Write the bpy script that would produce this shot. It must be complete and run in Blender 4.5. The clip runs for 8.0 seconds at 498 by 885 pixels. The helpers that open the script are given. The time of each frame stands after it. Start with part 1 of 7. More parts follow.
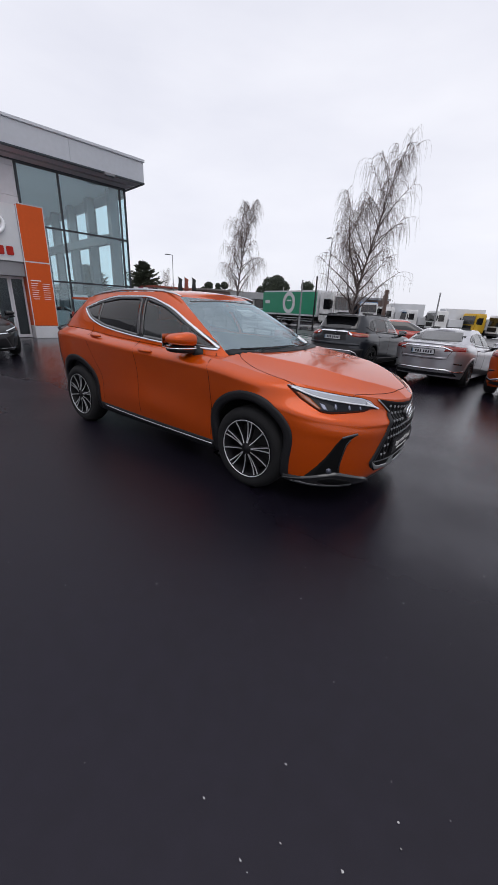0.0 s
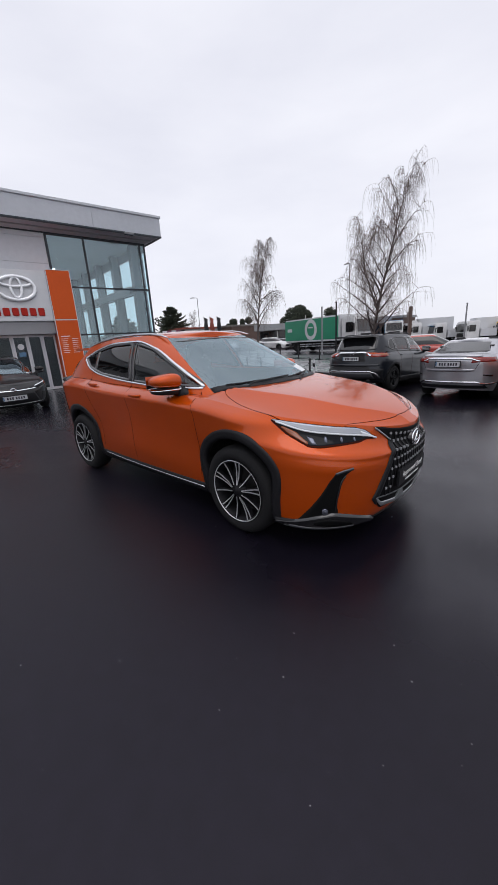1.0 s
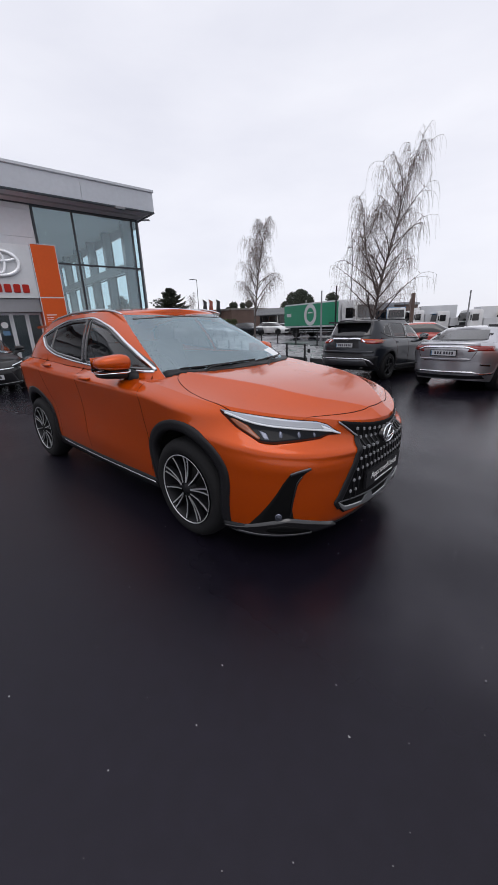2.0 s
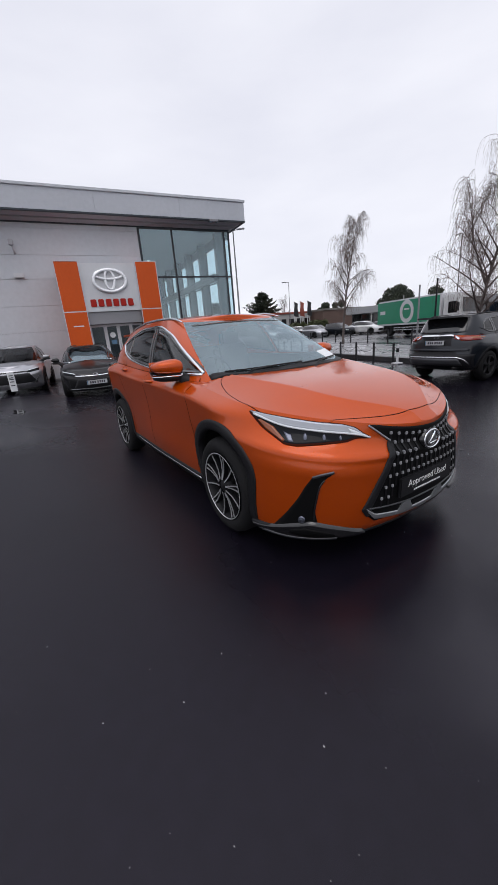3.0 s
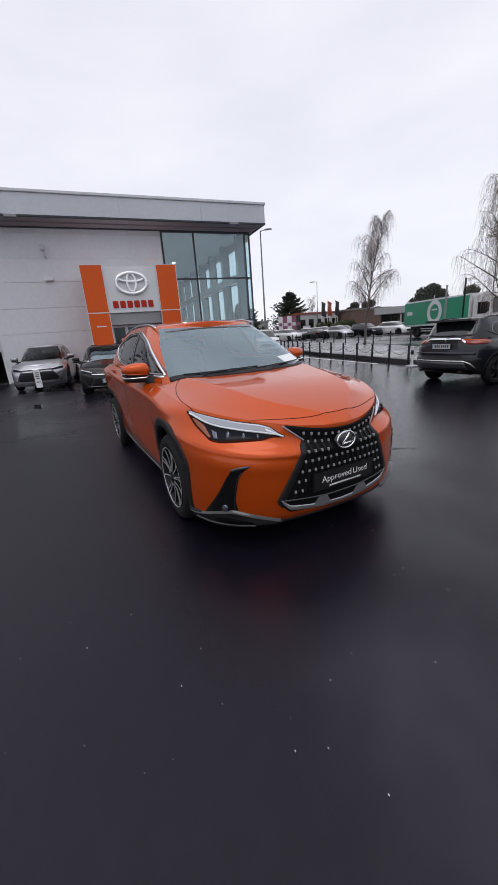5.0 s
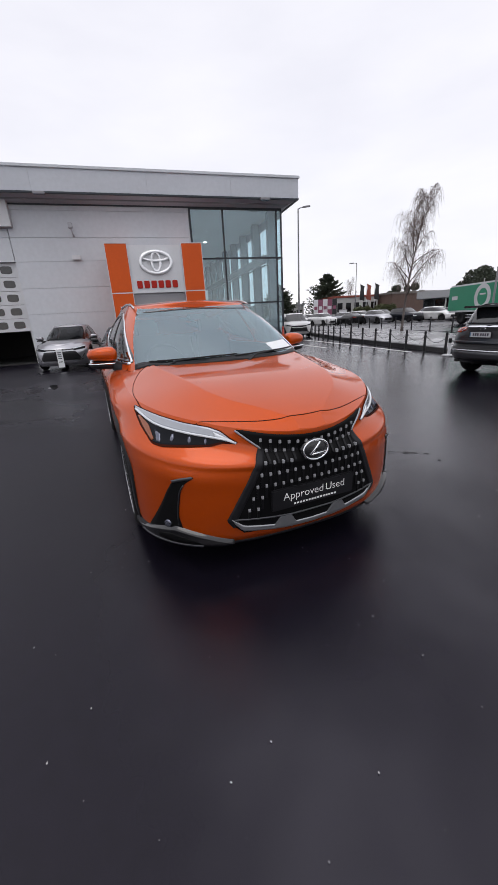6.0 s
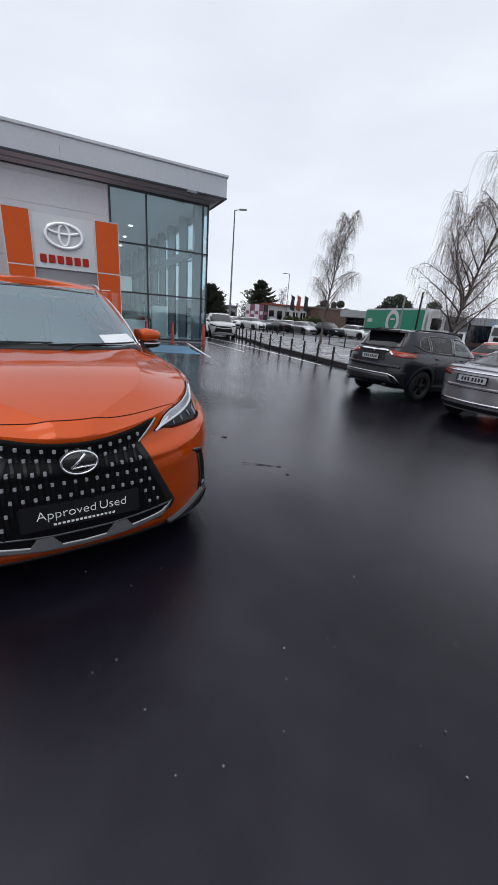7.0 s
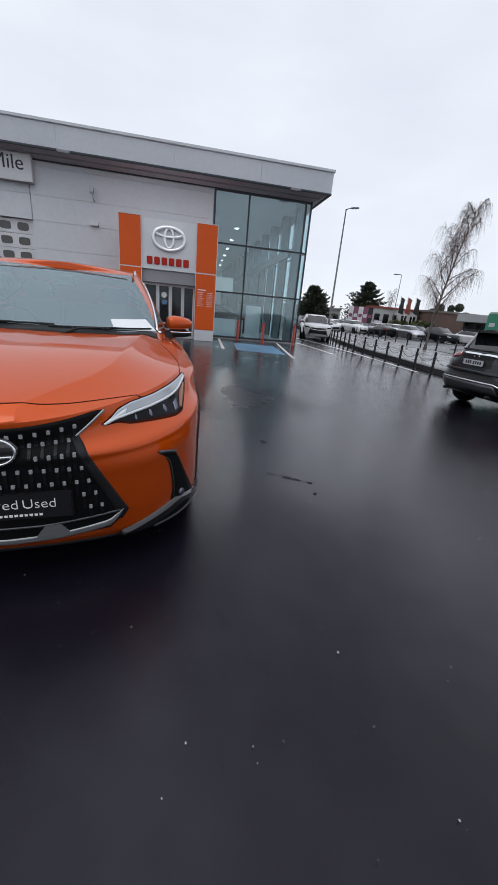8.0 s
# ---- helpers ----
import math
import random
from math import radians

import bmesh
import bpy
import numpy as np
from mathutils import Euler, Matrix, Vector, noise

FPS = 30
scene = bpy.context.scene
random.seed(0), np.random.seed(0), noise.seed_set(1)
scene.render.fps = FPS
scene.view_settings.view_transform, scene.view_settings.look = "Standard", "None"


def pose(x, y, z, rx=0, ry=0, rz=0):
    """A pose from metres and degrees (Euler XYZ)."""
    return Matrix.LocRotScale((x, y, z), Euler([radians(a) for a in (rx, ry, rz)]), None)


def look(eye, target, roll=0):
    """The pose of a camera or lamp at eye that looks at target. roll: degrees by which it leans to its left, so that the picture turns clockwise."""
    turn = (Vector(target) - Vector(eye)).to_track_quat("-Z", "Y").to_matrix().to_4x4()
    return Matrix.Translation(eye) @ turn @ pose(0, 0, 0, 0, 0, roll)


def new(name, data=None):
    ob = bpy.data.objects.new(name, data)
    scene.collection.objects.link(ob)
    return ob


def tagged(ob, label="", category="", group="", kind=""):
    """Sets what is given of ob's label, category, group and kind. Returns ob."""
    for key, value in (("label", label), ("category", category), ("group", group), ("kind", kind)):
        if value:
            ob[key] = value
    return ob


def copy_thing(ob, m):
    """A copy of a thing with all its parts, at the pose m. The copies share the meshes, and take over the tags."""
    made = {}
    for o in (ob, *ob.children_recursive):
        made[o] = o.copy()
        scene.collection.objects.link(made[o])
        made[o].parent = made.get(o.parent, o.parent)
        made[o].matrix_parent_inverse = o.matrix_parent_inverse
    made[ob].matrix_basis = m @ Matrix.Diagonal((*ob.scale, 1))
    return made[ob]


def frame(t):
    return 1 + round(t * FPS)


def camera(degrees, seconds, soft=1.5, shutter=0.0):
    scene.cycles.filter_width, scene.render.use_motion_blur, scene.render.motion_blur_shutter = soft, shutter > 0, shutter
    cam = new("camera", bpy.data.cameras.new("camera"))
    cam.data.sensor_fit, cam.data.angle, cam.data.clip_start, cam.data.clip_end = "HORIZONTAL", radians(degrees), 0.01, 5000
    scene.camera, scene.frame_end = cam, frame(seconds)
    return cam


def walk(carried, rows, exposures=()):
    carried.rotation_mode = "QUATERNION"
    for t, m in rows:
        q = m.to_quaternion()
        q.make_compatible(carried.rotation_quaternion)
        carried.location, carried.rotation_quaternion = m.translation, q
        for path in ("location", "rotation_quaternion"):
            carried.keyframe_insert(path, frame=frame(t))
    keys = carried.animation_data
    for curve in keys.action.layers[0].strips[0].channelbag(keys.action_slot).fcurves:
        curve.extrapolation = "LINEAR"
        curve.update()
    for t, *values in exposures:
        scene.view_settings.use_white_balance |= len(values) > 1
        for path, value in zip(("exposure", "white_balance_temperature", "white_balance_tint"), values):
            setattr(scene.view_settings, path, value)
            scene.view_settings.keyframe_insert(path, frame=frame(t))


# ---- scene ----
cam = camera(69.8, 8.0)
PATH = [
    (0, (3.337, -2.672, 1.441), (2.025, -1.338, 0.735), 2.6),
    (0.5, (3.357, -2.442, 1.432), (1.959, -1.158, 0.804), -2.5),
    (1, (3.412, -2.24, 1.447), (1.928, -1.017, 0.897), -3.6),
    (1.2, (3.401, -2.166, 1.444), (1.938, -0.932, 0.861), -4.2),
    (2.3, (3.373, -1.649, 1.379), (1.873, -0.501, 0.72), -0.6),
    (2.5, (3.463, -1.57, 1.395), (1.841, -0.6, 0.742), -1.1),
    (3, (3.614, -1.522, 1.377), (1.879, -0.718, 0.789), -4.7),
    (3.5, (3.895, -1.594, 1.37), (2.126, -0.919, 0.725), 0.7),
    (4, (4.093, -1.496, 1.396), (2.295, -0.829, 0.827), -0.9),
    (4.5, (4.144, -1.23, 1.395), (2.337, -0.561, 0.859), -1.6),
    (4.7, (4.162, -1.166, 1.403), (2.358, -0.487, 0.87), -3.6),
    (5.8, (3.86, -0.649, 1.356), (2.082, -0.056, 0.66), -3.6),
    (6, (3.862, -0.501, 1.361), (2.036, -0.008, 0.711), -3.4),
    (6.5, (3.86, -0.121, 1.325), (2.042, 0.496, 0.767), -3.6),
    (7, (3.908, 0.29, 1.359), (2.226, 1.155, 0.708), 4.3),
    (7.5, (3.957, 0.695, 1.364), (2.135, 1.235, 0.742), 0.3),
    (8, (3.683, 0.996, 1.286), (1.841, 1.383, 0.609), 5.2),
]
walk(cam, [(t, look(eye, target, roll)) for t, eye, target, roll in PATH],
     exposures=[(0.0, 0.0, 6500, 13), (4.7, 0.0, 6500, 13), (5.8, 0.13, 6640, 13), (6.1, 0.12, 6640, 13), (6.5, 0.04, 6500, 13), (6.9, 0.0, 6350, 9), (8.0, 0.0, 6350, 9)])

from mathutils import bvhtree

# ---- world and light: overcast winter sky ----
world = bpy.data.worlds.new("overcast")
scene.world = world
world.use_nodes = True
wn, wl = world.node_tree.nodes, world.node_tree.links
wn.clear()
w_out, w_bg = wn.new("ShaderNodeOutputWorld"), wn.new("ShaderNodeBackground")
w_sky = wn.new("ShaderNodeTexSky")
w_sky.sky_type, w_sky.sun_disc = "NISHITA", False
w_sky.sun_elevation, w_sky.sun_rotation = radians(28), radians(115)
w_co, w_map = wn.new("ShaderNodeTexCoord"), wn.new("ShaderNodeMapping")
w_map.inputs["Scale"].default_value = (1.0, 1.0, 3.2)
w_noise, w_ramp = wn.new("ShaderNodeTexNoise"), wn.new("ShaderNodeValToRGB")
w_noise.inputs["Scale"].default_value, w_noise.inputs["Detail"].default_value = 1.6, 5.0
w_ramp.color_ramp.elements[0].position, w_ramp.color_ramp.elements[1].position = 0.34, 0.68
w_ramp.color_ramp.elements[0].color, w_ramp.color_ramp.elements[1].color = (0.79, 0.815, 0.895, 1), (0.935, 0.957, 1.015, 1)
w_soft, w_mix = wn.new("ShaderNodeVectorMath"), wn.new("ShaderNodeMix")
w_soft.operation, w_soft.inputs["Scale"].default_value = "SCALE", 0.09
w_mix.data_type, w_mix.inputs["Factor"].default_value = "RGBA", 0.93
wl.new(w_co.outputs["Generated"], w_map.inputs["Vector"])
wl.new(w_map.outputs["Vector"], w_noise.inputs["Vector"])
wl.new(w_noise.outputs["Fac"], w_ramp.inputs["Fac"])
wl.new(w_sky.outputs["Color"], w_soft.inputs[0])
wl.new(w_soft.outputs["Vector"], w_mix.inputs["A"])
wl.new(w_ramp.outputs["Color"], w_mix.inputs["B"])
wl.new(w_mix.outputs["Result"], w_bg.inputs["Color"])
# an overcast sky is brightest overhead
w_up, w_rise = wn.new("ShaderNodeSeparateXYZ"), wn.new("ShaderNodeMapRange")
w_rise.interpolation_type = "SMOOTHSTEP"
w_rise.inputs["From Min"].default_value, w_rise.inputs["From Max"].default_value = 0.55, 1.0
w_rise.inputs["To Min"].default_value, w_rise.inputs["To Max"].default_value = 1.03, 1.45
wl.new(w_co.outputs["Generated"], w_up.inputs["Vector"])
wl.new(w_up.outputs["Z"], w_rise.inputs["Value"])
wl.new(w_rise.outputs["Result"], w_bg.inputs["Strength"])
wl.new(w_bg.outputs["Background"], w_out.inputs["Surface"])

sun = new("sun", bpy.data.lights.new("sun", "SUN"))
sun.data.energy, sun.data.angle, sun.data.color = 0.65, radians(40), (1.0, 0.97, 0.93)
sun.matrix_world = look((0, 0, 30), (-12, 9, 0))

# lit ceiling spots inside the showroom
for lx, ly in ((-19.6, 4.0), (-19.6, 0.2)):
    lamp = new("ceiling_lamp", bpy.data.lights.new("ceiling_lamp", "SPOT"))
    lamp.data.energy, lamp.data.spot_size, lamp.data.shadow_soft_size = 260, radians(160), 0.1
    lamp.matrix_world = pose(lx, ly, 6.36)


# ---- materials ----
def material(name, colour, rough=0.5, metal=0.0, grain=0.0, scale=8.0, bump=0.0, bump_scale=60.0, coat=0.0, spec=0.5,
             second=None, rough_var=0.0, random_value=0.0, coat_ior=1.5):
    """A surface with variation at two scales: broad stains that mix towards `second`, and a fine grain in tone and relief."""
    m = bpy.data.materials.new(name)
    m.use_nodes = True
    n, l = m.node_tree.nodes, m.node_tree.links
    b = n["Principled BSDF"]
    b.inputs["Base Color"].default_value = (*colour, 1)
    b.inputs["Roughness"].default_value, b.inputs["Metallic"].default_value = rough, metal
    b.inputs["Specular IOR Level"].default_value = spec
    b.inputs["Coat Weight"].default_value, b.inputs["Coat Roughness"].default_value = coat, 0.04
    b.inputs["Coat IOR"].default_value = coat_ior
    co = n.new("ShaderNodeTexCoord")
    if grain or second or random_value:
        broad, fine = n.new("ShaderNodeTexNoise"), n.new("ShaderNodeTexNoise")
        broad.inputs["Scale"].default_value, broad.inputs["Detail"].default_value = scale * 0.12, 6.0
        fine.inputs["Scale"].default_value, fine.inputs["Detail"].default_value = scale * 4, 3.0
        l.new(co.outputs["Object"], broad.inputs["Vector"])
        l.new(co.outputs["Object"], fine.inputs["Vector"])
        ramp = n.new("ShaderNodeMapRange")
        ramp.inputs["From Min"].default_value, ramp.inputs["From Max"].default_value = 0.35, 0.68
        l.new(broad.outputs["Fac"], ramp.inputs["Value"])
        mix = n.new("ShaderNodeMix")
        mix.data_type = "RGBA"
        mix.inputs["A"].default_value = (*colour, 1)
        mix.inputs["B"].default_value = (*(second or [c * 0.8 for c in colour]), 1)
        l.new(ramp.outputs["Result"], mix.inputs["Factor"])
        value = n.new("ShaderNodeHueSaturation")
        l.new(mix.outputs["Result"], value.inputs["Color"])
        tone = n.new("ShaderNodeMapRange")
        tone.inputs["To Min"].default_value, tone.inputs["To Max"].default_value = 1 - grain, 1 + grain
        l.new(fine.outputs["Fac"], tone.inputs["Value"])
        out = tone.outputs["Result"]
        if random_value:
            info, times, spread = n.new("ShaderNodeObjectInfo"), n.new("ShaderNodeMath"), n.new("ShaderNodeMapRange")
            spread.inputs["To Min"].default_value, spread.inputs["To Max"].default_value = 1 - random_value, 1 + random_value
            times.operation = "MULTIPLY"
            l.new(info.outputs["Random"], spread.inputs["Value"])
            l.new(out, times.inputs[0])
            l.new(spread.outputs["Result"], times.inputs[1])
            out = times.outputs["Value"]
        l.new(out, value.inputs["Value"])
        l.new(value.outputs["Color"], b.inputs["Base Color"])
        if rough_var:
            vary = n.new("ShaderNodeMapRange")
            vary.inputs["From Min"].default_value, vary.inputs["From Max"].default_value = 0.38, 0.64
            vary.inputs["To Min"].default_value, vary.inputs["To Max"].default_value = rough - rough_var, rough + rough_var
            l.new(broad.outputs["Fac"], vary.inputs["Value"])
            l.new(vary.outputs["Result"], b.inputs["Roughness"])
    if bump:
        rel, bmp = n.new("ShaderNodeTexNoise"), n.new("ShaderNodeBump")
        rel.inputs["Scale"].default_value, rel.inputs["Detail"].default_value = bump_scale, 4.0
        bmp.inputs["Strength"].default_value, bmp.inputs["Distance"].default_value = bump, 0.01
        l.new(co.outputs["Object"], rel.inputs["Vector"])
        l.new(rel.outputs["Fac"], bmp.inputs["Height"])
        l.new(bmp.outputs["Normal"], b.inputs["Normal"])
    return m


def glass(name, tint, gloss=(1.0, 1.0, 1.0), rough=0.02, ior=1.5):
    """A thin pane: clear with a tint, and mirror gloss that grows towards grazing angles."""
    m = bpy.data.materials.new(name)
    m.use_nodes = True
    n, l = m.node_tree.nodes, m.node_tree.links
    n.clear()
    out, clear, shine, mix, face, rise, fres = (n.new("ShaderNode" + k) for k in ("OutputMaterial", "BsdfTransparent", "BsdfGlossy", "MixShader", "LayerWeight", "Math", "MapRange"))
    clear.inputs["Color"].default_value = (*tint, 1)
    shine.inputs["Roughness"].default_value = rough
    shine.inputs["Color"].default_value = (*gloss, 1)
    face.inputs["Blend"].default_value = 0.5
    rise.operation, rise.inputs[1].default_value = "POWER", 5.0
    fres.inputs["To Min"].default_value, fres.inputs["To Max"].default_value = ((ior - 1) / (ior + 1)) ** 2, 1.0
    l.new(face.outputs["Facing"], rise.inputs[0])
    l.new(rise.outputs["Value"], fres.inputs["Value"])
    l.new(fres.outputs["Result"], mix.inputs["Fac"])
    l.new(clear.outputs["BSDF"], mix.inputs[1])
    l.new(shine.outputs["BSDF"], mix.inputs[2])
    l.new(mix.outputs["Shader"], out.inputs["Surface"])
    return m


def glow(name, colour, strength):
    m = bpy.data.materials.new(name)
    m.use_nodes = True
    b = m.node_tree.nodes["Principled BSDF"]
    b.inputs["Base Color"].default_value = (*colour, 1)
    b.inputs["Emission Color"].default_value = (*colour, 1)
    b.inputs["Emission Strength"].default_value = strength
    return m


def beaded_paint(name, colour):
    """Pearl car paint under clear lacquer, with patches of rain drops."""
    m = material(name, colour, rough=0.42, metal=0.5, grain=0.03, scale=14, coat=1.0, spec=0.0, coat_ior=1.44, second=[c * 0.93 for c in colour])
    n, l = m.node_tree.nodes, m.node_tree.links
    b = n["Principled BSDF"]
    co, cell, edge, patch, keep, amount, bmp = (n.new("ShaderNode" + k) for k in ("TexCoord", "TexVoronoi", "MapRange", "TexNoise", "MapRange", "Math", "Bump"))
    cell.inputs["Scale"].default_value, patch.inputs["Scale"].default_value = 70.0, 3.0
    edge.inputs["From Min"].default_value, edge.inputs["From Max"].default_value = 0.32, 0.05
    keep.inputs["From Min"].default_value, keep.inputs["From Max"].default_value = 0.56, 0.7
    amount.operation = "MULTIPLY"
    l.new(co.outputs["Object"], cell.inputs["Vector"])
    l.new(co.outputs["Object"], patch.inputs["Vector"])
    l.new(cell.outputs["Distance"], edge.inputs["Value"])
    l.new(patch.outputs["Fac"], keep.inputs["Value"])
    l.new(edge.outputs["Result"], amount.inputs[0])
    l.new(keep.outputs["Result"], amount.inputs[1])
    l.new(amount.outputs["Value"], bmp.inputs["Height"])
    bmp.inputs["Strength"].default_value, bmp.inputs["Distance"].default_value = 0.35, 0.004
    l.new(bmp.outputs["Normal"], b.inputs["Coat Normal"])
    return m


def wet_asphalt():
    """Fine black asphalt, damp: film of water in broad patches over grit."""
    m = material("wet_asphalt", (0.0074, 0.0062, 0.0112), rough=0.5, grain=0.35, scale=3.0, bump=0.13, bump_scale=420.0, spec=0.3,
                 second=(0.0055, 0.0046, 0.0082), rough_var=0.0)
    n, l = m.node_tree.nodes, m.node_tree.links
    b = n["Principled BSDF"]
    co, mp, film, fine, mul, ro = (n.new("ShaderNode" + k) for k in ("TexCoord", "Mapping", "TexNoise", "TexNoise", "Math", "MapRange"))
    mp.inputs["Rotation"].default_value = (0, 0, 0.5)
    mp.inputs["Scale"].default_value = (0.24, 0.34, 1.0)
    film.inputs["Scale"].default_value, film.inputs["Detail"].default_value = 1.0, 2.0
    film.inputs["Roughness"].default_value = 0.5
    fine.inputs["Scale"].default_value, fine.inputs["Detail"].default_value = 6.0, 2.0
    mul.operation, mul.inputs[1].default_value = "MULTIPLY_ADD", 0.07
    ro.inputs["From Min"].default_value, ro.inputs["From Max"].default_value = 0.48, 0.72
    ro.inputs["To Min"].default_value, ro.inputs["To Max"].default_value = 0.17, 0.38
    l.new(co.outputs["Object"], mp.inputs["Vector"])
    l.new(mp.outputs["Vector"], film.inputs["Vector"])
    l.new(co.outputs["Object"], fine.inputs["Vector"])
    l.new(fine.outputs["Fac"], mul.inputs[0])
    l.new(film.outputs["Fac"], mul.inputs[2])
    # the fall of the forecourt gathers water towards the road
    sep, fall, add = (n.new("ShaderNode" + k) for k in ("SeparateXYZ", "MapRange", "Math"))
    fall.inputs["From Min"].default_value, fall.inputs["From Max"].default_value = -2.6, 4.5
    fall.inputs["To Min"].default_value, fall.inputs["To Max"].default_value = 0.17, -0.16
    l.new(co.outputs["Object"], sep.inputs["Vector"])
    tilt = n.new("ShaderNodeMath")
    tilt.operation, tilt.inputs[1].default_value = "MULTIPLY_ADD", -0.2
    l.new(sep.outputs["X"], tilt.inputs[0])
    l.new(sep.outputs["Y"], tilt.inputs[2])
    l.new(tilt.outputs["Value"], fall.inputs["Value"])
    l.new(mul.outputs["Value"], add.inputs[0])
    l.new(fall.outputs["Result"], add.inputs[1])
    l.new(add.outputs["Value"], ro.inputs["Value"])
    sp = n.new("ShaderNodeMapRange")
    sp.inputs["From Min"].default_value, sp.inputs["From Max"].default_value = 0.40, 0.61
    sp.inputs["To Min"].default_value, sp.inputs["To Max"].default_value = 0.62, 0.22
    ro.interpolation_type = sp.interpolation_type = "SMOOTHSTEP"
    l.new(add.outputs["Value"], sp.inputs["Value"])
    # the specular level rises by up to 0.05 towards negative tilt
    spec_lift, gain = n.new("ShaderNodeMapRange"), n.new("ShaderNodeMath")
    spec_lift.inputs["From Min"].default_value, spec_lift.inputs["From Max"].default_value = -0.7, -2.4
    spec_lift.inputs["To Min"].default_value, spec_lift.inputs["To Max"].default_value = 0.0, 0.05
    l.new(tilt.outputs["Value"], spec_lift.inputs["Value"])
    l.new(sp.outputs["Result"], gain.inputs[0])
    l.new(spec_lift.outputs["Result"], gain.inputs[1])
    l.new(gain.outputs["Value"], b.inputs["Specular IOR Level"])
    b.inputs["Specular Tint"].default_value = (0.95, 0.915, 1.0, 1)
    l.new(ro.outputs["Result"], b.inputs["Roughness"])
    # the base colour is scaled up to 1.15 where the summed film value is high
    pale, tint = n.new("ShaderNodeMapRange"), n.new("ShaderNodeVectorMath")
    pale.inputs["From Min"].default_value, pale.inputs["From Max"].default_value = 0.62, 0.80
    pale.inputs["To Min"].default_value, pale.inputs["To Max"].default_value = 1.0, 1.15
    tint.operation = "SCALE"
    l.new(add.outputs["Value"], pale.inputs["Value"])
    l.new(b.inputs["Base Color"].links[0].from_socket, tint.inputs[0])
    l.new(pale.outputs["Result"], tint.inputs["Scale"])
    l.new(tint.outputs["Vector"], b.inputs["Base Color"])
    return m


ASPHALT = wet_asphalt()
TAR = material("tar_mark", (0.003, 0.003, 0.0035), rough=0.6, spec=0.15)
WATER = material("standing_water", (0.006, 0.006, 0.007), rough=0.03, spec=0.6)
ROAD = material("road_asphalt", (0.07, 0.07, 0.075), rough=0.35, grain=0.3, scale=2.0, bump=0.2, bump_scale=200, second=(0.045, 0.045, 0.05), rough_var=0.12)
PAVING = material("wet_paving", (0.238, 0.238, 0.245), rough=0.33, grain=0.25, scale=6.0, bump=0.2, bump_scale=80, second=(0.06, 0.06, 0.065), rough_var=0.16)
KERB = material("kerb_concrete", (0.035, 0.035, 0.038), rough=0.5, grain=0.3, scale=5.0, bump=0.3, second=(0.02, 0.02, 0.022))
LINE = material("line_paint", (0.62, 0.62, 0.6), rough=0.5, grain=0.25, scale=9.0, bump=0.2, second=(0.3, 0.3, 0.3))
BLUE = material("blue_bay_paint", (0.10, 0.22, 0.36), rough=0.4, grain=0.25, scale=8.0, bump=0.2, second=(0.06, 0.14, 0.24))
ORANGE = beaded_paint("orange_pearl_paint", (0.50, 0.065, 0.0006))
BLACK = material("satin_black_plastic", (0.010, 0.010, 0.012), rough=0.5, spec=0.25, grain=0.15, scale=20, bump=0.1, bump_scale=300)
GLOSSBLACK = material("gloss_black", (0.006, 0.006, 0.007), rough=0.12, spec=0.5, coat=0.6)
DARKGREY = material("dark_grey_satin", (0.09, 0.092, 0.1), rough=0.3, metal=0.6, grain=0.05)
CHROME = material("chrome", (0.75, 0.76, 0.78), rough=0.1, metal=1.0)
SATIN = material("satin_silver", (0.55, 0.56, 0.58), rough=0.25, metal=0.9, grain=0.05)
RUBBER = material("tyre_rubber", (0.011, 0.011, 0.012), rough=0.75, spec=0.2, grain=0.2, scale=30, bump=0.2, bump_scale=150)
GAP = material("panel_gap", (0.04, 0.008, 0.004), rough=0.8, spec=0.05)
UNDER = material("underbody", (0.006, 0.006, 0.006), rough=0.8)
CABIN = material("cabin_trim", (0.02, 0.02, 0.022), rough=0.8, spec=0.1, grain=0.2, scale=15)
SEAT = material("seat_leather", (0.035, 0.035, 0.038), rough=0.5, grain=0.15, scale=12)
WINDSCREEN = glass("windscreen_glass", (0.82, 0.92, 0.94), (0.76, 0.93, 1.0), ior=2.9)
REARGLASS = glass("rear_screen_glass", (0.22, 0.24, 0.25), (0.9, 0.96, 1.0), ior=2.1)
DARKSCREEN = glass("dark_windscreen_glass", (0.30, 0.33, 0.34), ior=1.75)
TINTED = glass("tinted_glass", (0.12, 0.12, 0.13), ior=1.55)
SIDEGLASS = glass("side_glass", (0.52, 0.56, 0.57), ior=1.75)
LAMPBOWL = material("lamp_bowl", (0.004, 0.005, 0.008), rough=0.08, spec=0.15)
ALLOY = material("machined_alloy", (0.72, 0.73, 0.75), rough=0.3, metal=0.7, grain=0.04)
BARGREY = material("grey_satin_bar", (0.36, 0.37, 0.385), rough=0.32, metal=0.7, grain=0.05)
GRILLEBAR = material("grille_bar_black", (0.006, 0.006, 0.007), rough=0.35, spec=0.2)
STUD = material("pale_stud", (0.27, 0.275, 0.29), rough=0.3, coat=0.3)
LAMPGREY = material("lamp_grey_guide", (0.36, 0.38, 0.41), rough=0.2, metal=0.3, coat=0.5)
DARKGLASS = material("dark_rear_glass", (0.010, 0.011, 0.013), rough=0.06, coat=0.5)
MATTBLACK = material("matt_black_plastic", (0.004, 0.004, 0.0045), rough=0.6, grain=0.1, spec=0.12)
LAMPWHITE = material("lamp_light_guide", (0.62, 0.65, 0.68), rough=0.18, coat=0.5)
AMBER = material("amber_lens", (0.22, 0.045, 0.003), rough=0.15, coat=0.6)
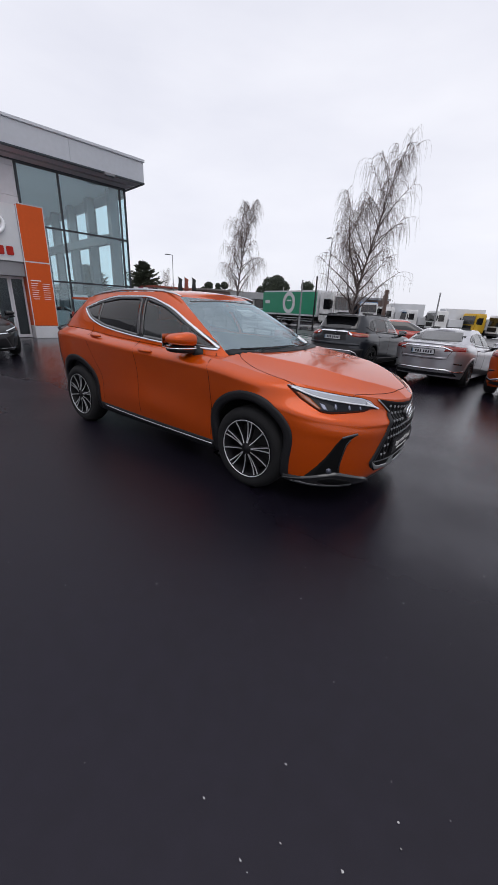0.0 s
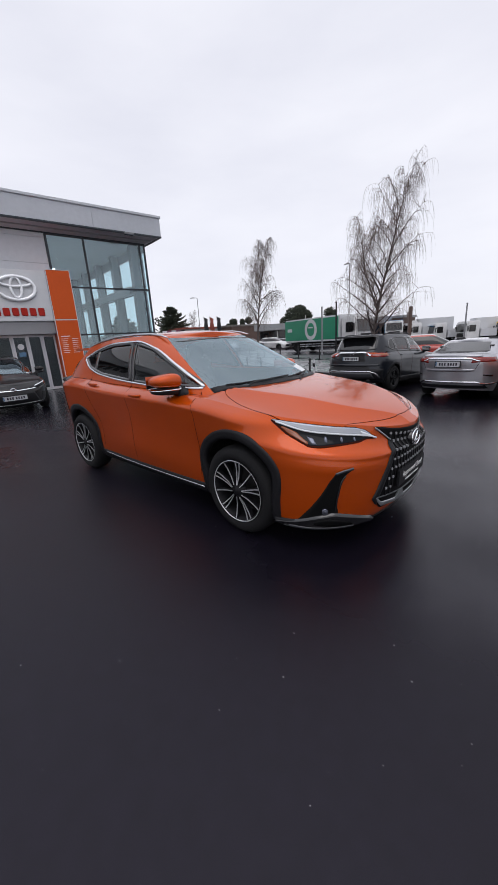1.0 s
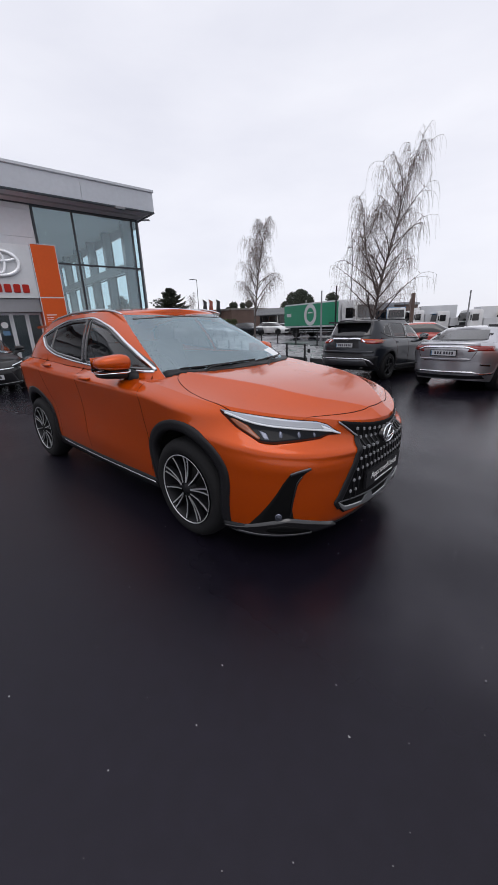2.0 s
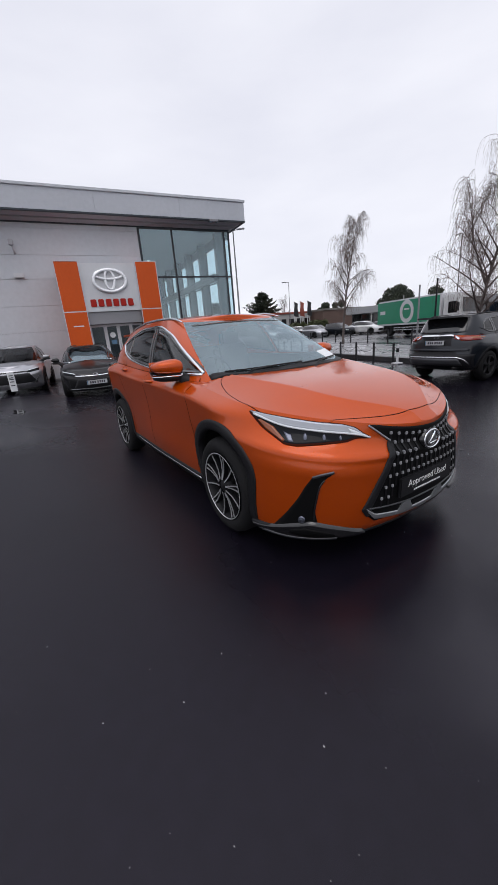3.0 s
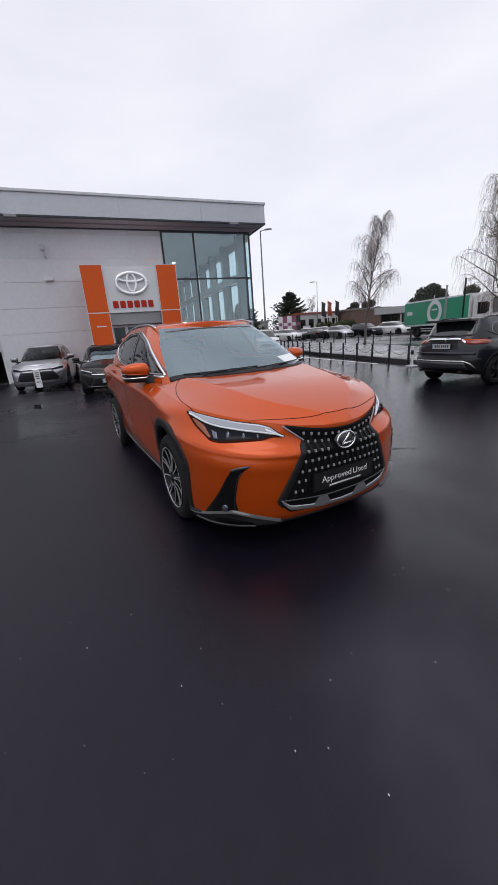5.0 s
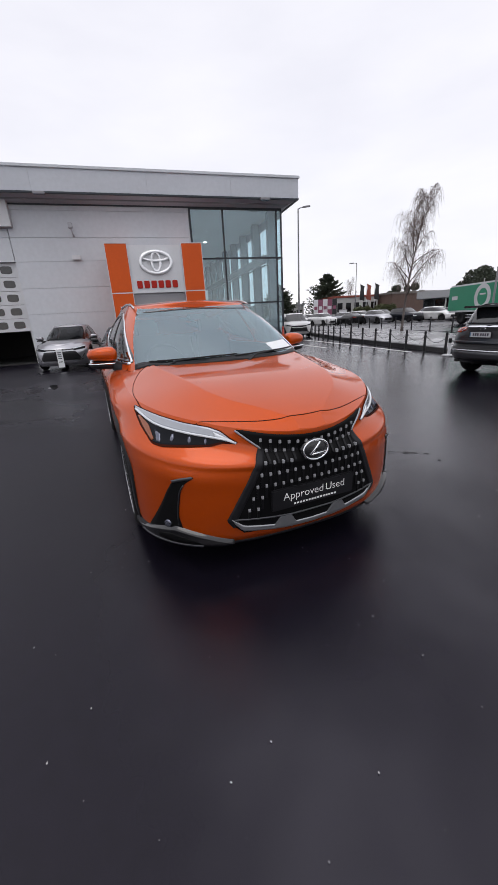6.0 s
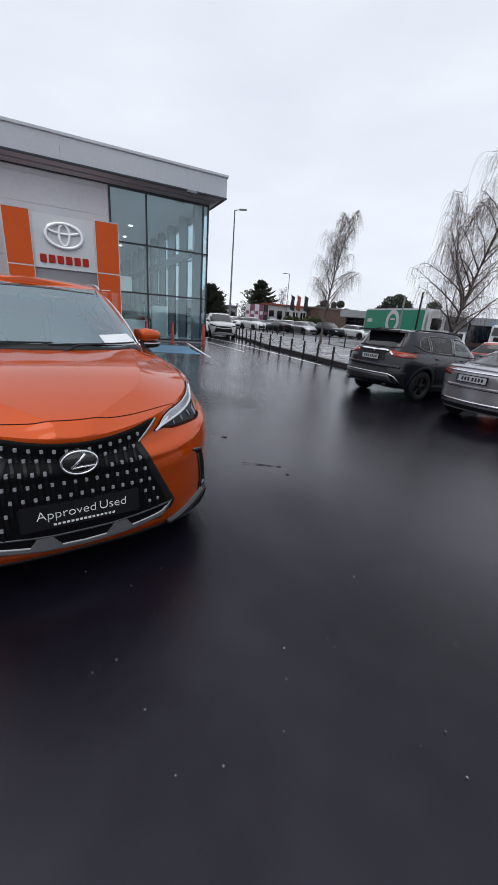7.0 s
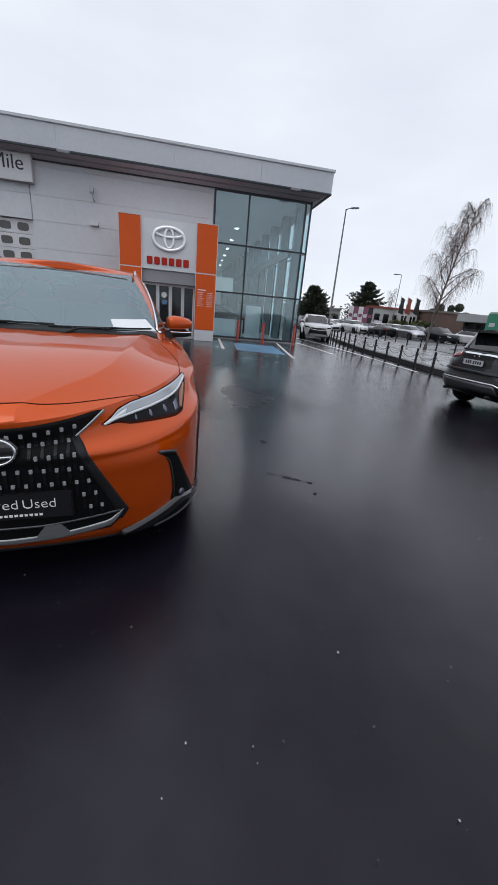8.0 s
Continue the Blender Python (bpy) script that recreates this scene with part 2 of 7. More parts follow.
ORANGELENS = material("orange_lens", (0.48, 0.062, 0.012), rough=0.2, coat=0.3)
REDLENS = material("red_lens", (0.20, 0.012, 0.008), rough=0.2, coat=0.25)
WHITEPAPER = material("white_paper", (0.75, 0.77, 0.78), rough=0.6, grain=0.03)
PLATEWHITE = material("plate_white", (0.50, 0.51, 0.53), rough=0.35, grain=0.1, scale=30)
INK = material("dark_ink", (0.02, 0.02, 0.03), rough=0.5)
LETTER = material("pale_lettering", (0.78, 0.78, 0.78), rough=0.4)
GREYPAINT = material("dark_grey_car_paint", (0.009, 0.012, 0.018), rough=0.3, metal=0.25, spec=0.3, coat=0.55, grain=0.04, scale=14)
SILVERPAINT = material("silver_car_paint", (0.44, 0.44, 0.47), rough=0.3, metal=0.75, coat=1.0, grain=0.04, scale=14)
BLACKPAINT = material("black_car_paint", (0.005, 0.005, 0.006), rough=0.4, coat=0.7, grain=0.04, spec=0.1)
WHITEPAINT = material("white_car_paint", (0.72, 0.72, 0.72), rough=0.35, coat=1.0, grain=0.03)
REDPAINT = material("red_car_paint", (0.42, 0.035, 0.02), rough=0.35, coat=1.0, grain=0.04)


# ---- building blocks ----
def link(name, bm, mat, parent=None, label="", smooth=False):
    """Links a bmesh as one mesh object."""
    me = bpy.data.meshes.new(name)
    bm.to_mesh(me)
    bm.free()
    if smooth:
        for p in me.polygons:
            p.use_smooth = True
    for one in mat if isinstance(mat, (list, tuple)) else (mat,):
        me.materials.append(one)
    ob = new(name, me)
    if parent is not None:
        ob.parent = parent
    if label:
        ob["label"] = label
    return ob


def part(name, bm, mat, parent, label="", smooth=False):
    return link(name, bm, mat, parent, label, smooth)


def thing(name, m, label, category, group="", kind=""):
    ob = new(name)
    ob.empty_display_size = 0.2
    ob.matrix_world = m
    return tagged(ob, label, category, group, kind)


def box(bm, x0, x1, y0, y1, z0, z1, bevel=0.0, m=None):
    """A box between the given limits, its edges rounded by bevel."""
    r = bmesh.ops.create_cube(bm, size=1.0)
    vs = r["verts"]
    for v in vs:
        v.co = Vector(((x0 + x1) / 2 + v.co.x * (x1 - x0), (y0 + y1) / 2 + v.co.y * (y1 - y0), (z0 + z1) / 2 + v.co.z * (z1 - z0)))
    if bevel:
        es = list({e for v in vs for e in v.link_edges})
        vs = list({v for f in bmesh.ops.bevel(bm, geom=es, offset=bevel, segments=2, affect="EDGES")["faces"] for v in f.verts} | {v for v in vs if v.is_valid})
    if m is not None:
        bmesh.ops.transform(bm, matrix=m, verts=list(vs))
    return bm


def boxes(*specs, bevel=0.0):
    bm = bmesh.new()
    for sp in specs:
        box(bm, *sp, bevel=bevel)
    return bm


def lathe(bm, profile, axis="z", seg=32, m=None):
    """Turns a profile of (radius, along) round an axis."""
    rings = []
    for r, h in profile:
        ring = []
        for k in range(seg):
            a = 2 * math.pi * k / seg
            c = {"z": (r * math.cos(a), r * math.sin(a), h), "y": (r * math.cos(a), h, r * math.sin(a)), "x": (h, r * math.cos(a), r * math.sin(a))}[axis]
            ring.append(bm.verts.new(m @ Vector(c) if m is not None else c))
        rings.append(ring)
    for a, b in zip(rings, rings[1:]):
        for k in range(seg):
            bm.faces.new((a[k], a[(k + 1) % seg], b[(k + 1) % seg], b[k]))
    return bm


def tube(bm, pts, radii, seg=6, cap=True):
    """A tapered tube along points."""
    pts = [Vector(p) for p in pts]
    rings = []
    for i, p in enumerate(pts):
        d = (pts[min(i + 1, len(pts) - 1)] - pts[max(i - 1, 0)]).normalized()
        s = d.orthogonal().normalized() if i == 0 else (side - d * side.dot(d)).normalized()
        side = s
        q = d.cross(s)
        rings.append([bm.verts.new(p + float(radii[i]) * (math.cos(2 * math.pi * k / seg) * s + math.sin(2 * math.pi * k / seg) * q)) for k in range(seg)])
    for a, b in zip(rings, rings[1:]):
        for k in range(seg):
            bm.faces.new((a[k], a[(k + 1) % seg], b[(k + 1) % seg], b[k]))
    if cap:
        bm.faces.new(rings[0][::-1])
        bm.faces.new(rings[-1])
    return bm


def curve_at(pts, x):
    """A smooth curve through (x, value) pairs, x ascending."""
    xs, ys = [p[0] for p in pts], [p[1] for p in pts]
    if x <= xs[0]:
        return ys[0]
    if x >= xs[-1]:
        return ys[-1]
    k = max(i for i in range(len(xs) - 1) if xs[i] <= x)
    h = xs[k + 1] - xs[k]
    d = [(ys[i + 1] - ys[i]) / (xs[i + 1] - xs[i]) for i in range(len(xs) - 1)]

    def slope(i):
        if i == 0 or i == len(xs) - 1:
            return d[0] if i == 0 else d[-1]
        return 0.0 if d[i - 1] * d[i] <= 0 else 2 * d[i - 1] * d[i] / (d[i - 1] + d[i])
    t = (x - xs[k]) / h
    return (ys[k] * (1 + 2 * t) * (1 - t) ** 2 + slope(k) * h * t * (1 - t) ** 2 + ys[k + 1] * t * t * (3 - 2 * t) + slope(k + 1) * h * t * t * (t - 1))


def along(pts, t, smooth=True):
    """The point at share t of a polyline of 2D points."""
    seg = [math.dist(a, b) for a, b in zip(pts, pts[1:])]
    at = [0.0]
    for s in seg:
        at.append(at[-1] + s)
    pos = t * at[-1]
    if smooth and len(pts) > 2:
        return tuple(curve_at([(a, p[c]) for a, p in zip(at, pts)], pos) for c in (0, 1))
    return tuple(float(np.interp(pos, at, [p[c] for p in pts])) for c in (0, 1))


def step(a, b, x):
    t = min(1.0, max(0.0, (x - a) / (b - a)))
    return t * t * (3 - 2 * t)


def lettering(name, text, size, mat, parent, m, depth=0.003, label="", thin=0.0):
    cu = bpy.data.curves.new(name, "FONT")
    cu.offset = -thin
    cu.body, cu.size, cu.extrude, cu.align_x, cu.align_y = text, size, depth, "CENTER", "CENTER"
    tmp = bpy.data.objects.new(name, cu)
    scene.collection.objects.link(tmp)
    bpy.context.view_layer.update()
    me = bpy.data.meshes.new_from_object(tmp.evaluated_get(bpy.context.evaluated_depsgraph_get()))
    bpy.data.objects.remove(tmp)
    me.materials.clear()
    me.materials.append(mat)
    ob = new(name, me)
    ob.parent = parent
    ob.matrix_basis = m
    if label:
        ob["label"] = label
    return ob


# ---- cars ----
# A car stands on z = 0, faces +x, its left is +y; the origin is midway between the axles.
HERO = dict(
    wall=0.105, axles=(1.295, -1.345), arch_side=0.405,
    wb=2.69, r=0.35, w=0.925, track=0.81, arch=0.486, zlow=[(-2.3, 0.34), (-1.9, 0.27), (-1, 0.24), (1.0, 0.22), (1.6, 0.20), (1.82, 0.172), (2.1, 0.172), (2.2, 0.185), (2.3, 0.195)],
    zsh=[(-2.3, 1.10), (-1.5, 1.13), (-0.6, 1.085), (0.5, 1.045), (0.95, 1.02), (1.3, 0.975), (1.7, 0.925), (2.0, 0.875), (2.3, 0.80)],
    width=[(0, 0.915), (0.12, 0.94), (0.35, 0.95), (0.62, 0.978), (0.84, 0.998), (0.905, 1.004), (0.94, 0.985), (1.0, 0.885)],
    front=[(0, 2.18), (0.1, 2.225), (0.3, 2.246), (0.55, 2.256), (0.70, 2.276), (0.745, 2.291), (0.762, 2.291), (0.79, 2.272), (0.83, 2.256), (1.0, 2.235)],
    width_nose=[(0, 0.99), (0.12, 1.008), (0.35, 1.010), (0.58, 1.005), (0.70, 1.010), (0.745, 1.015), (0.762, 1.014), (0.79, 0.999), (0.83, 0.975), (1.0, 0.892)],
    rear=[(0, -2.18), (0.25, -2.32), (0.6, -2.33), (0.85, -2.28), (1.0, -2.17)],
    front_from=1.2, rear_from=-1.45, nose=(0.027, -0.026), ridge=[(0.8, 0.64), (1.03, 0.60), (1.45, 0.51), (1.79, 0.43), (1.95, 0.34), (2.05, 0.24), (2.2, 0.08)], front_pow=(2.5, 1.8), low_pow=(3.1, 2.5), rear_pow=(2.6, 2.2),
    crown=[(-2.3, 0.02), (0.6, 0.03), (1.0, 0.075), (1.6, 0.09), (2.1, 0.055), (2.3, 0.02)], haunch=0.010, waist=0.034,
    belt=(1.17, -2.20, 0.815), top=(0.16, -1.72, 0.585), belt_up=0.035,
    roof=[(-1.9, 1.385), (-1.4, 1.488), (-0.7, 1.548), (-0.2, 1.552), (0.2, 1.52), (0.5, 1.48)], roof_crown=0.035)
SUV = dict(
    wb=2.69, r=0.36, w=0.925, track=0.81, arch=0.47, zlow=[(-2.3, 0.31), (-1, 0.25), (1.0, 0.25), (2.3, 0.24)],
    zsh=[(-2.3, 1.06), (-1.0, 1.10), (0.8, 1.05), (1.5, 1.0), (2.2, 0.90)],
    width=[(0, 0.89), (0.15, 0.94), (0.4, 0.975), (0.75, 1.0), (0.9, 0.975), (1.0, 0.91)],
    front=[(0, 2.12), (0.2, 2.24), (0.6, 2.27), (0.85, 2.24), (1.0, 2.16)],
    rear=[(0, -2.12), (0.12, -2.26), (0.35, -2.33), (0.55, -2.26), (0.8, -2.22), (1.0, -2.15)],
    front_from=1.35, rear_from=-1.6, front_pow=(3.0, 2.0), rear_pow=(3.4, 2.6),
    crown=[(-2.3, 0.02), (0.6, 0.03), (1.2, 0.07), (2.2, 0.03)], haunch=0.025, waist=0.012,
    belt=(1.2, -2.17, 0.83), top=(0.3, -1.86, 0.63), belt_up=0.03,
    roof=[(-2.0, 1.535), (-1.4, 1.575), (-0.5, 1.60), (0.1, 1.595), (0.6, 1.55)], roof_crown=0.03)
SEDAN = dict(
    wb=2.70, r=0.325, w=0.87, track=0.77, arch=0.40, zlow=[(-2.4, 0.27), (-1, 0.17), (1.0, 0.17), (2.3, 0.18)],
    zsh=[(-2.4, 1.03), (-1.6, 1.03), (-0.6, 0.975), (0.8, 0.91), (1.5, 0.84), (2.2, 0.70)],
    width=[(0, 0.90), (0.15, 0.95), (0.4, 0.98), (0.72, 1.0), (0.88, 0.97), (1.0, 0.885)],
    front=[(0, 2.14), (0.2, 2.27), (0.6, 2.30), (0.85, 2.26), (1.0, 2.16)],
    rear=[(0, -2.20), (0.2, -2.31), (0.5, -2.33), (0.85, -2.36), (1.0, -2.28)],
    front_from=1.25, rear_from=-1.5, front_pow=(2.6, 1.9), rear_pow=(2.8, 2.2),
    crown=[(-2.4, 0.02), (-1.8, 0.04), (0.6, 0.03), (1.2, 0.09), (2.2, 0.03)], haunch=0.015, waist=0.012,
    belt=(1.14, -1.86, 0.78), top=(0.20, -1.10, 0.54), belt_up=0.03,
    roof=[(-1.5, 1.29), (-0.9, 1.35), (-0.3, 1.38), (0.1, 1.365), (0.5, 1.31)], roof_crown=0.025)
FASTBACK = dict(HERO, wb=2.70, nose=(0.0, 0.0), zsh=[(-2.3, 1.03), (-0.6, 1.02), (0.8, 0.98), (1.6, 0.92), (2.2, 0.84)],
                front=[(0, 2.10), (0.2, 2.22), (0.6, 2.25), (0.85, 2.22), (1.0, 2.10)], rear=[(0, -1.75), (0.4, -1.85), (1.0, -1.75)], rear_from=-1.2,
                belt=(1.25, -1.74, 0.80), top=(0.2, -1.3, 0.57), arch=0.47, axles=(1.35, -1.35), arch_side=0.43)


class Shell:
    """The skin of a car: rings from sill to shoulder, a lid over bonnet and deck, and the cabin above the belt."""

    def __init__(self, sp, nu=150, nv=26, nl=14, ng=22):
        self.sp, self.nu, self.nv, self.nl, self.ng = sp, nu, nv, nl, ng
        self.half = [self.station(i / nu) for i in range(nu + 1)]
        n = 2 * nu
        self.body = [[self.ring(k, j / nv) for k in range(n)] for j in range(nv + 1)]
        self.lid = [self.body[-1]] + [[self.lidpoint(k, j / nl) for k in range(n)] for j in range(1, nl + 1)]
        self.cabin = [[self.upper(k, j / ng) for k in range(n)] for j in range(ng + 1)]
        top = self.cabin[-1]
        self.roof = [top] + [[Vector((p.x * (1 - 0.0 * t) , p.y * (1 - t), p.z + sp["roof_crown"] * (1 - (1 - t) ** 2))) for p in top] for t in (0.12, 0.3, 0.5, 0.75, 1.0)]
        verts, polys = [], []
        for grid in (self.body, self.lid, self.cabin, self.roof):
            base = len(verts)
            verts += [v for row in grid for v in row]
            for j in range(len(grid) - 1):
                for k in range(n):
                    a = base + j * n
                    polys.append((a + k, a + (k + 1) % n, a + n + (k + 1) % n, a + n + k))

        self.tree = bvhtree.BVHTree.FromPolygons(verts, polys)

    def station(self, u):
        """Share of the half ring to (kind, s): rear arc, side, front arc."""
        if u < 0.3:
            return "r", u / 0.3
        if u < 0.66:
            return "s", (u - 0.3) / 0.36
        return "f", (u - 0.66) / 0.34

    def outline(self, k, xf, xr, w, sp, f0, r0, fp, rp):
        n = self.nu
        side = -1 if k <= n else 1
        kind, s = self.half[k if k <= n else 2 * n - k]
        if kind == "s":
            x, y = r0 + (f0 - r0) * s, w
        elif kind == "f":
            a = s * math.pi / 2
            x, y = f0 + (xf - f0) * math.sin(a) ** (2 / fp[0]), w * max(0.0, math.cos(a)) ** (2 / fp[1])
        else:
            a = (1 - s) * math.pi / 2
            x, y = r0 + (xr - r0) * math.sin(a) ** (2 / rp[0]), w * max(0.0, math.cos(a)) ** (2 / rp[1])
        return x, side * y

    def ring(self, k, v):
        sp = self.sp
        w = sp["w"] * curve_at(sp["width"], v)
        low, blend = sp.get("low_pow", sp["front_pow"]), step(0.58, 0.90, v)
        fp = tuple(a + (b - a) * blend for a, b in zip(low, sp["front_pow"]))
        x, y = self.outline(k, curve_at(sp["front"], v), curve_at(sp["rear"], v), w, sp, sp["front_from"], sp["rear_from"], fp, sp["rear_pow"])
        if "nose" in sp and x > 1.8:
            x += math.exp(-(y / 0.42) ** 2) * (sp["nose"][0] * step(0.82, 1.0, v) + sp["nose"][1] * math.exp(-((v - 0.76) / 0.12) ** 2))
        if "width_nose" in sp and x > 1.25:
            y *= 1 + (curve_at(sp["width_nose"], v) / curve_at(sp["width"], v) - 1) * step(1.25, 1.75, x)
        a = sp["wb"] / 2
        bulge = math.exp(-((abs(x) - a) / 0.42) ** 2) * math.exp(-((v - 0.66) / 0.2) ** 2) * sp["haunch"]
        waist = math.exp(-((x - 0.05) / 0.75) ** 2) * math.exp(-((v - 0.3) / 0.22) ** 2) * sp["waist"]
        if abs(y) > 0.3:
            y += math.copysign(bulge - waist, y)
        z0, z1 = curve_at(sp["zlow"], x), curve_at(sp["zsh"], x)
        return Vector((x, y, z0 + (z1 - z0) * v))

    def lidpoint(self, k, t):
        p = self.body[-1][k]
        if "ridge" in self.sp and p.x > 0.5:
            tc = min(0.9, max(0.15, 1 - curve_at(self.sp["ridge"], p.x) / max(0.01, abs(p.y))))
            t = tc * (1 - (1 - 2 * t) ** 1.7) if t < 0.5 else tc + (2 * t - 1) ** 1.7 * (1 - tc)
            u, w = t / tc, (t - tc) / (1 - tc)
            rise = 0.97 * u ** 1.45 if u < 1 else 0.97 + 0.03 * (1 - (1 - w) ** 2)
            soft = (1 - (1 - t) ** 2) ** 0.8
            return Vector((p.x, p.y * (1 - t), p.z + curve_at(self.sp["crown"], p.x) * (0.9 * rise + 0.1 * soft) * min(1.0, abs(p.y) / 0.3)))
        return Vector((p.x, p.y * (1 - t), p.z + curve_at(self.sp["crown"], p.x) * (1 - (1 - t) ** 2) ** 0.8 * min(1.0, abs(p.y) / 0.3)))

    def upper(self, k, v):
        sp = self.sp
        (bf, br, bw), (tf, tr, tw) = sp["belt"], sp["top"]
        xb, yb = self.outline(k, bf, br, bw, sp, 0.35, -1.15, (2.4, 4.2), (2.6, 3.6))
        xt, yt = self.outline(k, tf, tr, tw, sp, min(-0.15, tf - 0.3), min(-0.75, tr + 0.3), (2.2, 4.6), (2.4, 3.6))
        zb = curve_at(sp["zsh"], xb) + curve_at(sp["crown"], xb) * (1 - abs(yb) / bw) + sp["belt_up"] - 0.03
        zt = curve_at(sp["roof"], xt)
        swell = 0.03 * math.sin(math.pi * v)
        x, y = xb + (xt - xb) * v, yb + (yt - yb) * v
        return Vector((x + (swell * 0.8 if self.half[min(k, 2 * self.nu - k)][0] == "f" else 0), y + math.copysign(swell, y) * min(1, abs(y) / 0.2), zb + (zt - zb) * v + 0.0))

    def faces(self, grid, keep):
        """Faces of a grid whose middle satisfies keep(x, y, z, ring share, row)."""
        n, bm, made = 2 * self.nu, bmesh.new(), {}

        def vert(j, k):
            if (j, k) not in made:
                made[j, k] = bm.verts.new(grid[j][k])
            return made[j, k]
        for j in range(len(grid) - 1):
            for k in range(n):
                mid = (grid[j][k] + grid[j][(k + 1) % n] + grid[j + 1][k] + grid[j + 1][(k + 1) % n]) / 4
                if keep(mid.x, mid.y, mid.z, k, j):
                    bm.faces.new((vert(j, k), vert(j, (k + 1) % n), vert(j + 1, (k + 1) % n), vert(j + 1, k)))
        bmesh.ops.remove_doubles(bm, verts=bm.verts, dist=0.0005)
        bmesh.ops.dissolve_degenerate(bm, dist=0.0005, edges=bm.edges)
        return bm

    def onto(self, view, a, b, off):
        """The point of the skin at (a, b) as seen from a side, lifted by off."""
        o, d = {"right": ((a, -3, b), (0, 1, 0)), "left": ((a, 3, b), (0, -1, 0)), "front": ((4, a, b), (-1, 0, 0)), "rear": ((-4, a, b), (1, 0, 0)),
                "above": ((a, b, 4), (0, 0, -1))}[view]
        p, nrm, _, _ = self.tree.ray_cast(Vector(o), Vector(d))
        if p is None:
            p, nrm, _, _ = self.tree.find_nearest(Vector(o) + Vector(d) * 2.2)
        if nrm.dot(Vector(d)) > 0:
            nrm = -nrm
        return p + nrm * off, nrm

    def strip(self, view, lower, upper, nx=24, ny=4, off=0.004, depth=0.02, smooth=True, bm=None, warp=None):
        """A panel laid on the skin between two lines, with its own thickness."""
        bm = bm or bmesh.new()
        outer, inner = [], []
        for i in range(nx + 1):
            a, b = along(lower, i / nx, smooth), along(upper, i / nx, smooth)
            ro, ri = [], []
            for j in range(ny + 1):
                t = j / ny
                c = (a[0] + (b[0] - a[0]) * t, a[1] + (b[1] - a[1]) * t)
                p, nrm = self.onto(view, *(warp(*c) if warp else c), off)
                ro.append(bm.verts.new(p))
                ri.append(bm.verts.new(p - nrm * depth))
            outer.append(ro)
            inner.append(ri)
        for i in range(nx):
            for j in range(ny):
                bm.faces.new((outer[i][j], outer[i + 1][j], outer[i + 1][j + 1], outer[i][j + 1]))
            bm.faces.new((outer[i][0], inner[i][0], inner[i + 1][0], outer[i + 1][0]))
            bm.faces.new((outer[i][ny], outer[i + 1][ny], inner[i + 1][ny], inner[i][ny]))
        for j in range(ny):
            bm.faces.new((outer[0][j], outer[0][j + 1], inner[0][j + 1], inner[0][j]))
            bm.faces.new((outer[nx][j], inner[nx][j], inner[nx][j + 1], outer[nx][j + 1]))
        return bm

    def line(self, view, pts, width=0.008, off=0.003, nx=40, depth=0.006, smooth=True, bm=None):
        """A narrow band along a line on the skin."""
        lo, hi = [], []
        for i in range(nx + 1):
            a, b = along(pts, max(0, (i - 0.5) / nx), smooth), along(pts, min(1, (i + 0.5) / nx), smooth)
            p = along(pts, i / nx, smooth)
            d = math.hypot(b[0] - a[0], b[1] - a[1]) or 1
            nx_, ny_ = -(b[1] - a[1]) / d * width / 2, (b[0] - a[0]) / d * width / 2
            lo.append((p[0] - nx_, p[1] - ny_))
            hi.append((p[0] + nx_, p[1] + ny_))
        return self.strip(view, lo, hi, nx, 1, off, depth, False, bm)


def mirrored(bm):
    for v in bm.verts:
        v.co.y = -v.co.y
    bmesh.ops.reverse_faces(bm, faces=bm.faces)
    return bm


def both(shell, make, name, mat, parent, label="", smooth=True):
    """The same panel on the car's right and left."""
    part(name, make(), mat, parent, label, smooth)
    part(name, mirrored(make()), mat, parent, label, smooth)


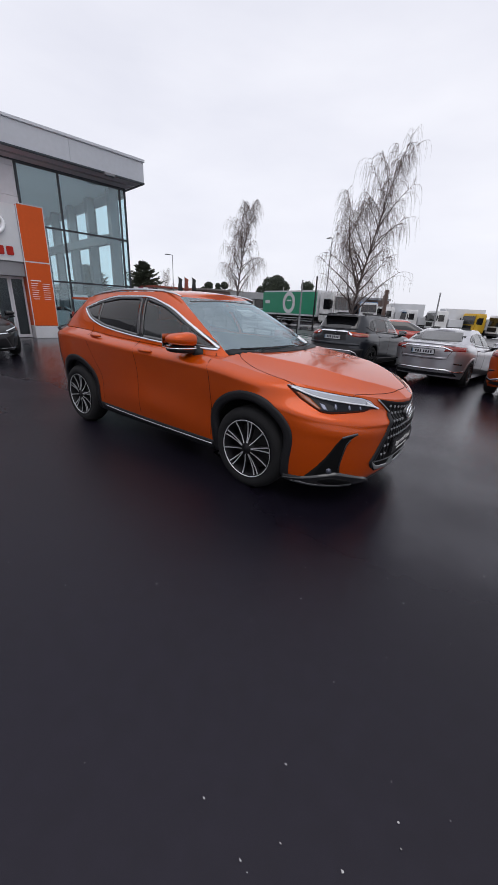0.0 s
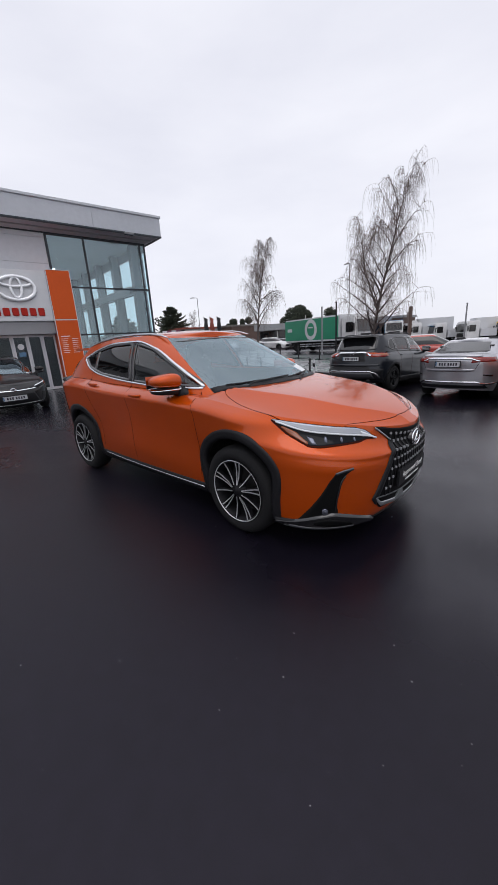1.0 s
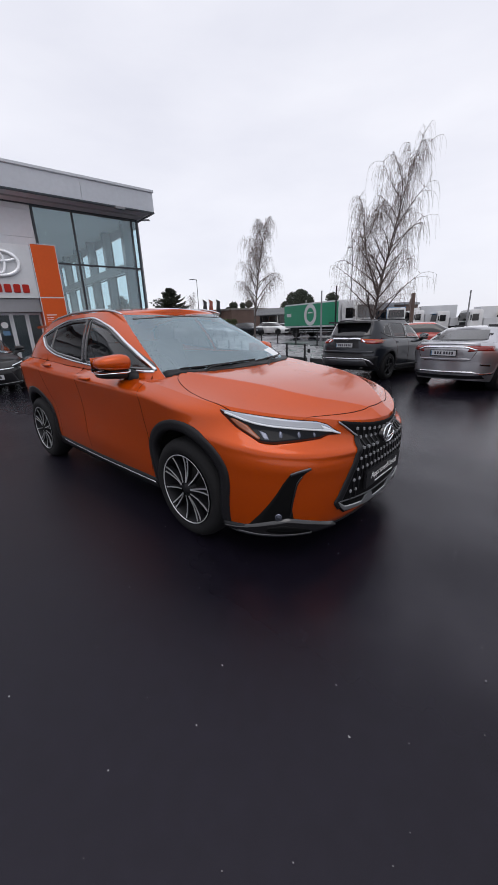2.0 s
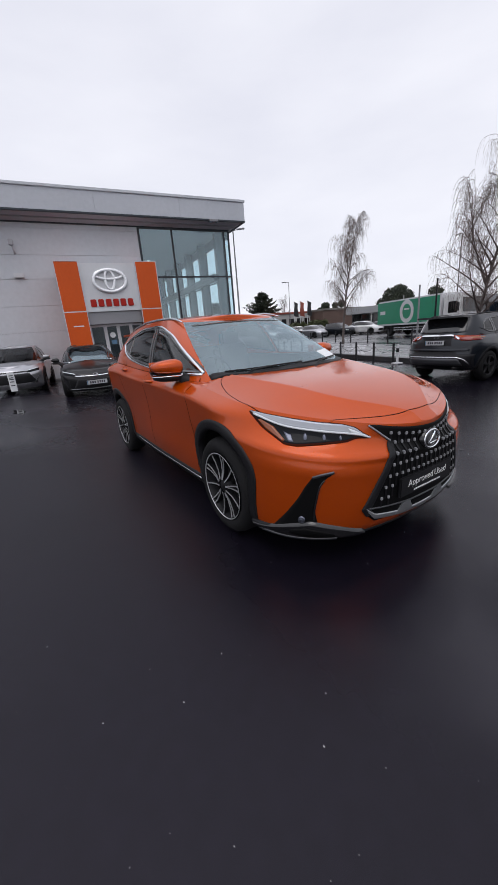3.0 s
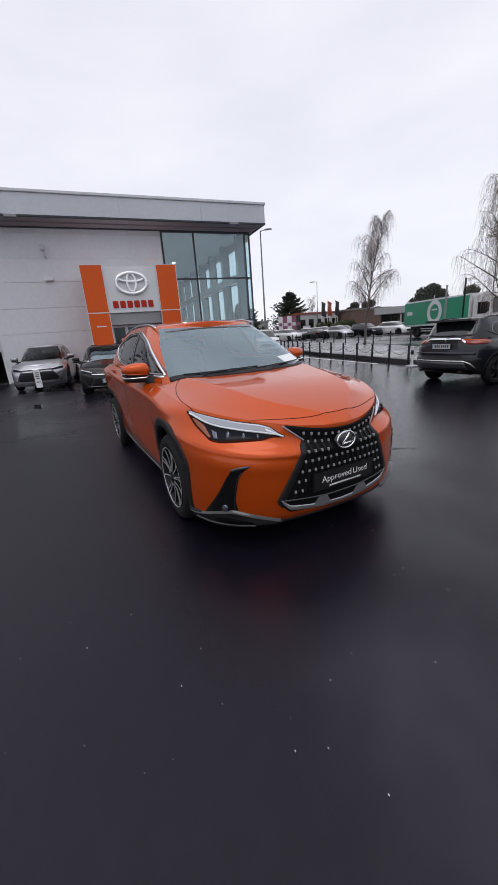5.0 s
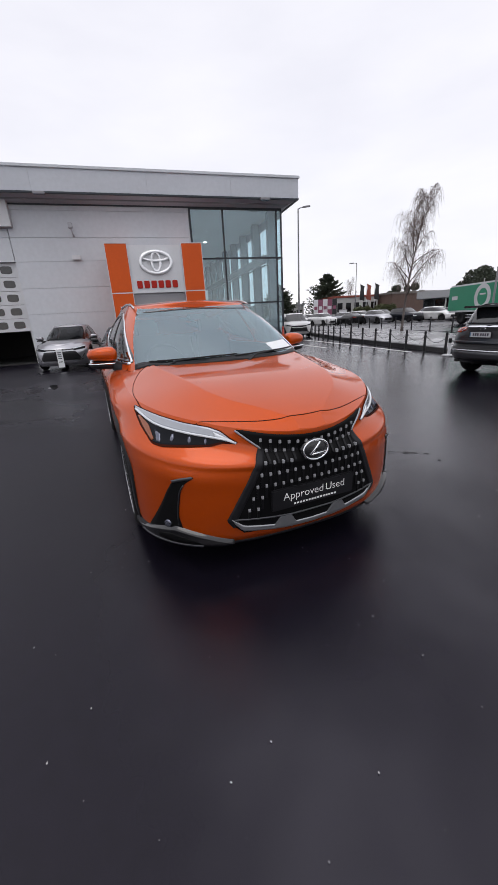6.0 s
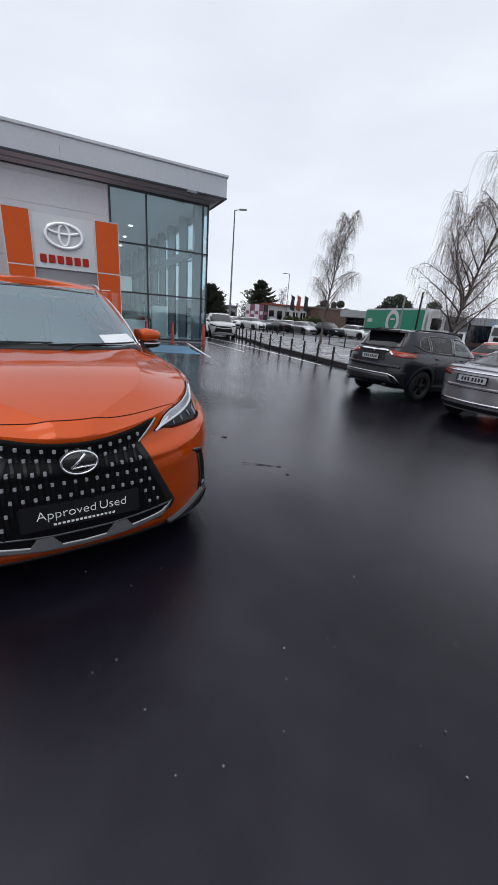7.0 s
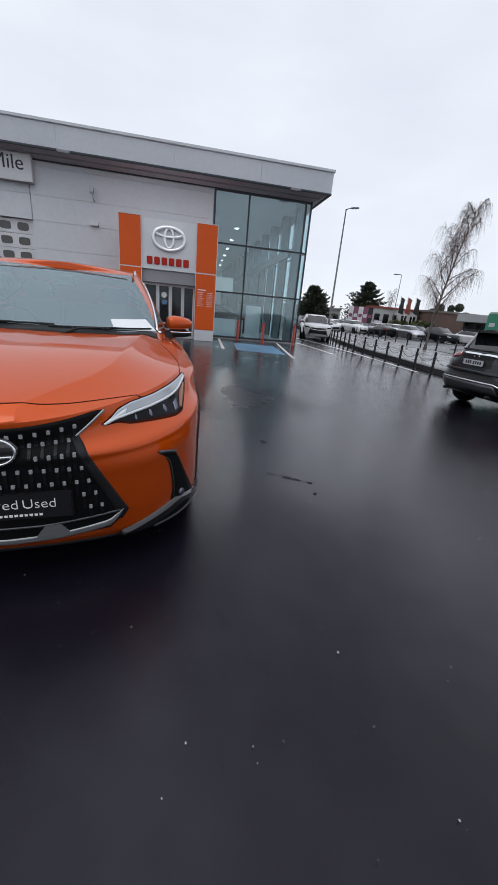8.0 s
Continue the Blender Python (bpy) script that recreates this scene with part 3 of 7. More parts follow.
def wheel(parent, at, r, rim_r, face, rim_mat, style="split", side=-1):
    """A wheel that faces -y (side -1) or +y."""
    hub = new("wheel")
    hub.parent = parent
    hub.matrix_basis = pose(*at, 0, 0, 0 if side < 0 else 180)
    bm, t = bmesh.new(), 0.105
    lathe(bm, [(rim_r, -t + 0.012), (rim_r + 0.02, -t), (r - 0.055, -t - 0.004), (r - 0.028, -t + 0.008), (r - 0.008, -t + 0.03), (r, -t + 0.06), (r, t - 0.06), (r - 0.025, t - 0.01), (rim_r, t)], "y", 48)
    part("tyre", bm, RUBBER, hub, smooth=True)
    bm = bmesh.new()
    lathe(bm, [(rim_r + 0.001, -t - 0.001), (rim_r - 0.003, -t - 0.003), (rim_r - 0.007, -t + 0.002)], "y", 48)
    part("rim_lip", bm, face, hub, smooth=True)
    bm = bmesh.new()
    lathe(bm, [(rim_r - 0.009, -t + 0.002), (rim_r - 0.018, -t + 0.02), (rim_r - 0.035, 0.05), (rim_r - 0.04, t)], "y", 48)
    part("rim", bm, rim_mat, hub, smooth=True)
    bm = bmesh.new()
    lathe(bm, [(0.0, 0.02), (rim_r - 0.06, 0.02), (rim_r - 0.035, 0.06)], "y", 32)
    part("brake_disc", bm, UNDER, hub, smooth=True)
    bm = bmesh.new()
    lathe(bm, [(0.0, -0.098), (0.028, -0.098), (0.034, -0.092), (0.06, -0.082), (0.068, -0.05)], "y", 24)
    part("hub_cap", bm, rim_mat, hub, smooth=True)

    def spoke(a0, a1, width, raised, depth):
        b = bmesh.new()
        p0, p1 = Vector((0.05 * math.cos(a0), 0, 0.05 * math.sin(a0))), Vector(((rim_r - 0.014) * math.cos(a1), 0, (rim_r - 0.014) * math.sin(a1)))
        d = (p1 - p0).normalized()
        q = Vector((-d.z, 0, d.x))
        rings = []
        for t_, wd in ((0.0, 0.8), (0.35, 0.9), (0.75, 1.0), (1.0, 1.25)):
            p = p0 + (p1 - p0) * t_
            y = raised - 0.012 * math.sin(math.pi * t_) * -1
            rings.append([b.verts.new(p + q * (width * wd * s) + Vector((0, y + dy, 0))) for s, dy in ((-0.5, 0), (0.5, 0), (0.42, depth), (-0.42, depth))])
        for r0, r1 in zip(rings, rings[1:]):
            for k in range(4):
                b.faces.new((r0[k], r0[(k + 1) % 4], r1[(k + 1) % 4], r1[k]))
        return b
    count = {"split": 10, "ten": 10, "five": 5}[style]
    for k in range(count):
        a = 2 * math.pi * k / count + 0.2
        if style == "split":
            for lean in (0.0,) if k % 2 else (-0.085, 0.085):
                part("spoke", spoke(a + lean * 0.6, a + lean, 0.0085, -t + 0.004, 0.005), face, hub, "bright machined spoke face")
                part("spoke", spoke(a + lean * 0.6, a + lean, 0.017, -t + 0.010, 0.03), rim_mat, hub)
        else:
            part("spoke", spoke(a, a, 0.045 if style == "ten" else 0.075, -t + 0.01, 0.035), rim_mat, hub)
    return hub


def cabin_inside(shell, car, seat=SEAT):
    """Floor, dashboard, seats and wheel seen through the glass."""
    sp = shell.sp
    bw = sp["belt"][2]
    part("cabin_floor", boxes((sp["belt"][1] + 0.35, 1.0, -bw + 0.08, bw - 0.08, 0.42, 0.5)), CABIN, car)
    zb = curve_at(sp["zsh"], 0.7)
    bm = bmesh.new()
    box(bm, 0.42, 1.02, -bw + 0.1, bw - 0.1, zb - 0.3, zb - 0.035, bevel=0.03)
    part("dashboard", bm, CABIN, car)
    for y in (-0.37, 0.37):
        bm = bmesh.new()
        box(bm, -0.45, 0.12, y - 0.24, y + 0.24, 0.55, 0.72, bevel=0.05)
        box(bm, -0.11, 0.05, y - 0.23, y + 0.23, 0.0, 0.62, bevel=0.05, m=Matrix.Translation((-0.45, 0, 0.66)) @ Matrix.Rotation(radians(-14), 4, "Y"))
        part("front_seat", bm, seat, car)
        bm = bmesh.new()
        box(bm, -0.66, -0.57, y - 0.13, y + 0.13, 1.24, 1.42, bevel=0.03)
        part("head_restraint", bm, seat, car)
    bm = bmesh.new()
    box(bm, -1.15, -0.75, -bw + 0.12, bw - 0.12, 0.55, 0.74, bevel=0.05)
    box(bm, -0.1, 0.06, -bw + 0.14, bw - 0.14, 0.0, 0.55, bevel=0.05, m=Matrix.Translation((-1.15, 0, 0.7)) @ Matrix.Rotation(radians(-16), 4, "Y"))
    part("rear_seat", bm, seat, car)
    for s in (-1, 1):
        part("door_card", boxes((sp["belt"][1] + 0.5, 0.62, s * (bw - 0.05) - 0.02, s * (bw - 0.05) + 0.02, 0.5, curve_at(sp["zsh"], -0.3) + 0.035)), CABIN, car)
    bm = bmesh.new()
    bmesh.ops.create_cone(bm, segments=8, radius1=0.01, radius2=0.01, depth=0.1, matrix=Matrix.Translation((0.42, -0.37, zb - 0.06)))
    ring = [Vector((0.0, 0.185 * math.cos(a), 0.185 * math.sin(a))) for a in np.linspace(0, 2 * math.pi, 25)]
    mt = Matrix.Translation((0.34, -0.37, zb - 0.02)) @ Matrix.Rotation(radians(-22), 4, "Y")
    tube(bm, [mt @ p for p in ring], [0.014] * 25, 6, False)
    part("steering_wheel", bm, CABIN, car)


def car_base(sp, m, label, category, paint, group="", res=(150, 26, 14, 22), name="car", side_windows=None, wheel_style="ten", wheel_face=SATIN, wheel_dark=BLACK,
             cladding=True, screen=WINDSCREEN, rear_glass=TINTED, doors=True, inside=True, rear_panel=None):
    """Shell, glass, wheels and cladding shared by all the cars near enough to show them."""
    sh = Shell(sp, *res)
    car = thing(name, m, label, category, group)
    a = sp["wb"] / 2
    axles, arch_side = sp.get("axles", (a, -a)), sp.get("arch_side", sp["arch"])

    def arch_at(t):
        """Reach of the wheel arch from the axle at an angle: full over the wheel, narrower towards the sills."""
        u = t if t < math.pi / 2 else math.pi - t
        return arch_side / math.cos(u) if u < 0 else arch_side + (sp["arch"] - arch_side) * step(0.0, 0.7, u)

    def in_arch(x, z):
        for c in axles:
            t = math.atan2(z - sp["r"], x - c)
            if math.hypot(x - c, z - sp["r"]) < arch_at(t if t > -math.pi / 2 else t + 2 * math.pi) - 0.045:
                return True
        return False
    bf, br, bw = sp["belt"]
    d0, d1, d2 = 0.93, -0.14, -1.02

    def is_door(x, y, z):
        return doors and abs(y) > 0.5 and d2 < x < d0 and z > curve_at(sp["zlow"], x) + 0.11

    part("body", sh.faces(sh.body, lambda x, y, z, k, j: not (in_arch(x, z) and abs(y) > 0.45) and not is_door(x, y, z)), paint, car, smooth=True)
    if doors:
        for s in (-1, 1):
            part("front_door", sh.faces(sh.body, lambda x, y, z, k, j: is_door(x, y, z) and x > d1 and y * s > 0 and not in_arch(x, z)), paint, car, smooth=True)
            part("rear_door", sh.faces(sh.body, lambda x, y, z, k, j: is_door(x, y, z) and x <= d1 and y * s > 0 and not in_arch(x, z)), paint, car, smooth=True)
    part("bonnet", sh.faces(sh.lid, lambda x, y, z, k, j: x > 0.9 and (abs(y) >= bw or x > 0.31 + (bf - 0.35) * (1 - (abs(y) / bw) ** 4.2) ** (1 / 2.4))), paint, car, smooth=True)
    part("deck", sh.faces(sh.lid, lambda x, y, z, k, j: x <= 0.9 and (j < 2 or x < br + 0.25)), paint, car, smooth=True)

    # cabin: pillars and roof in paint, openings for the glass
    ws = [k for k in range(2 * sh.nu) if sh.cabin[0][k].x > 0.55 and abs(sh.cabin[0][k].y) < bw * 0.88]
    rw = [k for k in range(2 * sh.nu) if sh.cabin[0][k].x < -1.2 and abs(sh.cabin[0][k].y) < bw * 0.86]
    wset, rset = set(ws), set(rw)
    windows = side_windows

    def in_window(x, z):
        for lo, hi in windows:
            ring, inside_ = list(lo) + list(hi)[::-1], False
            for (xa, za), (xb, zb) in zip(ring, ring[1:] + ring[:1]):
                if (za > z) != (zb > z) and x < xa + (z - za) / (zb - za) * (xb - xa):
                    inside_ = not inside_
            if inside_:
                return True
        return False
    top_row = sh.ng - 1

    def pillar(x, y, z, k, j):
        if k in wset and 0 <= j < top_row:
            return False
        if not rear_panel and k in rset and 2 <= j < top_row - 1:
            return False
        return not (abs(y) > 0.4 and -1.6 < x < 0.95 and k not in wset and in_window(x, z))
    part("cabin_frame", sh.faces(sh.cabin, pillar), paint, car, smooth=True)
    part("roof", sh.faces(sh.roof, lambda *q: True), paint, car, smooth=True)
    part("windscreen", sh.faces(sh.cabin, lambda x, y, z, k, j: k in wset and j < top_row), screen, car, "raked windscreen", smooth=True).visible_shadow = False
    if rear_panel:
        part("rear_window", sh.strip("rear", rear_panel[0], rear_panel[1], 28, 8, 0.004, 0.01), DARKGLASS, car, "dark rear window", smooth=True)
    else:
        part("rear_window", sh.faces(sh.cabin, lambda x, y, z, k, j: k in rset and 2 <= j < top_row - 1), rear_glass, car, "dark tinted rear window", smooth=True).visible_shadow = False
    for i, (lo, hi) in enumerate(windows):
        both(sh, lambda: sh.strip("right", lo, hi, 30, 8, -0.002, 0.004, False), "side_window", SIDEGLASS if i == 0 else TINTED, car, smooth=True)
        both(sh, lambda: sh.line("right", list(lo) + list(hi)[::-1] + [lo[0]], 0.034, 0.0035, 60, smooth=False), "window_seal", GLOSSBLACK, car)
    # arches, liners and sills
    for c in axles:
        for q in (-1, 1):
            ts = np.linspace(radians(-20), radians(200), 34)
            lo = [(c + (arch_at(t) - 0.07) * math.cos(t), sp["r"] + (arch_at(t) - 0.07) * math.sin(t)) for t in ts]
            hi = [(c + arch_at(t) * math.cos(t), sp["r"] + arch_at(t) * math.sin(t)) for t in ts]
            bm = sh.strip("right", lo, hi, 44, 3, 0.008, 0.05, False)
            part("arch_cladding" if cladding else "arch_lip", mirrored(bm) if q > 0 else bm, BLACK if cladding else paint, car, smooth=True)
            bm = bmesh.new()
            rows = [[bm.verts.new((c + (arch_at(t) - 0.035) * math.cos(t), q * y, sp["r"] + (arch_at(t) - 0.035) * math.sin(t))) for t in ts[::2]] for y in (0.42, sp["w"] - 0.09)]
            for k in range(len(rows[0]) - 1):
                bm.faces.new((rows[0][k], rows[0][k + 1], rows[1][k + 1], rows[1][k]))
            bm.faces.new(rows[0])
            part("wheel_liner", bm, UNDER, car)
            wheel(car, (c, q * sp["track"], sp["r"]), sp["r"], sp["r"] - sp.get("wall", 0.125), wheel_face, wheel_dark, wheel_style, q)
    part("underbody", boxes((-1.9, 1.9, -0.62, 0.62, 0.25, 0.33), (-a + 0.5, a - 0.5, -0.8, 0.8, 0.21, 0.3)), UNDER, car)
    if inside:
        cabin_inside(sh, car)
    return car, sh


def bars(bm, x, spans, z0, z1, depth=0.004):
    """Plain bars on a plate that faces +x."""
    for y0, y1 in spans:
        box(bm, x - depth, x, y0, y1, z0, z1)
    return bm


def number_plate(car, m, mat=PLATEWHITE, w=0.52, h=0.11, label="number plate"):
    """A plate that faces +x in its own frame, its characters as plain bars."""
    bm = bmesh.new()
    box(bm, -0.012, 0.0, -w / 2, w / 2, -h / 2, h / 2, bevel=0.003)
    pl = part("number_plate", bm, mat, car, label)
    pl.matrix_basis = m
    part("plate_frame", boxes((-0.016, 0.004, -w / 2 - 0.014, w / 2 + 0.014, -h / 2 - 0.016, -h / 2), (-0.016, 0.004, -w / 2 - 0.014, w / 2 + 0.014, h / 2, h / 2 + 0.012),
                              (-0.016, 0.004, -w / 2 - 0.014, -w / 2, -h / 2, h / 2), (-0.016, 0.004, w / 2, w / 2 + 0.014, -h / 2, h / 2)), BLACK, pl)
    bm = bmesh.new()
    bars(bm, 0.003, [(-w / 2 + 0.004, -w / 2 + 0.03)], -h / 2 + 0.01, h / 2 - 0.01)
    part("plate_band", bm, BLUE, pl)
    bm = bmesh.new()
    bars(bm, 0.003, [(-0.18 + k * 0.055 + (0.02 if k > 2 else 0), -0.145 + k * 0.055 + (0.02 if k > 2 else 0)) for k in range(7)], -0.03, 0.03)
    tagged(part("plate_bars", bm, INK, pl), kind="stuff")
    return pl


def mirror(car, sh, paint, at, s, chrome=True, size=1.0):
    """A door mirror on one side; s is -1 for the car's right."""
    x, y, z = at

    def shell_of(z0, z1, grow, taper):
        b = bmesh.new()
        bmesh.ops.create_uvsphere(b, u_segments=24, v_segments=14, radius=1.0)
        for v in b.verts:
            c = v.co.copy()
            for q in range(3):
                c[q] = math.copysign(abs(c[q]) ** (0.9 if q == 2 and c[q] > 0 else 0.66), c[q])
            v.co = Vector((x + c.x * 0.095 * size * grow - 0.10 * taper * (c.y * 0.5 + 0.5), s * (abs(y) + c.y * 0.125 * size * grow), z + (z0 + z1) / 2 + c.z * (z1 - z0) / 2 * (1 - 0.36 * (c.y * 0.5 + 0.5))))
        bmesh.ops.recalc_face_normals(b, faces=b.faces)
        return b
    mi = part("door_mirror", shell_of(0.0, 0.14, 1.0, 0.8), paint, car, smooth=True)
    part("mirror_base", shell_of(-0.055, 0.03, 0.94, 0.8), BLACK, mi, "black lower mirror shell", smooth=True)
    if chrome:
        part("mirror_strip", shell_of(-0.016, 0.014, 1.025, 0.8), CHROME, mi, "chrome strip", smooth=True)
    bm = bmesh.new()
    tube(bm, [(x + 0.03, s * (abs(y) - 0.09), z - 0.02), (x + 0.07, s * (abs(y) - 0.16), z - 0.07), (x + 0.08, s * (abs(y) - 0.24), z - 0.09)], [0.045, 0.05, 0.06], 10)
    part("mirror_arm", bm, BLACK, mi, smooth=True)
    bm = bmesh.new()
    box(bm, x - 0.178, x - 0.172, min(s * (abs(y) - 0.1), s * (abs(y) + 0.1)), max(s * (abs(y) - 0.1), s * (abs(y) + 0.1)), z, z + 0.11)
    part("mirror_glass", bm, CHROME, mi)


def handle(car, sh, paint, x, z, name="door_handle"):
    for s in ("right", "left"):
        p, nrm = sh.onto(s, x, z, 0.02)
        b = bmesh.new()
        pts = [p + Vector((dx, -0.018 * abs(dx / 0.1) ** 3 * nrm.y, 0)) - Vector((0, nrm.y * 0.012 * abs(dx / 0.1) ** 2, 0)) for dx in np.linspace(-0.1, 0.1, 9)]
        tube(b, pts, [0.009, 0.013, 0.015, 0.016, 0.016, 0.016, 0.015, 0.013, 0.009], 8)
        part(name, b, paint, car, smooth=True)


def hero_car():
    m = pose(-0.001, 0.008, 0, 0, 0, 7.2)
    front = [[(-0.17, 1.125), (0.3, 1.105), (0.80, 1.10)], [(-0.30, 1.49), (0.06, 1.42), (0.42, 1.27), (0.80, 1.104)]]
    rear = [[(-1.36, 1.36), (-1.15, 1.25), (-0.85, 1.185), (-0.23, 1.128)], [(-1.36, 1.362), (-1.1, 1.433), (-0.75, 1.485), (-0.37, 1.492)]]
    car, sh = car_base(HERO, m, "orange pearl SUV with black arch cladding, wet with rain", "car", ORANGE,
                       side_windows=[front, rear], wheel_style="split", wheel_face=ALLOY, wheel_dark=BLACK, res=(190, 60, 18, 26),
                       rear_panel=([(-0.60, 1.19), (-0.55, 1.165), (0, 1.155), (0.55, 1.165), (0.60, 1.19)], [(-0.50, 1.40), (-0.45, 1.42), (0, 1.43), (0.45, 1.42), (0.50, 1.40)]))
    up = [(-1.385, 1.355), (-1.1, 1.445), (-0.75, 1.497), (-0.33, 1.502), (0.06, 1.43), (0.42, 1.28), (0.80, 1.098)]
    lo = [(-1.385, 1.355), (-1.15, 1.24), (-0.85, 1.172), (-0.2, 1.112), (0.3, 1.09), (0.80, 1.086)]
    both(sh, lambda: sh.line("right", up, 0.016, 0.008, 70), "window_trim", CHROME, car, "chrome window trim")
    both(sh, lambda: sh.line("right", lo, 0.016, 0.008, 60), "window_trim", CHROME, car, "chrome window trim")
    both(sh, lambda: sh.strip("right", [(-0.27, 1.12), (-0.37, 1.49)], [(-0.15, 1.12), (-0.28, 1.49)], 12, 3, 0.003, 0.01, False), "pillar_cover", BLACK, car, "black pillar cover")
    both(sh, lambda: sh.strip("right", [(-1.02, 1.22), (-1.1, 1.44)], [(-0.985, 1.21), (-1.05, 1.455)], 8, 2, 0.003, 0.01, False), "quarter_pillar", GLOSSBLACK, car)
    # shut lines
    for pts in ([(0.86, 0.36), (0.885, 0.6), (0.875, 0.9), (0.80, 1.06)], [(-0.14, 0.36), (-0.14, 0.8), (-0.2, 1.11)],
                [(-0.86, 0.38), (-0.83, 0.6), (-0.95, 0.85), (-1.03, 1.0), (-1.08, 1.19)]):
        both(sh, lambda: sh.line("right", pts, 0.0042, 0.0012, 30), "shut_line", GAP, car)
    both(sh, lambda: sh.line("above", [(0.96, -0.62), (1.03, -0.69), (1.168, -0.748), (1.3, -0.78), (1.46, -0.797), (1.62, -0.787), (1.81, -0.712), (1.95, -0.612), (2.0, -0.56)], 0.0042, 0.0012, 60), "bonnet_gap", GAP, car)
    part("bonnet_gap", sh.line("above", [(2.0, -0.56), (2.05, -0.455), (2.10, -0.35), (2.147, -0.235), (2.177, -0.12), (2.185, 0), (2.177, 0.12), (2.147, 0.235), (2.10, 0.35), (2.05, 0.455), (2.0, 0.56)], 0.004, 0.0012, 50), GAP, car, smooth=True)
    # sills
    both(sh, lambda: sh.strip("right", [(-0.94, 0.235), (0.90, 0.225)], [(-0.94, 0.325), (0.90, 0.312)], 40, 4, 0.012, 0.05, False), "sill_cladding", BLACK, car, "black sill cladding")
    both(sh, lambda: sh.line("right", [(-0.86, 0.305), (-0.5, 0.292), (0.88, 0.278)], 0.016, 0.018, 30), "sill_strip", SATIN, car, "satin silver sill strip")
    handle(car, sh, ORANGE, 0.01, 1.0)
    handle(car, sh, ORANGE, -0.90, 1.065)
    for s in (-1, 1):
        mirror(car, sh, ORANGE, (0.58, s * 0.915, 1.09) if s < 0 else (0.50, s * 0.925, 1.085), s, size=0.92)
    # headlamps
    l_lo = [(-0.812, 0.900), (-0.802, 0.83), (-0.774, 0.757), (-0.737, 0.749), (-0.60, 0.753), (-0.51, 0.756), (-0.456, 0.770), (-0.388, 0.764)]
    l_hi = [(-0.808, 0.918), (-0.77, 0.905), (-0.71, 0.888), (-0.61, 0.864), (-0.505, 0.847), (-0.455, 0.826), (-0.42, 0.79), (-0.388, 0.768)]
    g_lo = [(-0.805, 0.902), (-0.743, 0.851), (-0.70, 0.835), (-0.60, 0.815), (-0.482, 0.795), (-0.43, 0.783), (-0.392, 0.766)]
    a_lo, a_hi = [(-0.803, 0.872), (-0.797, 0.826), (-0.772, 0.766)], [(-0.794, 0.876), (-0.765, 0.838), (-0.760, 0.775)]
    for s in (1, -1):
        q = (lambda b: mirrored(b)) if s < 0 else (lambda b: b)
        lamp = part("headlamp", q(sh.strip("front", l_lo, l_hi, 44, 8, 0.003, 0.03, False)), LAMPBOWL, car, "slim headlamp with grey light guide", smooth=True)
        part("lamp_seal", q(sh.line("front", l_lo + l_hi[::-1] + l_lo[:1], 0.009, 0.005, 90, smooth=False)), GAP, lamp)
        part("light_guide", q(sh.strip("front", g_lo, l_hi, 44, 4, 0.008, 0.005, False)), LAMPGREY, lamp, smooth=True)
        part("guide_edge", q(sh.line("front", g_lo, 0.011, 0.014, 50)), LAMPWHITE, lamp, "bright guide edge", smooth=True)
        part("guide_tip", q(sh.strip("front", [(-0.48, 0.796), (-0.40, 0.772)], [(-0.485, 0.825), (-0.40, 0.777)], 10, 2, 0.013, 0.006, False)), LAMPWHITE, lamp, smooth=True)
        part("side_marker", q(sh.strip("front", a_lo, a_hi, 14, 3, 0.008, 0.006, False)), AMBER, lamp, "amber side marker", smooth=True)
        part("lamp_fin", q(sh.strip("front", [(-0.752, 0.765), (-0.735, 0.762)], [(-0.742, 0.815), (-0.722, 0.80)], 4, 4, 0.007, 0.006, False)), LENSCUP, lamp, smooth=True)
        for yc, zc, rr in ((-0.675, 0.788, 0.016), (-0.60, 0.782, 0.014), (-0.53, 0.776, 0.011)):
            p, nrm = sh.onto("front", yc, zc, 0.004)
            b = bmesh.new()
            lathe(b, [(0.0, 0.005), (rr * 0.6, 0.004), (rr, 0.001), (rr * 1.05, -0.01)], "z", 16, Matrix.Translation(p) @ nrm.to_track_quat("Z", "Y").to_matrix().to_4x4() @ Matrix.Diagonal((0.7, 1.6, 1, 1)))
            part("projector", q(b), LENSCUP, lamp, smooth=True)
    # grille
    left = [(-0.39, 0.834), (-0.285, 0.735), (-0.33, 0.65), (-0.475, 0.36), (-0.45, 0.315), (-0.40, 0.268)]

    def sag(y, z):
        return y, z - 0.045 * max(0.0, 1 - (y / 0.36) ** 2) * step(0.6, 0.835, z)
    gr = part("grille", sh.strip("front", left, [(-y, z) for y, z in left], 30, 30, 0.006, 0.03, False, warp=sag), MATTBLACK, car, "black spindle grille with rows of small bright studs", smooth=True)
    for s in (1, -1):
        q = (lambda b: mirrored(b)) if s < 0 else (lambda b: b)
        part("grille_edge", q(sh.line("front", [(-0.392, 0.832), (-0.34, 0.785), (-0.282, 0.733)], 0.009, 0.012, 20, smooth=False)), BARGREY, gr, "satin upper grille edge", smooth=True)
        part("grille_edge", q(sh.strip("front", [(-0.292, 0.738), (-0.34, 0.645), (-0.487, 0.355), (-0.455, 0.308)], [(-0.262, 0.725), (-0.30, 0.645), (-0.43, 0.365), (-0.425, 0.325)], 40, 3, 0.010, 0.02, False)), BLACK, gr, "black lower grille edge", smooth=True)
    stud = bmesh.new()
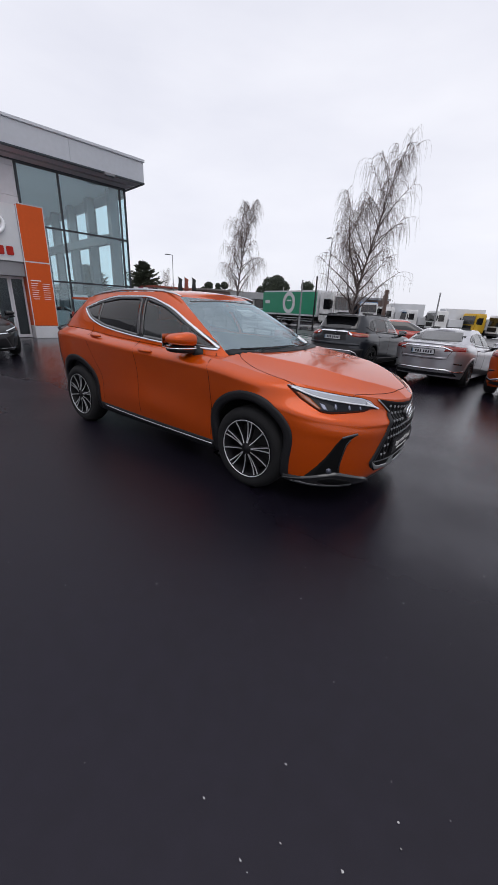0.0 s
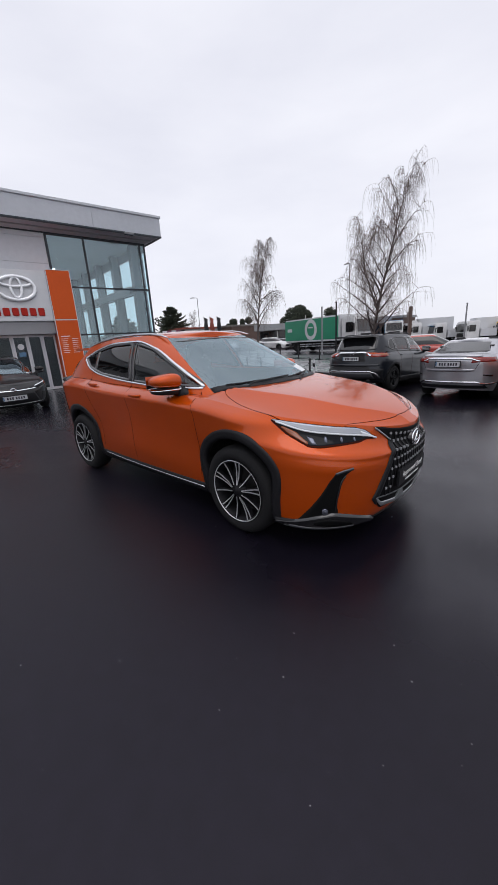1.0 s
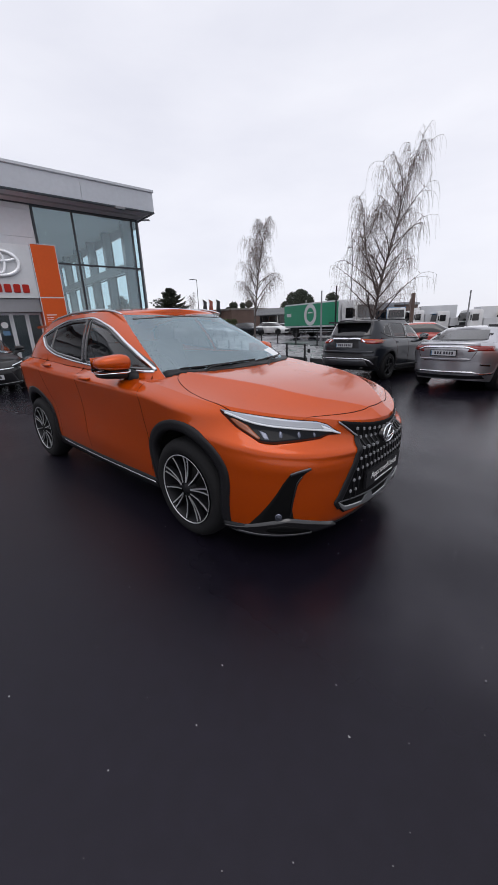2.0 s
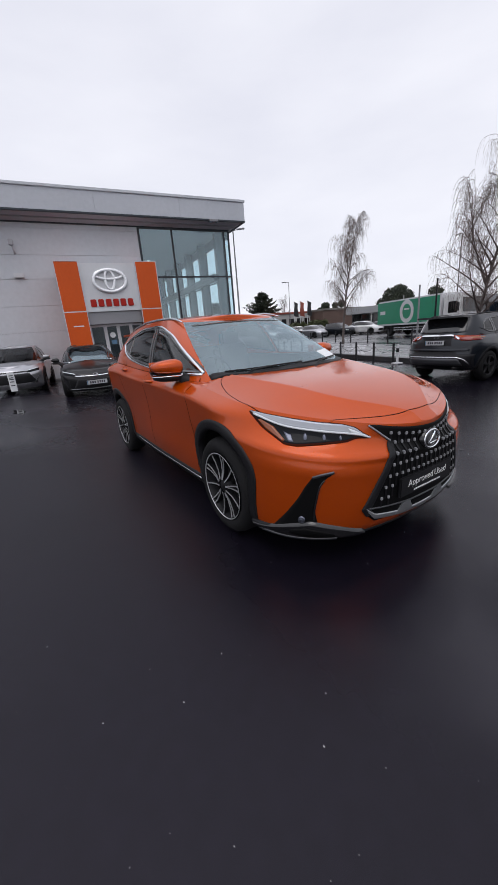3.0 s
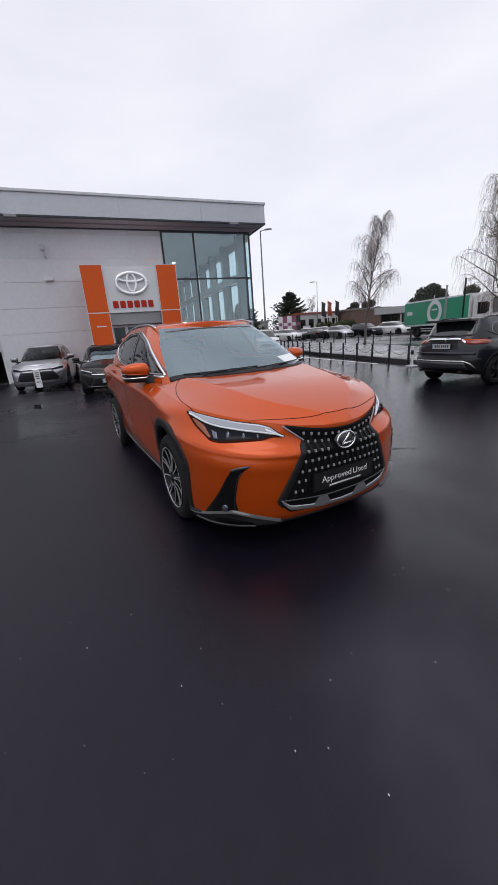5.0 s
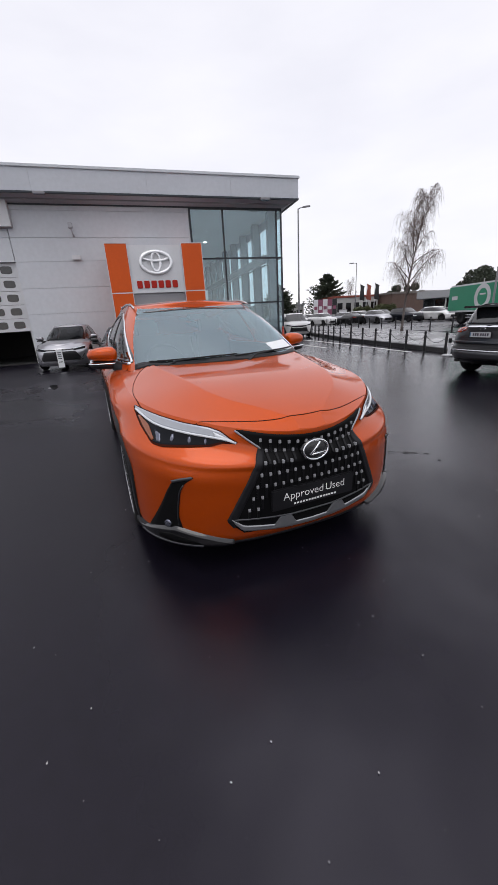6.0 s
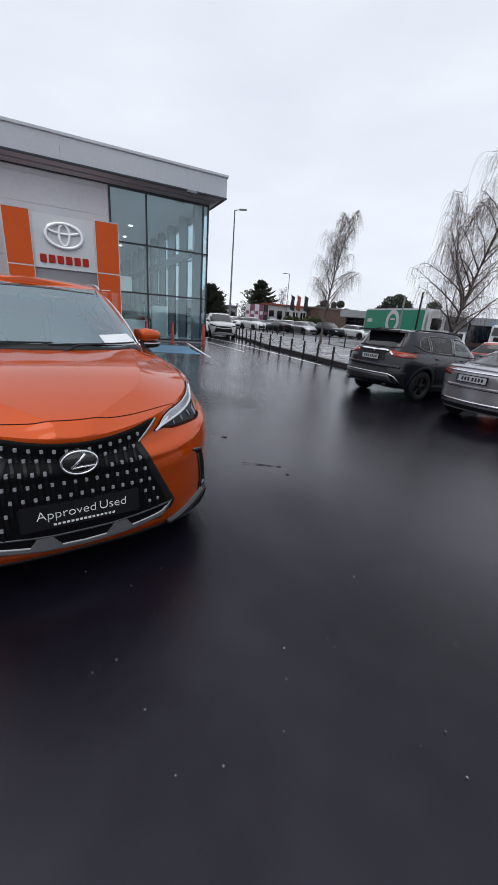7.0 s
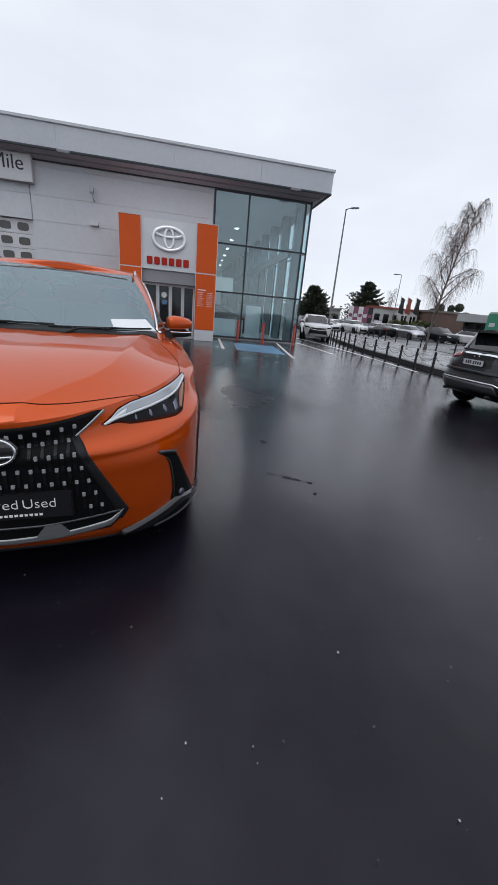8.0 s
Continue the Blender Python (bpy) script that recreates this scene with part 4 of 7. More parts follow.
    box(stud, -0.02, 0.007, -0.0068, 0.0068, -0.0085, 0.0085, bevel=0.0016)
    first = None
    for row, z in enumerate((0.796, 0.733, 0.669, 0.605, 0.542, 0.477, 0.41)):
        half = np.interp(z, [0.335, 0.42, 0.62, 0.735, 0.835], [0.42, 0.41, 0.315, 0.272, 0.345]) - 0.012
        for k in range(-10, 11):
            y = (k + (0.5 if row % 2 else 0.0)) * 0.0465
            if abs(y) > half or (abs(y) < 0.098 and 0.62 < z < 0.775) or (abs(y) < 0.285 and z < 0.52):
                continue
            w = sag(y, z)
            low = max(0.345, z - 0.07)
            part("grille_bar", sh.strip("front", [sag(y - 0.0062, low), sag(y - 0.0062, z)], [sag(y + 0.0062, low), sag(y + 0.0062, z)], 6, 1, 0.011, 0.014, False), GRILLEBAR, gr)
            p, nrm = sh.onto("front", *w, 0.008)
            if first is None:
                first = part("grille_stud", stud, STUD, gr)
                ob = first
            else:
                ob = new("grille_stud", first.data)
                ob.parent = gr
            ob.matrix_basis = Matrix.Translation(p) @ pose(0, 0, 0, 0, 0, math.degrees(math.atan2(nrm.y, nrm.x)))
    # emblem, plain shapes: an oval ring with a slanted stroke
    p, nrm = sh.onto("front", 0.0, 0.722, 0.010)
    em = Matrix.Translation((p.x + 0.022, 0.0, 0.698)) @ Matrix.Rotation(radians(-4), 4, "Y")
    b = bmesh.new()
    lathe(b, [(0.0, 0.004), (0.9, 0.004), (1.0, 0.0), (1.0, -0.03)], "x", 40, em @ Matrix.Diagonal((1, 0.084, 0.062, 1)))
    emblem = part("emblem", b, GLOSSBLACK, gr, "chrome oval emblem on a black disc", smooth=True)
    b = bmesh.new()
    tube(b, [em @ Vector((0.006, 0.075 * math.cos(t), 0.053 * math.sin(t))) for t in np.linspace(0, 2 * math.pi, 41)], [0.0062] * 41, 8, False)
    part("emblem_ring", b, CHROME, emblem, smooth=True)
    b = bmesh.new()
    tube(b, [em @ Vector((0.008, 0.024, 0.040)), em @ Vector((0.008, 0.002, 0.012)), em @ Vector((0.008, -0.036, -0.024))], [0.008, 0.0075, 0.006], 6)
    tube(b, [em @ Vector((0.008, -0.036, -0.024)), em @ Vector((0.008, 0.062, -0.019))], [0.006, 0.0055], 6)
    part("emblem_stroke", b, CHROME, emblem, smooth=True)
    # lower bar with two feet, corner vents, winglets and fog lamps
    part("lower_bar", sh.strip("front", [(-0.447, 0.335), (-0.405, 0.284), (-0.17, 0.256), (0.0, 0.25), (0.17, 0.256), (0.405, 0.284), (0.447, 0.335)],
                               [(-0.462, 0.365), (-0.40, 0.315), (-0.17, 0.284), (0.0, 0.277), (0.17, 0.284), (0.40, 0.315), (0.462, 0.365)], 40, 4, 0.012, 0.04, False), BARGREY, gr, "satin grey lower bar", smooth=True)
    part("bar_ridge", sh.line("front", [(-0.45, 0.36), (-0.13, 0.338), (0.13, 0.338), (0.45, 0.36)], 0.008, 0.012, 40, smooth=False), DARKGREY, gr, smooth=True)
    for y in (-0.17, 0.17):
        part("bar_foot", sh.strip("front", [(y - 0.075, 0.272), (y + 0.075, 0.272)], [(y - 0.03, 0.338), (y + 0.03, 0.338)], 6, 4, 0.0135, 0.03, False), BARGREY, gr)
    part("chin_lip", sh.strip("front", [(-0.56, 0.176), (-0.3, 0.184), (0, 0.188), (0.3, 0.184), (0.56, 0.176)], [(-0.56, 0.194), (-0.3, 0.203), (0, 0.207), (0.3, 0.203), (0.56, 0.194)], 30, 2, 0.006, 0.04), BLACK, car, "thin black chin lip", smooth=True)
    for s in (1, -1):
        q = (lambda b: mirrored(b)) if s < 0 else (lambda b: b)
        vent = part("corner_vent", q(sh.strip("front", [(-0.865, 0.21), (-0.835, 0.30), (-0.805, 0.38), (-0.774, 0.46), (-0.748, 0.53), (-0.723, 0.583), (-0.69, 0.60), (-0.630, 0.613)],
                                             [(-0.66, 0.21), (-0.70, 0.30), (-0.714, 0.38), (-0.705, 0.46), (-0.692, 0.53), (-0.675, 0.568), (-0.66, 0.585), (-0.630, 0.607)], 44, 6, 0.003, 0.03, False)), MATTBLACK, car, "black corner vent", smooth=True)
        part("vent_blade", q(sh.line("front", [(-0.722, 0.585), (-0.69, 0.598), (-0.632, 0.612)], 0.014, 0.010, 20)), DARKGREY, vent, smooth=True)
        part("vent_edge", q(sh.line("front", [(-0.715, 0.32), (-0.714, 0.38), (-0.705, 0.46), (-0.692, 0.53), (-0.675, 0.568)], 0.007, 0.007, 24)), GLOSSBLACK, vent, smooth=True)
        wing = part("winglet", q(sh.strip("front", [(-0.885, 0.21), (-0.82, 0.197), (-0.74, 0.195), (-0.60, 0.197), (-0.46, 0.20)], [(-0.885, 0.235), (-0.80, 0.282), (-0.725, 0.308), (-0.60, 0.268), (-0.445, 0.215)], 36, 6, 0.028, 0.06, False)), GLOSSBLACK, vent, "gloss black lower winglet", smooth=True)
        part("winglet_edge", q(sh.line("front", [(-0.865, 0.218), (-0.80, 0.207), (-0.73, 0.206), (-0.60, 0.208)], 0.014, 0.032, 24)), DARKGREY, wing, smooth=True)
        part("winglet_recess", q(sh.strip("front", [(-0.80, 0.235), (-0.74, 0.218), (-0.60, 0.218)], [(-0.795, 0.258), (-0.745, 0.276), (-0.63, 0.24)], 20, 3, 0.0295, 0.004, False)), MATTBLACK, wing, smooth=True)
        part("winglet_side", q(sh.strip("right", [(1.655, 0.21), (1.80, 0.20), (1.90, 0.195)], [(1.655, 0.245), (1.80, 0.25), (1.90, 0.262)], 14, 3, 0.022, 0.05, False)), BLACK, wing, smooth=True)
        p, nrm = sh.onto("front", -0.762, 0.318, 0.012)
        b = bmesh.new()
        lathe(b, [(0.0, 0.004), (0.012, 0.003), (0.016, 0.0), (0.02, 0.003), (0.02, -0.02)], "z", 20, Matrix.Translation(p) @ nrm.to_track_quat("Z", "Y").to_matrix().to_4x4())
        part("fog_lamp", q(b), LENSCUP, vent, "round fog lamp", smooth=True)
    # dealer plate
    p, nrm = sh.onto("front", 0.0, 0.448, 0.016)
    pl = part("display_plate", box(bmesh.new(), -0.02, 0.0, -0.262, 0.262, -0.063, 0.063, bevel=0.006), BLACK, car, "black display plate with pale lettering")
    pl.matrix_basis = Matrix.Translation(p) @ pose(0, 0, 0, 0, 2, 0)
    for word, y in (("Approved", -0.069), ("Used", 0.134)):
        lettering("lettering", word, 0.063, LETTER, pl, Matrix.Translation((0.002, y, 0.012)) @ pose(0, 0, 0, 90, 0, 90), 0.001, thin=0.0009)
    b = bmesh.new()
    for k in range(15):
        y = -0.13 + k * 0.0185
        box(b, -0.001, 0.002, y, y + 0.012, -0.045, -0.035)
    tagged(part("plate_bars", b, LETTER, pl), kind="stuff")
    # windscreen base, wipers, price sheet, blind spot for the sensor
    part("cowl", sh.strip("above", [(0.86, -0.70), (1.05, -0.45), (1.115, 0), (1.05, 0.45), (0.86, 0.70)], [(0.92, -0.71), (1.115, -0.45), (1.175, 0), (1.115, 0.45), (0.92, 0.71)], 40, 3, 0.006, 0.03), BLACK, car, "black cowl panel", smooth=True)
    for y0, y1 in ((-0.60, 0.05), (0.02, 0.66)):
        b = bmesh.new()
        pts = []
        for t in np.linspace(0, 1, 12):
            y = y0 + (y1 - y0) * t
            p, nrm = sh.onto("front", y, 1.098 + 0.012 * t, 0.008)
            pts.append(p)
        tube(b, pts, [0.006] * 12, 6)
        w = part("wiper", b, BLACK, car)
        b = bmesh.new()
        tube(b, [pts[1] + Vector((0.1, 0, -0.05)), pts[3] + Vector((0.05, 0, -0.005)), pts[7] + Vector((0.012, 0, 0.004))], [0.010, 0.007, 0.005], 6)
        part("wiper_arm", b, BLACK, w)
    part("screen_edge", sh.line("front", [(-0.5, 1.475), (0, 1.49), (0.5, 1.475)], 0.010, 0.003, 30), GLOSSBLACK, car, smooth=True)
    part("price_sheet", sh.strip("front", [(0.41, 1.105), (0.70, 1.10)], [(0.385, 1.165), (0.63, 1.175)], 6, 2, 0.002, 0.004, False), WHITEPAPER, car, "white price sheet on the windscreen")
    part("sensor_cover", box(bmesh.new(), 0.14, 0.28, -0.09, 0.09, 1.39, 1.44, bevel=0.015), BLACK, car)
    # roof rails, rear lamps, spoiler
    for s in (-1, 1):
        b = bmesh.new()
        pts = [(x, s * (0.572 - 0.012 * (x + 0.6) ** 2), curve_at(HERO["roof"], x) + lift) for x, lift in ((-1.5, -0.012), (-1.38, 0.012), (-1.2, 0.020), (-0.8, 0.022), (-0.4, 0.020), (-0.1, 0.014), (0.06, 0.006), (0.16, -0.008))]
        tube(b, pts, [0.008, 0.012, 0.0135, 0.0135, 0.0135, 0.012, 0.010, 0.006], 8)
        part("roof_rail", b, SATIN, car, "satin silver roof rail", smooth=True)
    both(sh, lambda: sh.strip("right", [(-2.16, 1.02), (-1.97, 1.055), (-1.80, 1.085)], [(-2.14, 1.115), (-1.96, 1.105), (-1.80, 1.092)], 14, 4, 0.035, 0.06, False), "tail_lamp", LAMPBOWL, car, "dark wraparound tail lamp")
    part("tail_light_bar", sh.strip("rear", [(-0.7, 0.99), (0.7, 0.99)], [(-0.7, 1.03), (0.7, 1.03)], 30, 2, 0.01, 0.03), REDLENS, car, smooth=True)
    b = bmesh.new()
    box(b, -2.0, -1.62, -0.55, 0.55, 1.445, 1.475, bevel=0.012)
    part("roof_spoiler", b, ORANGE, car)
    both(sh, lambda: sh.strip("right", [(-1.62, 1.39), (-1.9, 1.35)], [(-1.6, 1.45), (-1.97, 1.445)], 8, 3, 0.006, 0.02, False), "spoiler_end", GLOSSBLACK, car)
    number_plate(car, Matrix.Translation((-2.345, 0, 0.75)) @ pose(0, 0, 0, 0, 0, 180))
    return car


LENSCUP = material("lamp_projector", (0.14, 0.15, 0.19), rough=0.12, metal=0.7)


def suv(m, label, paint, group="", full=True, clad=True, name="car"):
    """A boxy SUV with rear lamps, plate and silver bumper trim."""
    w1 = [[(-0.20, 1.13), (0.4, 1.115), (0.90, 1.11)], [(-0.24, 1.51), (0.1, 1.485), (0.45, 1.38), (0.90, 1.125)]]
    w2 = [[(-1.08, 1.14), (-0.6, 1.135), (-0.28, 1.13)], [(-1.16, 1.495), (-0.7, 1.52), (-0.32, 1.515)]]
    w3 = [[(-1.52, 1.22), (-1.36, 1.17), (-1.16, 1.15)], [(-1.52, 1.36), (-1.40, 1.44), (-1.24, 1.48)]]
    car, sh = car_base(SUV, m, label, "car", paint, group, side_windows=[w1, w2, w3], wheel_style="five", wheel_face=DARKGREY, wheel_dark=BLACK,
                       res=(110, 24, 10, 18) if full else (70, 16, 8, 12), cladding=clad, inside=full, name=name, rear_glass=REARGLASS, screen=WINDSCREEN if full else DARKSCREEN,
                       rear_panel=([(-0.63, 1.19), (-0.58, 1.165), (0, 1.16), (0.58, 1.165), (0.63, 1.19)], [(-0.56, 1.49), (-0.50, 1.515), (0, 1.525), (0.50, 1.515), (0.56, 1.49)]))
    both(sh, lambda: sh.strip("right", [(-0.9, 0.26), (0.92, 0.26)], [(-0.9, 0.38), (0.92, 0.38)], 24, 3, 0.012, 0.05, False), "sill_cladding", BLACK, car)
    for pts in ([(0.93, 0.4), (0.92, 1.08)], [(-0.2, 0.4), (-0.24, 1.1)], [(-0.86, 0.42), (-0.95, 0.8), (-1.1, 1.12)]):
        both(sh, lambda: sh.line("right", pts, 0.008, 0.002, 16, smooth=False), "shut_line", GAP, car)
    both(sh, lambda: sh.strip("right", [(-0.34, 1.12), (-0.36, 1.52)], [(-0.16, 1.12), (-0.2, 1.52)], 8, 2, 0.003, 0.01, False), "pillar_cover", GLOSSBLACK, car)
    both(sh, lambda: sh.line("right", [(-1.66, 1.26), (-1.3, 1.15), (-0.6, 1.12), (0.92, 1.095)], 0.02, 0.006, 40, smooth=False), "belt_strip", BLACK, car)
    for x in (0.05, -0.95):
        handle(car, sh, paint, x, 1.0)
    for s in (-1, 1):
        mirror(car, sh, paint, (0.68, s * 1.0, 1.1), s, chrome=False)
    # tail
    for s in (1, -1):
        q = (lambda b: mirrored(b)) if s < 0 else (lambda b: b)
        tl = part("tail_lamp", q(sh.strip("rear", [(-0.90, 0.985), (-0.74, 0.97), (-0.45, 1.02)], [(-0.895, 1.10), (-0.72, 1.095), (-0.45, 1.07)], 18, 4, 0.014, 0.04, False)), REDLENS, car, "red wraparound tail lamp", smooth=True)
        part("lamp_wrap", q(sh.strip("right", [(-2.12, 0.975), (-1.80, 1.04)], [(-2.12, 1.10), (-1.80, 1.085)], 10, 3, 0.014, 0.03, False)), ORANGELENS, tl, "orange-red lamp wrap", smooth=True)
        part("lamp_amber", q(sh.strip("rear", [(-0.885, 1.02), (-0.77, 1.015)], [(-0.88, 1.06), (-0.77, 1.06)], 6, 2, 0.018, 0.01, False)), AMBER, tl)
    part("tail_strip", sh.line("rear", [(-0.56, 1.015), (-0.45, 1.085), (-0.38, 1.105), (0.38, 1.105), (0.45, 1.085), (0.56, 1.015)], 0.034, 0.016, 36, smooth=False), CHROME, car, "chrome tailgate strip")
    part("plate_recess", sh.strip("rear", [(-0.44, 0.86), (0.44, 0.86)], [(-0.37, 1.09), (0.37, 1.09)], 8, 3, 0.003, 0.01, False), BLACK, car)
    p, nrm = sh.onto("rear", 0, 0.93, 0.02)
    number_plate(car, Matrix.Translation(p) @ pose(0, 0, 0, 0, 0, 180))
    part("rear_bumper", sh.strip("rear", [(-0.84, 0.33), (0.84, 0.33)], [(-0.88, 0.66), (0.88, 0.66)], 30, 6, 0.01, 0.05, False), BLACK, car, "black lower bumper", smooth=True)
    part("bumper_step", sh.strip("rear", [(-0.60, 0.655), (-0.52, 0.65), (0.52, 0.65), (0.60, 0.655)], [(-0.56, 0.715), (-0.50, 0.735), (0.50, 0.735), (0.56, 0.715)], 30, 3, 0.004, 0.012, False), BLACK, car, "black step under the tailgate")
    part("bumper_ledge", sh.strip("rear", [(-0.80, 0.735), (0.80, 0.735)], [(-0.80, 0.79), (0.80, 0.79)], 30, 3, 0.03, 0.04, False), paint, car, smooth=True)
    part("skid_panel", sh.strip("rear", [(-0.70, 0.40), (0.70, 0.40)], [(-0.64, 0.565), (0.64, 0.565)], 30, 3, 0.018, 0.03, False), DARKGREY, car, "dark grey skid panel", smooth=True)
    for s in (-1, 1):
        q = bmesh.new()
        tube(q, [(-2.02, s * 0.55, 0.335), (-2.235, s * 0.55, 0.335)], [0.032, 0.035], 12)
        part("exhaust_tip", q, UNDER, car, smooth=True)
    part("bumper_trim", sh.line("rear", [(-0.80, 0.43), (-0.74, 0.54), (-0.62, 0.585), (0.62, 0.585), (0.74, 0.54), (0.80, 0.43)], 0.030, 0.022, 40, smooth=False), SATIN, car, "satin silver bumper trim", smooth=True)
    b = bmesh.new()
    box(b, -2.14, -1.8, -0.62, 0.62, 1.515, 1.56, bevel=0.014)
    part("roof_spoiler", b, GLOSSBLACK, car)
    b = bmesh.new()
    tube(b, [(-2.185, -0.05, 1.17), (-2.15, -0.3, 1.19)], [0.012, 0.008], 6)
    part("rear_wiper", b, BLACK, car)
    p, nrm = sh.onto("rear", 0, 1.05, 0.014)
    b = bmesh.new()
    tube(b, [p + Vector((0, 0.055 * math.cos(t), 0.035 * math.sin(t))) for t in np.linspace(0, 2 * math.pi, 25)], [0.007] * 25, 6, False)
    part("emblem", b, CHROME, car)
    for s in (-1, 1):
        b = bmesh.new()
        pts = [(x, s * 0.61, curve_at(SUV["roof"], x) + (0.028 if -1.5 < x < 0.1 else 0.0)) for x in (-1.6, -1.45, -0.8, -0.3, 0.0, 0.2)]
        tube(b, pts, [0.014, 0.018, 0.018, 0.018, 0.018, 0.012], 6)
        part("roof_rail", b, BLACK, car, smooth=True)
    # face
    gr = part("grille", sh.strip("front", [(-0.62, 0.42), (0.62, 0.42)], [(-0.5, 0.80), (0.5, 0.80)], 20, 6, 0.006, 0.03, False), BLACK, car, smooth=True)
    part("bumper_trim", sh.line("front", [(-0.7, 0.34), (-0.5, 0.42), (0.5, 0.42), (0.7, 0.34)], 0.04, 0.014, 24, smooth=False), SATIN, car)
    part("grille_bar", sh.line("front", [(-0.5, 0.70), (0, 0.66), (0.5, 0.70)], 0.04, 0.012, 20), paint, gr)
    for s in (1, -1):
        q = (lambda b: mirrored(b)) if s < 0 else (lambda b: b)
        lamp = part("headlamp", q(sh.strip("front", [(-0.86, 0.80), (-0.54, 0.76)], [(-0.86, 0.90), (-0.54, 0.84)], 14, 4, 0.006, 0.03, False)), LAMPBOWL, car, smooth=True)
        part("light_guide", q(sh.line("front", [(-0.85, 0.885), (-0.54, 0.83)], 0.02, 0.014, 12, smooth=False)), LAMPWHITE, lamp)
    return car


def sedan(m, label, paint, group=""):
    """A four-door saloon with wide red tail lamps and a bright bumper line."""
    w1 = [[(-0.16, 0.985), (0.4, 0.965), (0.98, 0.95)], [(-0.22, 1.295), (0.05, 1.28), (0.42, 1.19), (0.98, 0.965)]]
    w2 = [[(-0.98, 1.02), (-0.6, 1.0), (-0.22, 0.985)], [(-0.98, 1.245), (-0.65, 1.285), (-0.28, 1.295)]]
    w3 = [[(-1.33, 1.09), (-1.2, 1.06), (-1.03, 1.045)], [(-1.33, 1.11), (-1.2, 1.17), (-1.03, 1.235)]]
    car, sh = car_base(SEDAN, m, label, "car", paint, group, side_windows=[w1, w2, w3], wheel_style="ten", wheel_face=SATIN, wheel_dark=DARKGREY,
                       res=(110, 24, 10, 18), cladding=False,
                       rear_panel=([(-0.60, 1.10), (-0.55, 1.075), (0, 1.07), (0.55, 1.075), (0.60, 1.10)], [(-0.47, 1.30), (-0.42, 1.318), (0, 1.325), (0.42, 1.318), (0.47, 1.30)]))
    for pts in ([(1.0, 0.32), (0.98, 0.93)], [(-0.16, 0.32), (-0.2, 0.97)], [(-0.9, 0.35), (-1.0, 0.7), (-1.05, 1.0)]):
        both(sh, lambda: sh.line("right", pts, 0.008, 0.002, 16, smooth=False), "shut_line", GAP, car)
    both(sh, lambda: sh.line("right", [(-1.34, 1.055), (-0.6, 0.985), (1.0, 0.94)], 0.02, 0.006, 40, smooth=False), "belt_strip", CHROME, car)
    for x in (0.05, -0.85):
        handle(car, sh, paint, x, 0.88)
    for s in (-1, 1):
        mirror(car, sh, paint, (0.78, s * 0.95, 0.96), s, chrome=False, size=0.9)
    for s in (1, -1):
        q = (lambda b: mirrored(b)) if s < 0 else (lambda b: b)
        tl = part("tail_lamp", q(sh.strip("rear", [(-0.83, 0.875), (-0.62, 0.87), (-0.36, 0.945)], [(-0.80, 0.965), (-0.6, 0.972), (-0.36, 0.968)], 18, 4, 0.012, 0.04, False)), REDLENS, car, "red wraparound tail lamp", smooth=True)
        part("lamp_wrap", q(sh.strip("right", [(-2.28, 0.85), (-1.95, 0.92)], [(-2.26, 0.97), (-1.95, 0.945)], 10, 3, 0.012, 0.03, False)), REDLENS, tl, smooth=True)
        lamp = part("headlamp", q(sh.strip("front", [(-0.80, 0.655), (-0.50, 0.60)], [(-0.80, 0.745), (-0.50, 0.665)], 14, 4, 0.008, 0.03, False)), LAMPBOWL, car, smooth=True)
        part("light_guide", q(sh.line("front", [(-0.79, 0.73), (-0.5, 0.655)], 0.018, 0.014, 12, smooth=False)), LAMPWHITE, lamp)
        part("corner_vent", q(sh.strip("front", [(-0.80, 0.30), (-0.66, 0.28)], [(-0.78, 0.50), (-0.68, 0.48)], 8, 4, 0.006, 0.02, False)), BLACK, car)
    part("tail_strip", sh.line("rear", [(-0.60, 0.885), (-0.42, 0.945), (0.42, 0.945), (0.60, 0.885)], 0.026, 0.016, 36, smooth=False), CHROME, car, "bright boot strip", smooth=True)
    part("bumper_trim", sh.line("rear", [(-0.83, 0.40), (-0.70, 0.375), (-0.56, 0.425), (0.56, 0.425), (0.70, 0.375), (0.83, 0.40)], 0.042, 0.016, 40, smooth=False), CHROME, car, "bright bumper line", smooth=True)
    part("rear_valance", sh.strip("rear", [(-0.74, 0.285), (0.74, 0.285)], [(-0.70, 0.355), (0.70, 0.355)], 24, 3, 0.008, 0.04, False), BLACK, car)
    part("boot_fold", sh.strip("rear", [(-0.50, 0.672), (0.50, 0.672)], [(-0.53, 0.715), (0.53, 0.715)], 24, 3, 0.014, 0.03, False), paint, car, smooth=True)
    both(sh, lambda: sh.strip("rear", [(-0.80, 0.55), (-0.66, 0.575)], [(-0.80, 0.59), (-0.66, 0.60)], 8, 2, 0.004, 0.01, False), "corner_slot", GLOSSBLACK, car)
    part("plate_recess", sh.strip("rear", [(-0.40, 0.73), (0.40, 0.73)], [(-0.36, 0.89), (0.36, 0.89)], 8, 4, 0.002, 0.01, False), paint, car)
    p, nrm = sh.onto("rear", 0, 0.83, 0.022)
    number_plate(car, Matrix.Translation(p) @ pose(0, 0, 0, 0, 0, 180))
    part("shut_line", sh.line("rear", [(-0.60, 0.87), (-0.52, 0.70), (-0.44, 0.665), (0.44, 0.665), (0.52, 0.70), (0.60, 0.87)], 0.008, 0.002, 40, smooth=False), GAP, car)
